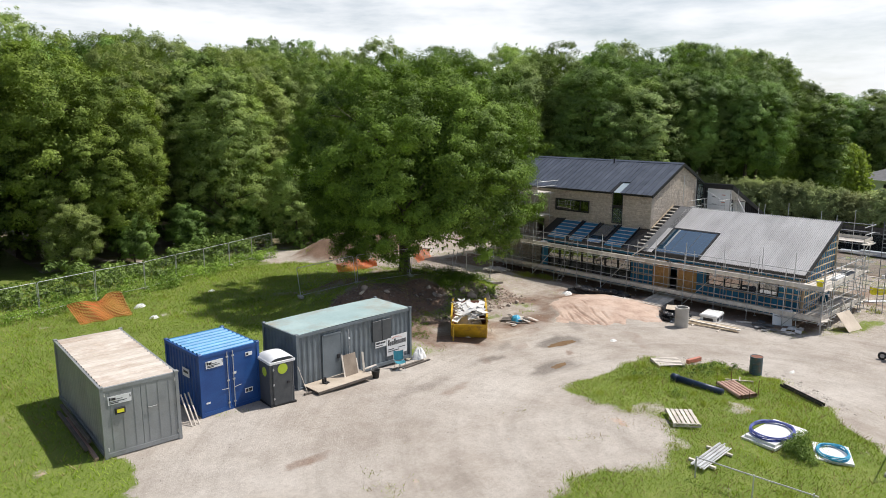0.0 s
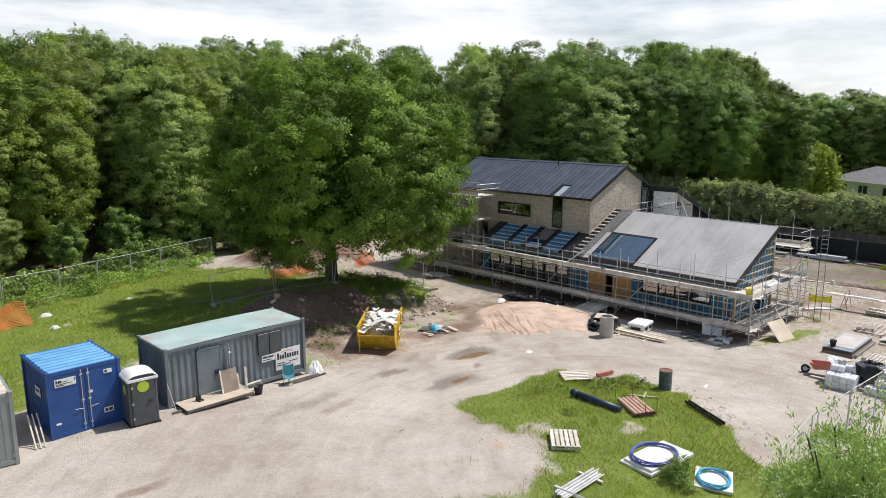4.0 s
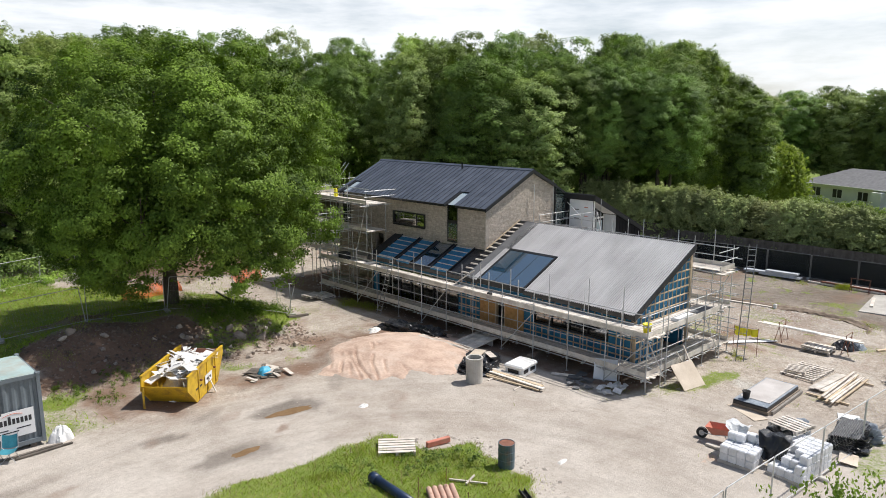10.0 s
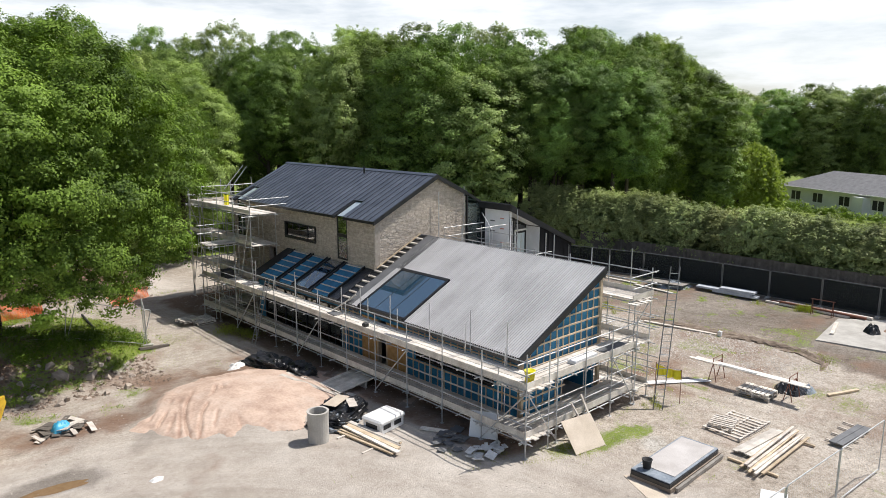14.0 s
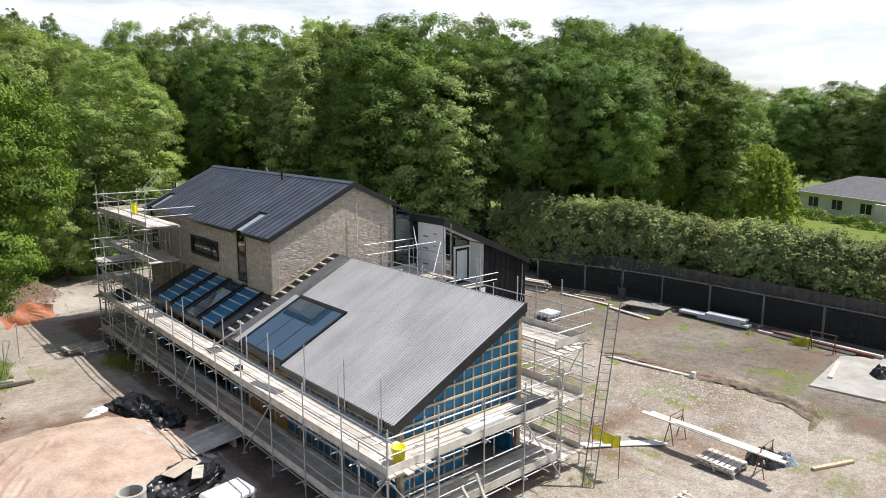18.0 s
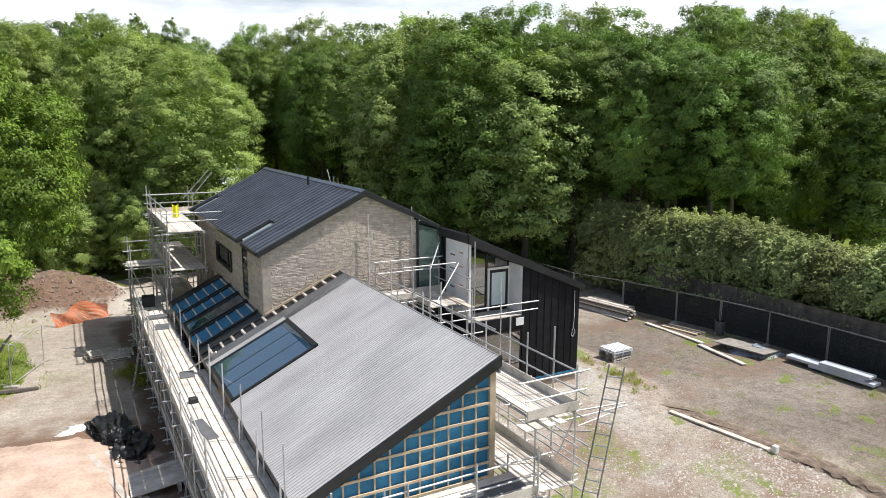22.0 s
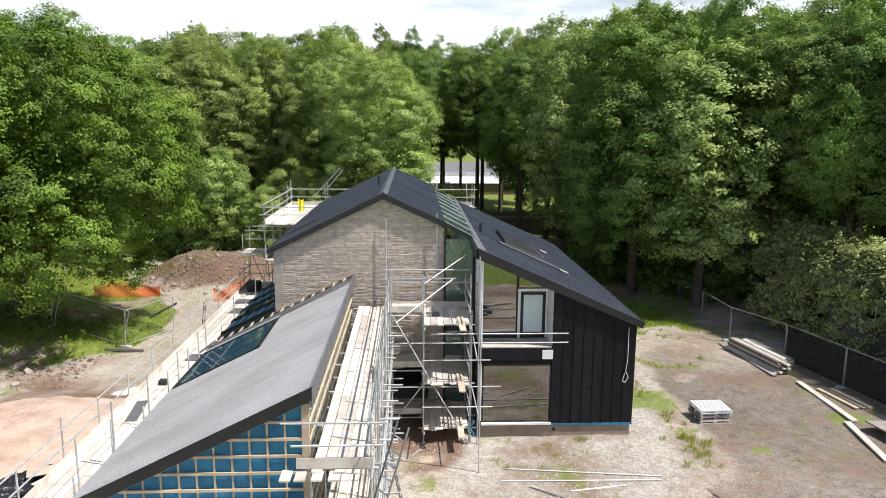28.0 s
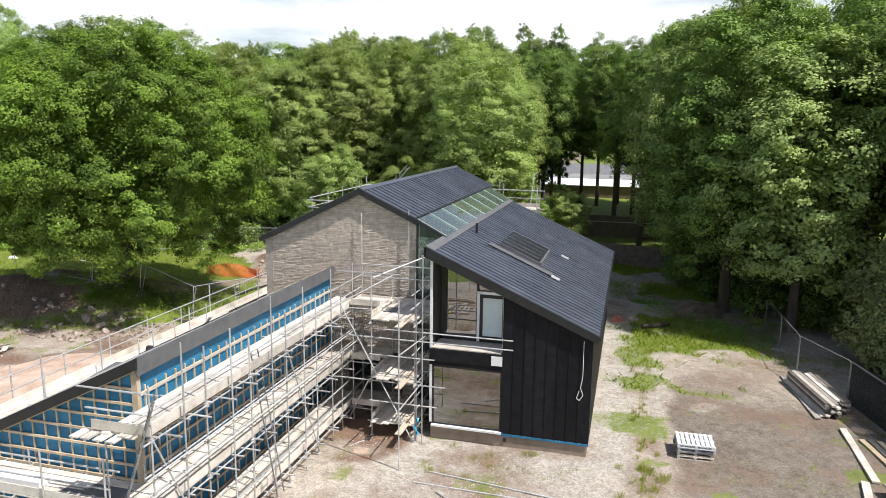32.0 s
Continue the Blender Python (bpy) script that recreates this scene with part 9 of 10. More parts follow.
part("pail", Build().lathe([(0.16, 0), (0.2, 0.42), (0.215, 0.42), (0.215, 0.46), (0.185, 0.46), (0.15, 0.04)], 18), M_YELLOW_PL, ybk, smooth=True)
part("handle", Build().path([(-0.2, 0, 0.44), (-0.2, 0.12, 0.34), (0.0, 0.24, 0.3), (0.2, 0.12, 0.34), (0.2, 0, 0.44)], 0.007, 5), M_STEEL, ybk)
for x, y, z, sx, sy, sz, mat, lab in ((43.3, 35.0, 1.52, 0.9, 0.5, 0.12, M_LEAD, "stack of dark slates on the scaffold"), (43.4, 33.2, 1.52, 0.6, 0.9, 0.04, M_LEAD, "dark sheet lying on the scaffold"), (43.5, 26.4, 1.52, 0.5, 0.7, 0.04, M_LEAD, "grey sheet lying on the scaffold"),
                                      (43.45, 20.8, 1.52, 0.35, 1.6, 0.03, M_LEAD, "grey metal strip lying on the scaffold"), (46.4, 14.1, 1.52, 1.5, 0.4, 0.16, M_WRAP, "pale cladding stack on the scaffold"), (48.5, 14.2, 1.52, 1.7, 0.5, 0.02, M_LEAD, "aluminium tread on the scaffold"),
                                      (43.3, 37.6, 1.52, 0.6, 0.7, 0.5, M_RUBBER, "black crate on the scaffold"), (52.9, 25.4, 3.53, 0.5, 0.6, 0.02, M_LEAD, "dark sheet on the tower platform")):
    solo("site_material", Build().box(0, sx, 0, sy, 0, sz, bevel=min(0.01, sz / 3)), mat, lab, "building material", Matrix.Translation((x, y, z)) @ Matrix.Rotation(radians(rs.uniform(-8, 8)), 4, "Z"))
solo("site_bag", Build().box(0, 0.3, 0, 0.22, 0, 0.2, bevel=0.05), M_RUBBER, "small black tool bag on the scaffold", "bag", Matrix.Translation((43.4, 23.8, 1.52)))
plank((43.9, 27.0, 1.6), (44.8, 26.3, 2.35), "pale timber propped on the scaffold rail", 0.1, 0.06)
coat = solo("work_coat", Build().sheet(lambda u, v: (45.55 + 0.35 * u, 41.8 + 0.05 * math.sin(9 * u), 5.45 + 0.75 * v - 0.1 * math.sin(3 * u) * v), 6, 6), M_YELLOW_PL, "yellow work coat hanging on the scaffold", "coat")

# building materials in the east yard
bg = thing("slab_stack", turned(44.6, 8.9, 1), "low dark-wrapped stack with white boards on a timber base", "stack")
part("base", Build().box(0, 3.7, 0, 1.5, 0.02, 0.16), M_BLOCKWORK, bg)
part("wrap", Build().box(-0.02, 3.6, 0.04, 1.5, 0.16, 0.34, bevel=0.04), M_TARP, bg)
part("cover", Build().box(0.0, 3.58, 0.06, 1.48, 0.335, 0.36, bevel=0.01), M_TARP_GREY, bg, "grey sheet over the stack")
part("sheet", Build().box(0.5, 3.45, 0.14, 1.4, 0.36, 0.38), surface("dusty_pink_grey_board", (0.40, 0.37, 0.35), (0.56, 0.53, 0.51), 0.7, 1.2, 20, 0.1, dirt=((0.30, 0.26, 0.23), 0.5)), bg, "dusty pale boards on top")
part("runner", Build().box(0.2, 3.6, -0.14, -0.04, 0.04, 0.16), M_OLDGREY, bg)
b2 = thing("bucket", turned(44.95, 10.0, 0, 0.36), "black rubber bucket on the covered stack", "bucket")
part("pail", Build().lathe([(0.13, 0), (0.17, 0.3), (0.18, 0.3), (0.18, 0.32), (0.15, 0.32), (0.13, 0.05)], 14), M_RUBBER, b2, smooth=True)
sheet_board(turned(44.25, 8.75, 62, 0.02), 1.75, 0.65, M_PLY, "pale plywood sheet lying on the gravel")
pallet(turned(49.95, 9.0, -3, 0.01), "large open timber pallet frame on the gravel", 2.5, 1.55, 9, gap=0.17)
pallet(turned(50.3, 9.5, 10, 0.15), "broken pallet on the larger pallet", 1.1, 0.9, 6, gap=0.09)
for i in range(7):
    plank((47.5 + rs.uniform(0, 0.4), 7.3 + 0.12 * i), (52.2 + rs.uniform(-0.3, 0.3), 7.35 + 0.12 * i + rs.uniform(-0.1, 0.1)), "pale sawn timber length in a loose stack", 0.1, 0.05, M_PALE if i % 3 else M_TIMBER, lift=0.12 + 0.05 * (i % 3), group="sawn timber")
for x in (48.2, 51.6):
    plank((x, 6.9), (x + 0.1, 8.7), "short bearer under the timber stack", 0.09, 0.07, M_TIMBER, lift=0.03)
for i in range(3):
    plank((48.9, 8.25 + 0.24 * i), (51.9, 8.0 + 0.24 * i), "grey weathered board beside the timber", 0.23, 0.04, M_BOARD, lift=0.1 + 0.04 * (i % 2), group="grey boards")
for i in range(2):
    plank((52.3, 6.3 + 0.25 * i), (54.6, 6.0 + 0.25 * i), "dark grey plank on short bearers", 0.24, 0.05, M_LEAD, lift=0.12)
for x in (52.5, 53.2, 53.9, 54.5):
    plank((x, 5.9), (x + 0.15, 6.9), "thin pale timber bearer on the gravel", 0.06, 0.05, lift=0.04)


M_PACK = surface("white_wrapped_block", (0.58, 0.60, 0.63), (0.80, 0.81, 0.84), 0.35, 3, 14, 0.4, vary=0.1, depth=0.03)


def block_pack(x, y, deg, tiers, label):
    """Wrapped building blocks on a base; tiers: how high each row of columns stands, front to back."""
    t = thing("block_pack", turned(x, y, deg, 0.0), label, "blocks", "block packs")
    c, h = 0.305, 0.285
    part("base", Build().box(-0.03, len(tiers) * c + 0.03, -0.03, len(tiers[0]) * c + 0.03, 0.0, 0.1), M_PALE, t)
    r = random.Random(int(x * 10))
    for i, row in enumerate(tiers):
        for j, high in enumerate(row):
            for k in range(high):
                m = Matrix.Translation((i * c + 0.152 + r.uniform(-0.008, 0.008), j * c + 0.152 + r.uniform(-0.008, 0.008), 0.1 + k * h)) @ Matrix.Rotation(r.uniform(-0.025, 0.025), 4, "Z")
                part("block", Build().box(-0.152, 0.152, -0.152, 0.152, 0, h - 0.003, m, bevel=0.035), M_PACK, t)
    return t


M_SHRINK = surface("pale_shrink_wrap", (0.50, 0.51, 0.52), (0.72, 0.73, 0.74), 0.3, 3, 12, 0.5, depth=0.03)
block_pack(39.3, 7.25, 3, [(2, 2, 2, 2), (2, 2, 2, 2), (2, 2, 3, 3), (3, 3, 3, 3)], "pack of pale grey concrete blocks in torn wrapping")
block_pack(39.55, 5.72, -6, [(2, 1, 1, 1), (3, 2, 2, 1), (3, 3, 2, 2), (3, 3, 3, 2), (3, 3, 3, 3), (3, 3, 3, 3), (3, 3, 3, 3)], "long stepped pack of pale grey wrapped concrete blocks")
hung_sheet("shrink_wrap", 40.75, 8.35, 4, 1.0, 0.75, 1.16, 0.75, M_SHRINK, "torn pale shrink wrap standing over the block pack", 33)
hung_sheet("tarpaulin", 40.85, 7.1, 8, 1.2, 0.95, 1.12, 0.30, M_TARP, "black polythene sheet hanging over the blocks", 31)
wrapped_stack("tarpaulin", 41.75, 7.15, -12, 1.35, 1.05, 0.98, M_TARP, "stack wrapped in black polythene under a pallet", 35, 0.1, 0.1)
wrapped_stack("tarpaulin", 43.0, 7.2, 12, 1.0, 0.8, 0.8, M_TARP_GREY, "blue-grey polythene crumpled over a stack", 32, 0.16, 0.2)
pallet(turned(41.05, 6.55, -12, 1.06), "pale wooden pallet on top of the wrapped stack", 1.2, 1.1, 6, gap=0.075)
wrapped_stack("tarpaulin", 44.5, 5.7, 8, 2.1, 1.2, 0.55, M_TARP, "black polythene crumpled over a low pile near the fence", 34, 0.12, 0.2)
wrapped_stack("tarpaulin", 45.3, 5.5, 30, 0.9, 0.9, 0.42, M_TARP_GREY, "shiny grey polythene bunched beside the roofing sheet", 36, 0.25, 0.3)
solo("corrugated_sheet", Build().sheet(lambda u, v: (2.0 * u, 0.95 * v, 0.03 * math.sin(2 * math.pi * 13 * v)), 2, 78), M_LEAD, "grey corrugated roofing sheet laid on the pile", "roofing sheet", turned(43.35, 5.15, 6, 0.66, -5))
sheet_board(turned(45.8, 5.7, 20, 0.03), 1.6, 0.8, M_WRAP, "pale board lying near the fence")
sheet_board(turned(42.35, 4.85, 14, 0.05, 6), 0.95, 0.62, M_PLY, "pale plywood offcut lying in the grass")
sheet_board(turned(42.05, 5.65, 80, 0.03, 8), 0.9, 0.5, M_WHITE, "white board leaning against the block pack")
wb = thing("wheelbarrow", turned(40.85, 9.15, 100, 0.0), "faded red wheelbarrow tipped on its handles", "wheelbarrow")
part("tray", Build().add([(-0.35, -0.22, 0.38), (0.3, -0.2, 0.30), (0.3, 0.2, 0.30), (-0.35, 0.22, 0.38), (-0.55, -0.34, 0.68), (0.55, -0.3, 0.60), (0.55, 0.3, 0.60), (-0.55, 0.34, 0.68)],
                          [(3, 2, 1, 0), (0, 1, 5, 4), (1, 2, 6, 5), (2, 3, 7, 6), (3, 0, 4, 7)]), M_RED, wb)
wh = part("wheel", Build().tube((0.72, -0.06, 0.2), (0.72, 0.06, 0.2), 0.21, 18), M_RUBBER, wb)
part("rim", Build().tube((0.72, -0.065, 0.2), (0.72, 0.065, 0.2), 0.11, 14), M_STEEL, wh)
for s in (-1, 1):
    part("handle", Build().path([(0.75, 0.08 * s, 0.22), (0.1, 0.2 * s, 0.32), (-0.95, 0.3 * s, 0.55)], 0.018, 6), M_STEEL, wb)
    part("leg", Build().path([(-0.2, 0.22 * s, 0.4), (-0.35, 0.24 * s, 0.0)], 0.018, 6), M_STEEL, wb)
plank((40.2, 9.4), (40.15, 8.7), "grey plank beside the wheelbarrow", 0.2, 0.08, M_BOARD, lift=0.02)

tr = thing("trestle_bench", (55.75, 11.4, gz(55.9, 11.4)), "long boards laid over two steel trestles", "trestle")
for y in (1.3, -2.1):
    for x in (-0.45, 0.45):
        part("leg", Build().path([(x, y - 0.2, 0), (x, y, 0.9)], 0.018, 6), M_RUST, tr)
        part("leg", Build().path([(x, y + 0.2, 0), (x, y, 0.9)], 0.018, 6), M_RUST, tr)
        part("leg_top", Build().tube((x, y, 0.85), (x, y, 1.15), 0.018, 6), M_RUST, tr)
    part("bar", Build().tube((-0.5, y, 0.9), (0.5, y, 0.9), 0.022, 6).tube((-0.5, y, 1.15), (0.5, y, 1.15), 0.016, 6), M_RUST, tr)
for x in (-0.2, 0.03):
    part("board", Build().box(x - 0.4, x - 0.18, -0.1, 2.26 - x, 0.925, 0.965), M_BOARD, tr)
    part("board", Build().box(x - 0.4, x - 0.18, -2.75 + x, -0.11, 0.925, 0.965), M_BOARD, tr)
part("board", Build().box(-0.55, -0.3, -0.75, 1.05, 0.967, 1.0), M_WHITE, tr, "pale new board")
heap("rubbish_bag", 56.6, 9.7, 0.85, 0.6, 0.45, M_TARP, "heap of black rubbish bags below the trestle", "rubbish", 36, 0.5, folds=6)
heap("rubbish_bag", 57.2, 9.2, 0.5, 0.4, 0.3, M_TARP_GREY, "clear plastic waste beside the black bags", "rubbish", 37, 0.2, folds=5)
for i in range(2):
    pallet(turned(55.5, 9.8, 91 - 3 * i, 0.01 + 0.15 * i), "brown pallet in a low stack", 1.4, 1.0, 7, M_BOARD if i else M_OLDGREY)
for i in range(3):
    plank((52.6, 14.9 - 0.2 * i), (55.2, 13.1 - 0.2 * i), "blue-grey cladding strip on the ground", 0.12, 0.03, M_WRAP, lift=0.03 + 0.02 * i)
yb = thing("yellow_barrier", (51.6, 12.36, gz(51.6, 12.36)), "creased yellow plastic banner slung between two thin stakes", "barrier")


def banner(u, v):
    """Hangs in folds from its upper edge, with a scalloped foot."""
    x, y, z = 0.45 * u, 1.44 * u, 1.50 - 0.15 * u - 0.07 * math.sin(math.pi * u)
    drop = 0.36 + 0.10 * abs(math.sin(9.4 * u + 0.5)) - 0.05 * math.sin(5 * u)
    return (x + 0.09 * math.sin(18.8 * u + 0.4) * (0.25 + v), y, z - drop * v)


part("sheet", Build().sheet(banner, 40, 8), M_YELLOW_PL, yb)
for u in (0.0, 1.0):
    part("stake", Build().tube((0.45 * u, 1.44 * u, -0.1), (0.45 * u, 1.44 * u, 1.56 - 0.15 * u), 0.014, 6), M_RUST, yb)
part("line", Build().tube((0, 0, 1.51), (0.45, 1.44, 1.36), 0.008, 5), M_STEEL_DULL, yb)
LP = "long grey weathered board lying on the ground"
plank((61.7, 20.1), (62.35, 15.9), LP, 0.24, 0.06, lift=0.03)
solo("marker_block", Build().box(0, 0.2, 0, 0.2, 0, 0.3, bevel=0.02), M_WHITE, "small white marker block at the board's end", "block", turned(62.3, 15.6))
plank((70.3, 30.2), (70.2, 25.85), LP, 0.26, 0.07, M_BOARD, lift=0.03)
plank((69.85, 25.8), (69.2, 22.4), LP, 0.26, 0.07, M_BOARD, lift=0.03)
plank((69.2, 36.0), (69.6, 31.0), LP, 0.24, 0.06, M_OLDGREY, lift=0.03)
for i in range(3):
    plank((70.7 + 0.3 * i, 29.3), (71.05 + 0.3 * i, 27.0), LP, 0.2, 0.06, M_OLDGREY if i % 2 else M_TIMBER, lift=0.03)
plank((57.2, 8.3), (58.9, 7.6), LP, 0.15, 0.08, M_TIMBER, lift=0.02)
for i, (a, b) in enumerate((((55.3, 21.6), (60.7, 21.5)), ((55.6, 22.4), (60.8, 21.75)), ((56.2, 21.2), (57.6, 20.2)), ((57.5, 20.9), (59.4, 21.2)))):
    solo("scaffold_tube", Build().tube((0, 0, 0.03), (b[0] - a[0], b[1] - a[1], gz(*b) - gz(*a) + 0.03), 0.026, 7), M_STEEL, "loose galvanised scaffold tube on the ground", "tube", turned(a[0], a[1]), "loose tubes")
pallet(turned(63.85, 25.85, 3, 0.0), "lowest pallet of a stack", 1.25, 1.05, 7, M_BOARD)
pallet(turned(63.85, 25.85, 5, 0.15), "second pallet in the stack", 1.25, 1.05, 7, M_OLDGREY)
pallet(turned(63.86, 25.86, 4, 0.295), "blue-grey pallet in the stack", 1.3, 1.05, 7, M_PANEL)
pallet(turned(63.84, 25.84, 2, 0.44), "pale slatted pallet on top of the stack", 1.3, 1.05, 8, M_WRAP)
ds = thing("timber_stack", turned(69.2, 35.3, -80), "two long low stacks of weathered brown timbers on bearers", "stack")
for row in (0, 1):
    for i in range(6):
        for j in range(3):
            part("timber", Build().box(rs.uniform(-0.1, 0.2) + 0.3 * row, 4.1 - 0.5 * row + rs.uniform(-0.25, 0.2), 0.62 * row + 0.19 * j, 0.62 * row + 0.19 * j + 0.18, 0.1 + 0.085 * i, 0.18 + 0.085 * i, bevel=0.006), (M_BOARD, M_OLDGREY, M_FENCE_WOOD)[(i + j + row) % 3], ds)
for x in (0.4, 2, 3.3):
    part("bearer", Build().box(x, x + 0.1, 0, 1.2, 0, 0.1), M_FENCE_WOOD, ds)
plank((69.2, 35.4), (69.85, 31.3), "pale board lying beside the timber stack", 0.22, 0.06, M_BOARD, lift=0.03)
wi = thing("white_panels", turned(72.35, 17.6, 92, 0.05), "long white insulation panels stacked along the fence", "panels")
for i, (a, b) in enumerate(((0, 3.1), (0.4, 4.3), (0.2, 2.6))):
    part("panel", Build().box(a, b, 0, 0.6, 0.05 + 0.14 * i, 0.18 + 0.14 * i, bevel=0.01), M_PANEL, wi)
solo("steel_bin", Build().lathe([(0.26, 0), (0.3, 0.75), (0.33, 0.77), (0.33, 0.8), (0.28, 0.8), (0.25, 0.1)], 18), M_LOO, "dark metal waste bin beside the fence", "bin", turned(72.4, 26.6))
sheet_board(turned(72.3, 22.7, 100, 0.16, 5, "X"), 2.8, 1.7, M_OLDGREY, "weathered grey plywood sheets lying beside the fence", h=0.05)
heap("tarpaulin", 71.5, 23.6, 1.2, 1.4, 0.34, M_TARP_GREY, "grey sheeting and scrap under the plywood", "tarpaulin", 27, folds=4)
solo("log", Build().tube((0, 0, 0.14), (1.55, 0.95, 0.15), 0.15, 12, 0.12), M_BARK, "short sawn log lying in the grass behind the black wing", "log", turned(62.8, 42.1), smooth=True)
heap("earth_heap", 66.2, 46.4, 2.0, 1.1, 0.75, surface("dug_brown_earth", (0.12, 0.075, 0.05), (0.28, 0.19, 0.14), 0.95, 2.5, 18, 0.8, depth=0.06), "low heap of dug brown earth below the trees", "earth", 61, 0.3, kind="stuff", rings=14, seg=40)
heap("rubbish_bag", 61.35, 43.4, 0.4, 0.35, 0.35, M_RED, "crumpled red plastic sack behind the black wing", "rubbish", 62, 0.2, folds=5)
for i in range(5):
    plank((71.9 + 0.2 * (i % 3), 17.0 - 0.3 * i), (71.6 + 0.2 * (i % 3), 11.8 - 0.3 * i), "reddish timber beam stacked along the fence", 0.2, 0.12, M_RUST if i % 2 else M_BOARD, lift=0.03 + 0.12 * (i // 3), group="fence side beams")
rt = thing("red_trestle", turned(71.0, 12.6, 90), "rusty red steel trestle beside the fence", "trestle")
for x in (0, 1.2):
    part("leg", Build().path([(x, -0.2, 0), (x, 0, 1.0), (x, 0.2, 0)], 0.022, 6), M_RUST, rt)
part("bar", Build().tube((-0.1, 0, 1.0), (1.3, 0, 1.0), 0.025, 6).tube((0, 0, 0.5), (1.2, 0, 0.5), 0.018, 6), M_RUST, rt)
tagged(part("concrete_pad", Build().prism([(65.3, 11.6), (70.8, 12.2), (73, 9.5), (73, 4), (66.6, 4)], -1.2, -1.02, "z"), M_CONC), "smooth grey concrete pad in the yard corner", "concrete pad", kind="structure")
plank((66.9, 11.3), (69.6, 11.9), "timber plank at the pad's edge", 0.2, 0.08, lift=0.08)
heap("sand_heap", 70.4, 8.4, 1.3, 1.0, 0.55, surface("pink_sand", (0.36, 0.23, 0.16), (0.52, 0.36, 0.27), 0.95, 3, 40, 0.4), "small heap of pink sand on the concrete pad", "sand", 39, dz=0.05)
heap("rubbish_bag", 69.2, 9.9, 0.7, 0.5, 0.45, M_TARP, "black bags and white scrap beside the sand", "rubbish", 40, 0.5, dz=0.05, folds=5)
solo("black_hose", Build().path([(36.7, 41.0, gz(36.7, 41) + 0.06), (36.9, 43.0, gz(36.9, 43) + 0.06), (37.1, 44.5, gz(37.1, 44.5) + 0.06)], 0.07, 9), M_RUBBER, "black plastic pipe lying beside the track", "pipe")
plank((36.9, 34.4), (38.6, 34.9), "dark timber at the tip of the mound", 0.18, 0.12, M_FENCE_WOOD, lift=0.0)
for x, y, s in ((40.0, 29.8, 0.5), (39.6, 29.4, 0.4), (34.9, 12.2, 0.25), (32.6, 21.0, 0.3)):
    heap("sack", x, y, s, s * 0.6, s * 0.35, M_PLASTER, "scrap of pale sacking on the ground", "sack", int(x * 3), folds=2)


# ---- grass, weeds, loose stone ----
def sow(seed, n, x0, x1, y0, y1, need, chan=0):
    """Random places where one of the ground's covers is strong enough."""
    rng = np.random.RandomState(seed)
    x, y = rng.uniform(x0, x1, n), rng.uniform(y0, y1, n)
    c = covers(x, y)[chan]
    k = (c > need * rng.uniform(0.6, 1.3, n)) & ~((x > 44.2) & (x < 51.3) & (y > 15) & (y < 44)) & ~((x > 51) & (x < 61) & (y > 24.4) & (y < 44)) & ~((x > 6.6) & (x < 9.4) & (y > 24.3) & (y < 31.4)) \
        & ~((x > 10.5) & (x < 13.3) & (y > 25.3) & (y < 28.6)) & ~((x > 14.9) & (x < 21.6) & (y > 25.3) & (y < 28.4)) & ~((x > 65) & (y < 12.3))
    return x[k], y[k], rng


def blades(name, seed, n, box, need, tall, wide, material, label):
    x, y, rng = sow(seed, n, *box, need)
    z = ground_z(x, y)
    m = len(x)
    patch = 0.6 + 0.55 * (value_noise(x, y, 1.7, 61) * 0.5 + 0.5) + 0.5 * np.clip(value_noise(x, y, 4.0, 62), 0, 1)
    h = rng.uniform(tall[0], tall[1], m) * patch
    a, b = rng.uniform(0, 2 * math.pi, m), rng.uniform(0, 2 * math.pi, m)
    lean = rng.uniform(0.4, 1.5, m) * h
    w = rng.uniform(wide[0], wide[1], m)
    base = np.stack([x, y, z - 0.02], -1)
    side = np.stack([np.cos(a), np.sin(a), np.zeros(m)], -1) * w[:, None]
    tip = base + np.stack([np.cos(b) * lean, np.sin(b) * lean, h], -1)
    co = np.stack([base - side, base + side, tip], 1).reshape(-1, 3)
    return tagged(part(name, quads_mesh(name, co, material, 3), None), label, "grass", kind="stuff")


blades("grass", 71, 170000, (-4, 39, 20, 57), 0.5, (0.05, 0.20), (0.008, 0.025), M_GRASS, "rough green grass blades over the field")
blades("grass", 72, 100000, (12, 35, 4, 20), 0.45, (0.04, 0.15), (0.006, 0.018), M_GRASS, "rough green grass blades on the island")
blades("dry_grass", 73, 20000, (12, 35, 4, 20), 0.4, (0.05, 0.24), (0.006, 0.018), M_DRY, "dry straw-coloured grass stems on the island")
blades("dry_grass", 74, 22000, (-4, 39, 24, 57), 0.5, (0.08, 0.28), (0.01, 0.025), M_DRY, "dry straw-coloured grass stems in the field")
blades("grass", 75, 120000, (34, 73, 5, 60), 0.40, (0.04, 0.15), (0.004, 0.013), M_TUFT_MID, "patches of grass and weeds in the gravel")
blades("grass", 76, 30000, (56, 74, 32, 62), 0.55, (0.10, 0.3), (0.02, 0.05), M_GRASS, "grass in the clearing beside the wood")


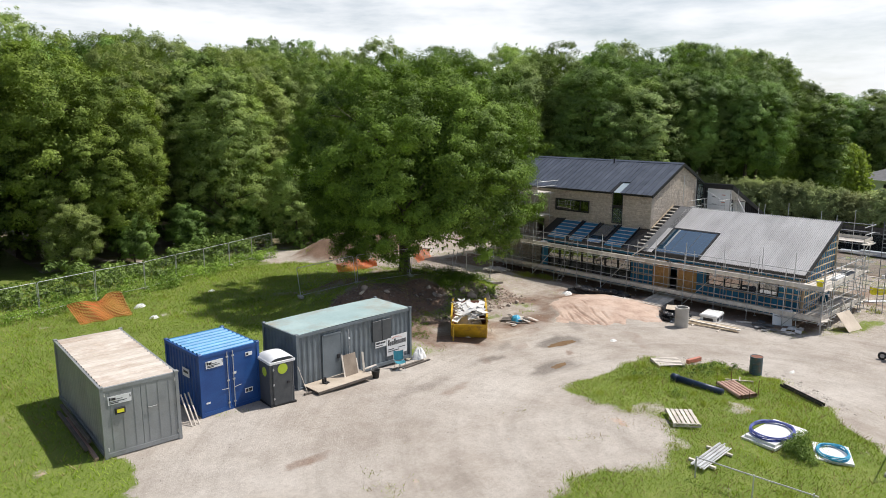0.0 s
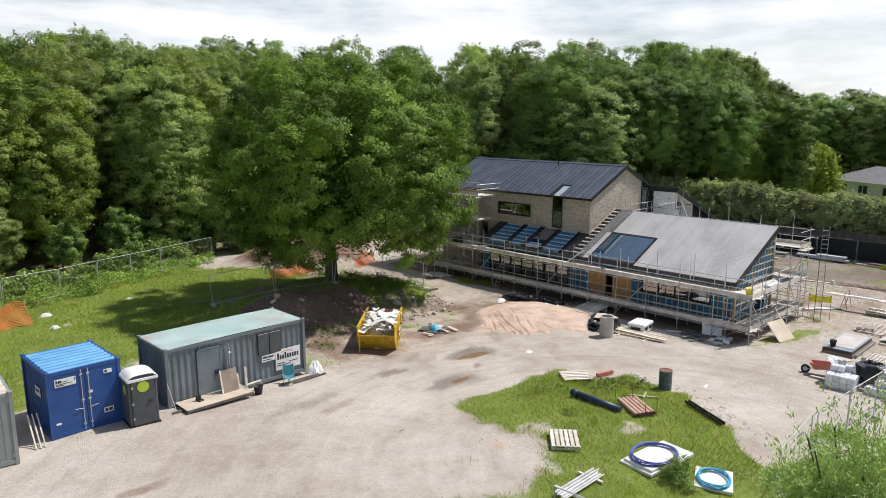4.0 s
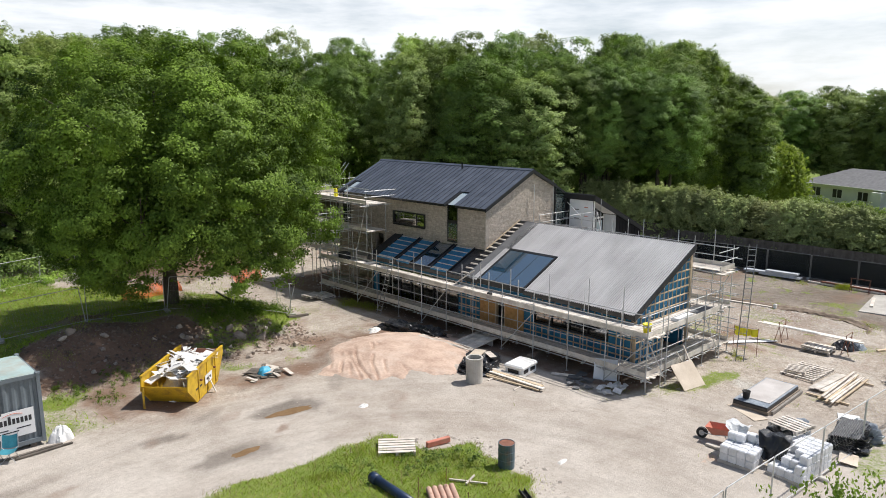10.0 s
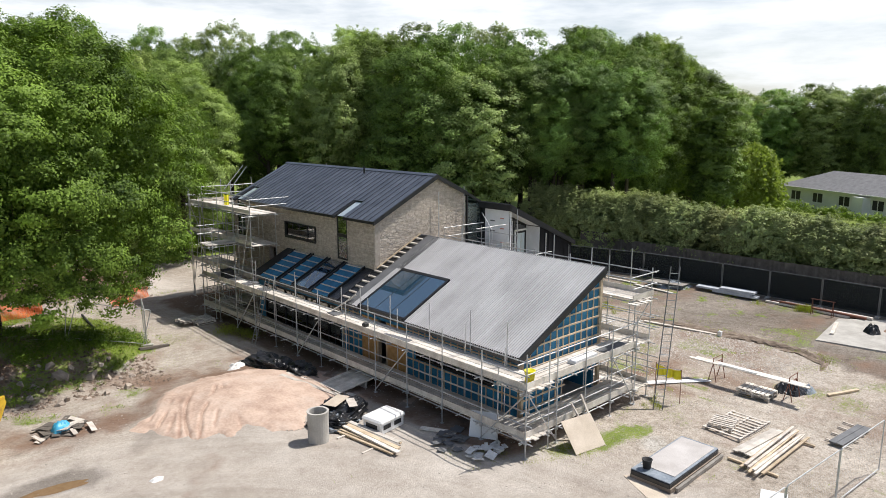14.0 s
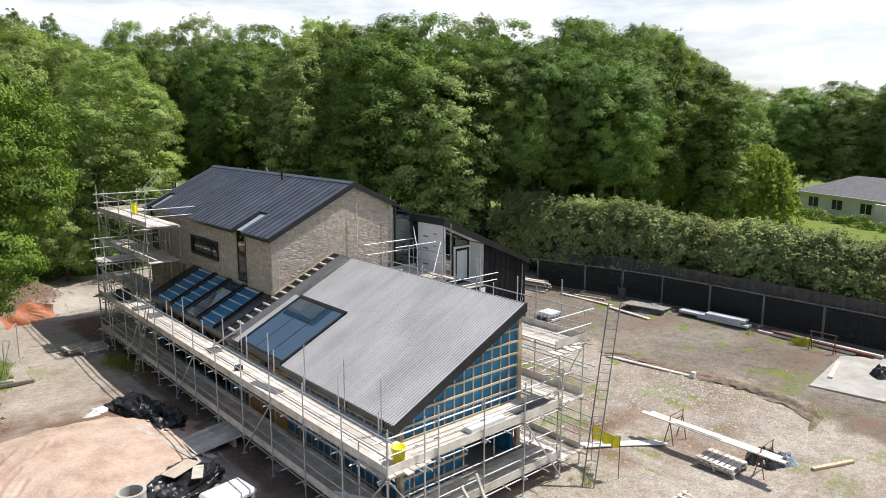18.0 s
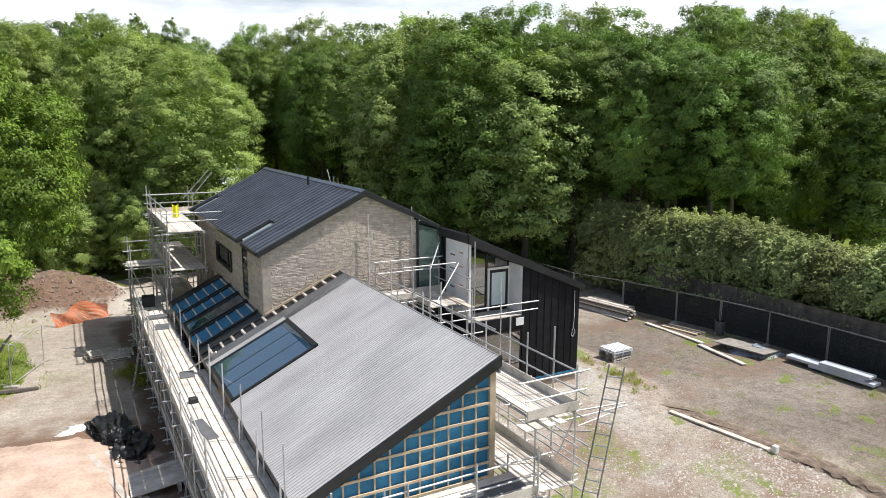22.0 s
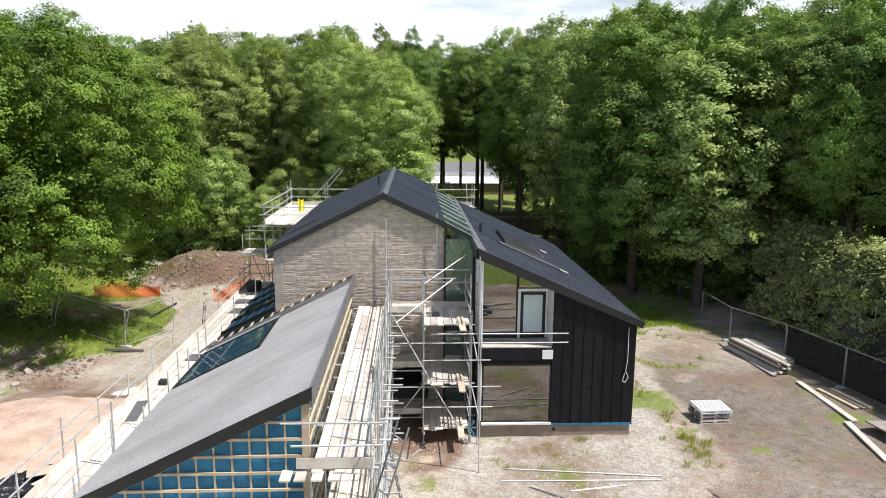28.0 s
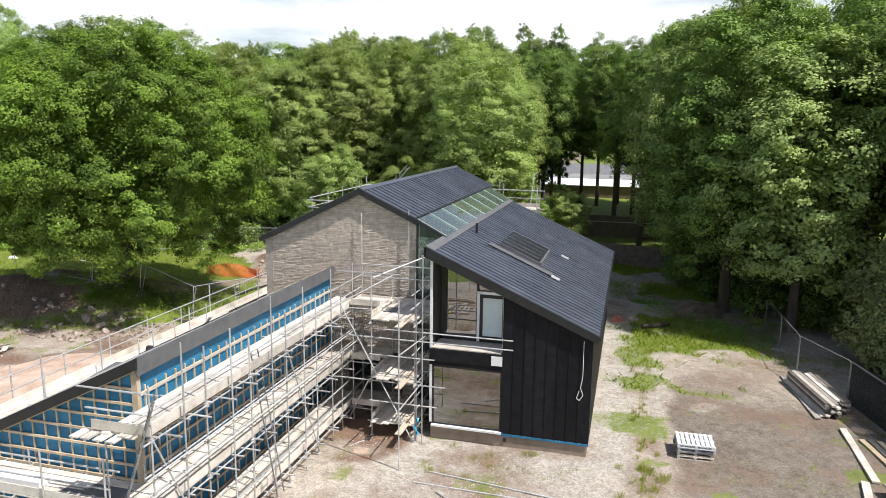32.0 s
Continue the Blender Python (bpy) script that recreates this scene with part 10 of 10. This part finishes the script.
def weeds(name, seed, spots, leaf, material, label):
    rng = np.random.RandomState(seed)
    cen, rad = [], []
    for x, y, r, h, n in spots:
        for _ in range(n):
            a, k = rng.uniform(0, 6.28), math.sqrt(rng.uniform(0, 1))
            px, py = x + r * k * math.cos(a), y + r * k * math.sin(a)
            cen.append((px, py, gz(px, py) + h * rng.uniform(0.05, 0.8) * (1 - 0.6 * k)))
            rad.append(rng.uniform(0.08, 0.18))
    return tagged(part(name, quads_mesh(name, clump_quads(rng, np.array(cen), np.array(rad), 30, leaf), material), None), label, "weeds", kind="stuff")


weeds("weeds", 81, [(25.05, 8.3, 0.45, 1.35, 70), (24.75, 7.85, 0.35, 0.9, 26), (25.35, 8.25, 0.2, 1.75, 18), (30.6, 15.2, 1.0, 0.7, 26), (32.0, 14.6, 0.8, 0.6, 20), (28.8, 16.0, 1.1, 0.4, 18), (27.0, 14.0, 0.4, 0.7, 12), (32.2, 13.9, 0.3, 0.8, 12)], 0.05, M_LEAF, "docks, nettles and young bushes in the grass")
weeds("weeds", 83, [(24.6, 28.6, 0.9, 0.5, 24), (26.0, 30.6, 1.0, 0.6, 30), (23.6, 30.3, 0.8, 0.5, 22), (33.8, 32.0, 1.2, 0.4, 22), (35.6, 33.4, 1.2, 0.5, 30), (31.5, 31.4, 0.8, 0.4, 12), (36.9, 36.0, 1.1, 0.6, 34), (29.0, 30.6, 0.7, 0.4, 10), (37.4, 38.6, 0.8, 0.6, 26), (18.0, 35.0, 1.0, 0.4, 26),
                    (21, 41, 1.0, 0.4, 24), (35.5, 50.5, 1.5, 0.4, 40), (40.5, 53.5, 1.5, 0.6, 40)], 0.05, M_LEAF_SHADE, "weeds and brambles over the earth mound")


def tufts(name, seed, spots, material, label, wide=1.5, thick=1.9):
    """Tussocks of long bent blades: spots of (x, y, radius, height, blades)."""
    rng = np.random.RandomState(seed)
    out = []
    for x, y, r, h, n in spots:
        r, n = r * wide, int(n * thick)
        a, k = rng.uniform(0, 6.28, n), rng.uniform(0, 1, n) ** 0.8 * r * rng.uniform(0.8, 1.6, n)
        px, py = x + k * np.cos(a), y + k * np.sin(a)
        hh = 0.62 * h * rng.uniform(0.3, 1.0, n) * np.clip(1.1 - 0.55 * k / r, 0.25, 1)
        b, w = rng.uniform(0, 6.28, n), rng.uniform(0.0016, 0.0042, n)
        base = np.stack([px, py, ground_z(px, py) - 0.01], -1)
        side = np.stack([np.sin(b) * w, -np.cos(b) * w, 0 * w], -1)
        mid = base + np.stack([np.cos(b) * hh * 0.18, np.sin(b) * hh * 0.18, hh * 0.68], -1)
        tip = mid + np.stack([np.cos(b) * hh * 0.16, np.sin(b) * hh * 0.16, hh * 0.34], -1)
        out.append(np.stack([base - side, base + side, mid + side * 0.8, tip], 1).reshape(-1, 3))
    return tagged(part(name, quads_mesh(name, np.concatenate(out), material), None), label, "grass", kind="stuff")


# low ragged bank of dug earth between the pale stone and the dark yard
BANK = [(62.2, 21.2), (62.4, 18.8), (62.8, 16.2), (63.0, 14.0), (62.8, 11.4), (62.0, 9.9), (60.4, 9.6)]


def bank(u, v):
    k = min(len(BANK) - 2, int(u * (len(BANK) - 1)))
    f = u * (len(BANK) - 1) - k
    x, y = (BANK[k][i] + (BANK[k + 1][i] - BANK[k][i]) * f for i in (0, 1))
    n1, n2 = (float(value_noise(np.array([x * 1.0]), np.array([y + 7.0 * v]), q, 71)[0]) for q in (0.9, 0.35))
    w = 0.5 + 0.16 * n1
    px, py = x + (v - 0.5) * 2 * w + 0.12 * n2, y + 0.1 * n1
    rise = max(0.0, 1 - (2 * v - 1) ** 2) * min(1, 8 * u, 8 * (1 - u))
    return (px, py, gz(px, py) - 0.03 + rise * (0.16 + 0.09 * n1 + 0.06 * n2))


solo("earth_bank", Build().sheet(bank, 150, 12), surface("dug_grey_brown_earth", (0.13, 0.095, 0.068), (0.30, 0.235, 0.18), 0.95, 3, 20, 0.8, depth=0.05), "low ragged bank of dug earth across the yard", "earth", kind="stuff")
r_t = random.Random(44)
wall_spots = [(62.75 + r_t.gauss(0, 0.3) + 0.1 * max(0, q - 34), q, r_t.uniform(0.08, 0.22), r_t.uniform(0.15, 0.62), 26) for q in [r_t.uniform(22.5, 41) for _ in range(70)]]
wall_spots += [(r_t.uniform(55.2, 60.6), r_t.uniform(22.4, 24.7), r_t.uniform(0.15, 0.4), r_t.uniform(0.12, 0.4), 34) for _ in range(30)]
wall_spots += [(62.6 + r_t.gauss(0, 0.5), 24.6 - 2.4 * r_t.random(), 0.16, r_t.uniform(0.25, 0.7), 30) for k in range(12)]
tufts("grass_tussock", 97, wall_spots, M_TUFT, "thin yellow-green weeds in the gravel beside the black wall", 1.3, 2.6)
strip_spots = []
for p0, p1 in (((62.4, 20.3), (62.9, 16.1)), ((62.9, 16.1), (63.1, 13.9)), ((63.1, 13.9), (62.9, 10.9)), ((62.9, 10.9), (62.0, 9.8)), ((62.0, 9.8), (59.8, 10.2))):
    strip_spots += [(p0[0] + (p1[0] - p0[0]) * k / 7 + r_t.uniform(-0.35, 0.35), p0[1] + (p1[1] - p0[1]) * k / 7 + r_t.uniform(-0.3, 0.3), r_t.uniform(0.15, 0.42), r_t.uniform(0.12, 0.36), 95) for k in range(7) if r_t.random() < 0.75]
strip_spots += [(r_t.uniform(52, 66), r_t.uniform(15, 22), r_t.uniform(0.15, 0.5), r_t.uniform(0.08, 0.2), 36) for _ in range(60)]
strip_spots += [(r_t.uniform(62, 70), r_t.uniform(36.5, 47), r_t.uniform(0.3, 0.7), r_t.uniform(0.12, 0.36), 150) for _ in range(110)]
strip_spots += [(r_t.uniform(31, 44), r_t.uniform(46.5, 56), r_t.uniform(0.3, 0.6), r_t.uniform(0.2, 0.45), 90) for _ in range(40)]
strip_spots += [(r_t.uniform(35, 42.5), r_t.uniform(30, 46), r_t.uniform(0.3, 0.7), r_t.uniform(0.06, 0.16), 60) for _ in range(50)]
strip_spots += [(r_t.uniform(70.6, 72.4), r_t.uniform(14, 34), r_t.uniform(0.2, 0.4), r_t.uniform(0.2, 0.5), 90) for _ in range(24)]
tufts("grass_tussock", 91, strip_spots[::2], M_TUFT_MID, "green tussocks and weeds in the gravel")
tufts("grass_tussock", 95, strip_spots[1::2], M_TUFT, "yellow-green tussocks and weeds in the gravel")
edge_spots = [(50.6 + r_t.uniform(-0.5, 0.7), 13.0 + r_t.uniform(-0.4, 0.4), 0.11, r_t.uniform(0.3, 0.85), 22) for _ in range(9)]
edge_spots += [(41.2 + 5.2 * q + r_t.uniform(-0.5, 0.5), 15.2 - 2.9 * q + r_t.uniform(-0.8, 0.8), r_t.uniform(0.15, 0.4), r_t.uniform(0.06, 0.22), 60) for q in [r_t.random() for _ in range(60)]]
edge_spots += [(r_t.uniform(41.8, 43.2), r_t.uniform(33.5, 37.5), r_t.uniform(0.3, 0.6), r_t.uniform(0.3, 0.6), 150) for _ in range(14)]
edge_spots += [(71.3 + r_t.uniform(-0.3, 0.3), 14.3 + r_t.uniform(-0.3, 0.3), 0.3, 0.9, 110) for _ in range(4)]
tufts("grass_tussock", 92, edge_spots, M_TUFT, "bright green weeds at the foot of scaffold and walls")
isle_spots = [(r_t.uniform(21, 33), r_t.uniform(6.5, 18), r_t.uniform(0.2, 0.5), r_t.uniform(0.2, 0.5), 120) for _ in range(70)]
isle_spots = [q for q in isle_spots if poly_inside(np.array([q[0]]), np.array([q[1]]), ISLAND)[0] > 0.4]
tufts("grass_tussock", 93, isle_spots, M_TUFT, "longer tussocks of green grass on the island")
field_spots = [(r_t.uniform(2, 36), r_t.uniform(30, 52), r_t.uniform(0.3, 0.7), r_t.uniform(0.2, 0.5), 120) for _ in range(170)]
field_spots = [q for q in field_spots if poly_inside(np.array([q[0]]), np.array([q[1]]), FIELD)[0] > 0.6 and q[1] < 44 + 0.45 * max(0, q[0] - 5)]
tufts("grass_tussock", 94, field_spots, M_TUFT, "longer tussocks of green grass in the field")


def rock_mesh(seed, n=7):
    rng = np.random.RandomState(seed)
    bmx = bmesh.new()
    for p in rng.normal(size=(n * 2, 3)):
        p = p / np.linalg.norm(p) * rng.uniform(0.75, 1.05)
        bmx.verts.new((p[0], p[1], p[2] * 0.65))
    bmesh.ops.convex_hull(bmx, input=bmx.verts)
    me = bpy.data.meshes.new("rock")
    bmx.to_mesh(me)
    bmx.free()
    me.materials.append(M_STONE_PALE)
    return me


M_STONE_PALE = surface("pale_limestone", (0.26, 0.21, 0.17), (0.47, 0.40, 0.34), 0.95, 4, 40, 0.4, vary=0.25)
rocks = [rock_mesh(90 + i) for i in range(6)]
rr = random.Random(17)
for i in range(70):
    zone = i % 4
    if zone == 0:
        x, y = rr.uniform(31, 36.5), rr.uniform(29.3, 32.8)
    elif zone == 1:
        x, y = rr.uniform(20.5, 31), rr.uniform(31.2, 33.8)
    elif zone == 2:
        x, y = rr.uniform(30, 36), rr.uniform(30, 33.5)
    else:
        x, y = rr.uniform(32, 43), rr.uniform(46.5, 51)
    s = rr.uniform(0.10, 0.28) if i % 9 else rr.uniform(0.3, 0.45)
    ob = part("boulder", rocks[i % 6], None)
    ob.matrix_world = Matrix.Translation((x, y, gz(x, y) + s * 0.15)) @ Euler((rr.uniform(0, 1), rr.uniform(0, 1), rr.uniform(0, 6))).to_matrix().to_4x4() @ Matrix.Diagonal((s, s * rr.uniform(0.6, 1), s, 1))
    tagged(ob, "rough pale boulder on the earth mound", "boulder", "mound boulders")


def pebbles(name, seed, n, box, size, material, label, keep):
    rng = np.random.RandomState(seed)
    x, y = rng.uniform(box[0], box[1], n), rng.uniform(box[2], box[3], n)
    k = keep(x, y, rng) & ~((x > 44.2) & (x < 51.3) & (y > 15) & (y < 44)) & ~((x > 51) & (x < 61) & (y > 24.4) & (y < 44)) & ~((x > 65) & (y < 12.3))
    x, y = x[k], y[k]
    m = len(x)
    z = ground_z(x, y)
    s = size[0] + (size[1] - size[0]) * rng.uniform(0, 1, m) ** 3
    a = rng.uniform(0, 6.28, m)
    ring = [np.stack([x + s * np.cos(a + q) * (1.2 if j % 2 else 0.8), y + s * np.sin(a + q) * (1.2 if j % 2 else 0.8), z - 0.005], -1) for j, q in enumerate((0, 1.57, 3.14, 4.71))]
    top = np.stack([x + s * 0.25 * np.cos(a * 3), y + s * 0.25 * np.sin(a * 3), z + s * 0.75], -1)
    v = np.stack(ring + [top], 1).reshape(-1, 3)
    base = np.arange(m)[:, None] * 5
    f = np.concatenate([base + np.array([[i, (i + 1) % 4, 4]]) for i in range(4)], 0)
    me = bpy.data.meshes.new(name)
    me.vertices.add(len(v))
    me.vertices.foreach_set("co", v.astype(np.float32).ravel())
    me.loops.add(f.size)
    me.loops.foreach_set("vertex_index", f.astype(np.int32).ravel())
    me.polygons.add(len(f))
    me.polygons.foreach_set("loop_start", np.arange(0, f.size, 3, dtype=np.int32))
    me.polygons.foreach_set("loop_total", np.full(len(f), 3, dtype=np.int32))
    me.materials.append(material)
    me.update(calc_edges=True)
    me.validate()
    return tagged(part(name, me, None), label, "stones", kind="stuff")


def bare(x, y):
    g, s, n = covers(x, y)
    return (g < 0.5) & (n < 0.3)


pebbles("gravel", 101, 15000, (5, 44, 5, 50), (0.012, 0.05), M_ROCK, "loose gravel over the yard and track", lambda x, y, r: bare(x, y) & (value_noise(x, y, 3.0, 7) + 0.5 * value_noise(x, y, 0.9, 9) + r.uniform(-0.6, 0.6, len(x)) > 0.15))
pebbles("gravel", 102, 52000, (43, 73, 4, 60), (0.012, 0.06), M_ROCK, "loose stones and hardcore over the east yard", lambda x, y, r: bare(x, y) & (value_noise(x, y, 3.0, 17) + 0.5 * value_noise(x, y, 0.9, 19) + r.uniform(-0.6, 0.6, len(x)) > 0.0) & (dark_gravel(x, y) < r.uniform(0.1, 0.9, len(x))))
pebbles("hardcore", 103, 32000, (54, 68, 9.5, 20.5), (0.015, 0.07), M_ROCK, "pale broken hardcore spread beyond the trestles", lambda x, y, r: (np.hypot((x - 60.5) / 4.6, (y - 14.8) / 5.0) + 0.35 * value_noise(x, y, 1.4, 18) < r.uniform(0.2, 1.05, len(x))) & (poly_inside(x, y, DARK_YARD) < 0.15))
pebbles("gravel", 107, 26000, (51.6, 63, 9, 24.4), (0.012, 0.05), M_ROCK, "small loose stones and chippings beside the scaffold", lambda x, y, r: bare(x, y) & (value_noise(x, y, 1.6, 27) + r.uniform(-0.7, 0.7, len(x)) > 0.1))
pebbles("rubble", 104, 3800, (19, 37, 30, 34.5), (0.03, 0.14), M_CLOD, "rubble and clods down the face of the mound", lambda x, y, r: covers(x, y)[1] > 0.35)
pebbles("rubble", 105, 5000, (34.5, 45, 46.5, 57), (0.04, 0.15), M_CLOD, "rubble and clods on the spoil bank", lambda x, y, r: covers(x, y)[1] > 0.35)
pebbles("rubble", 106, 1500, (31, 37, 8, 17), (0.03, 0.13), M_ROCK, "stones along the island's edge", lambda x, y, r: np.abs(poly_inside(x, y, ISLAND) - 0.1) < 0.5)


# ---- stonework of the block, stone by stone ----
def stone_courses(seed, u0, u1, z0, z1):
    r = random.Random(seed)
    z = z0
    while z < z1:
        h = r.choice((0.05, 0.06, 0.075, 0.09, 0.12))
        u = u0 - r.uniform(0, 0.25)
        while u < u1:
            w = r.uniform(0.16, 0.5)
            yield max(u, u0), min(u + w, u1), z, min(z + h, z1)
            u += w
        z += h


unit_stones = []
for i in range(6):
    r6 = random.Random(300 + i)
    j = lambda: r6.uniform(-0.05, 0.05)
    vs = [(0.02, 0, 0.04), (0.98, 0, 0.04), (0.98, 0, 0.96), (0.02, 0, 0.96), (0.05 + j(), -1, 0.12 + j()), (0.95 + j(), -1 + 0.3 * j(), 0.12 + j()), (0.95 + j(), -1, 0.88 + j()), (0.05 + j(), -1 + 0.4 * j(), 0.88 + j())]
    unit_stones.append(Build().add(vs, [(4, 5, 6, 7), (0, 1, 5, 4), (1, 2, 6, 5), (2, 3, 7, 6), (3, 0, 4, 7)]).mesh("stone", M_STONE))
rest_s, rest_w = Build(), Build()
singles = 0
r7 = random.Random(77)
for a, b, c, d in stone_courses(1, MAIN_X0, MAIN_X1, -1.1, 7.9):
    top = min(z_main(a), z_main(b)) - 0.17
    if b - a < 0.06 or c > top - 0.03 or (b < 50.0 and d < z_low(a) + 0.0) or (a < 53.0 and b > 50.6 and d > -0.9 and c < 1.42):
        continue
    d = min(d, top)
    proud = r7.uniform(0.008, 0.019)
    if singles < 300 and 48.5 < a < 51.3 and 4.6 < c < 7.0:
        st = part("stone", unit_stones[singles % 6], None, stone_south)
        st.matrix_world = Matrix.Translation((a, MAIN_Y0 + 0.032, c)) @ Matrix.Diagonal((b - a, proud + 0.0, d - c, 1))
        singles += 1
    else:
        y0 = MAIN_Y0 + 0.03
        k = lambda: r7.uniform(-0.007, 0.007)
        rest_s.add([(a + 0.006, y0, c + 0.005), (b - 0.006, y0, c + 0.005), (b - 0.006, y0, d - 0.005), (a + 0.006, y0, d - 0.005), (a + 0.02 + k(), y0 - proud + k(), c + 0.014), (b - 0.02 + k(), y0 - proud + k(), c + 0.014),
                    (b - 0.02 + k(), y0 - proud + k(), d - 0.014), (a + 0.02 + k(), y0 - proud + k(), d - 0.014)], [(4, 5, 6, 7), (0, 1, 5, 4), (1, 2, 6, 5), (2, 3, 7, 6), (3, 0, 4, 7)])
tagged(part("stonework", rest_s, M_STONE_I, stone_south), kind="stuff")
for a, b, c, d in stone_courses(2, MAIN_Y0, MAIN_Y1, -1.0, 5.6):
    if b - a < 0.06 or (b < 36.2 and d < 3.1) or any(b > h[0] and a < h[1] and d > h[2] and c < h[3] for h in W_HOLES):
        continue
    x0 = MAIN_X0 + 0.03
    proud = r7.uniform(0.008, 0.019)
    k = lambda: r7.uniform(-0.007, 0.007)
    rest_w.add([(x0, b - 0.006, c + 0.005), (x0, a + 0.006, c + 0.005), (x0, a + 0.006, d - 0.005), (x0, b - 0.006, d - 0.005), (x0 - proud + k(), b - 0.02, c + 0.014), (x0 - proud + k(), a + 0.02, c + 0.014),
                (x0 - proud + k(), a + 0.02, d - 0.014), (x0 - proud + k(), b - 0.02, d - 0.014)], [(4, 5, 6, 7), (0, 1, 5, 4), (1, 2, 6, 5), (2, 3, 7, 6), (3, 0, 4, 7)])
tagged(part("stonework", rest_w, M_STONE_I, stone_west), kind="stuff")


# wood ferns and low plants in the shade behind the house
leafy_row("fern_bank", [(58, 56), (63, 49), (67.5, 43), (69.5, 39.5)], 2.4, 0.32, 200, 0.08, M_LEAF, "low green plants along the shaded edge of the clearing", "plants", 71, "stuff", 0.4, 40)
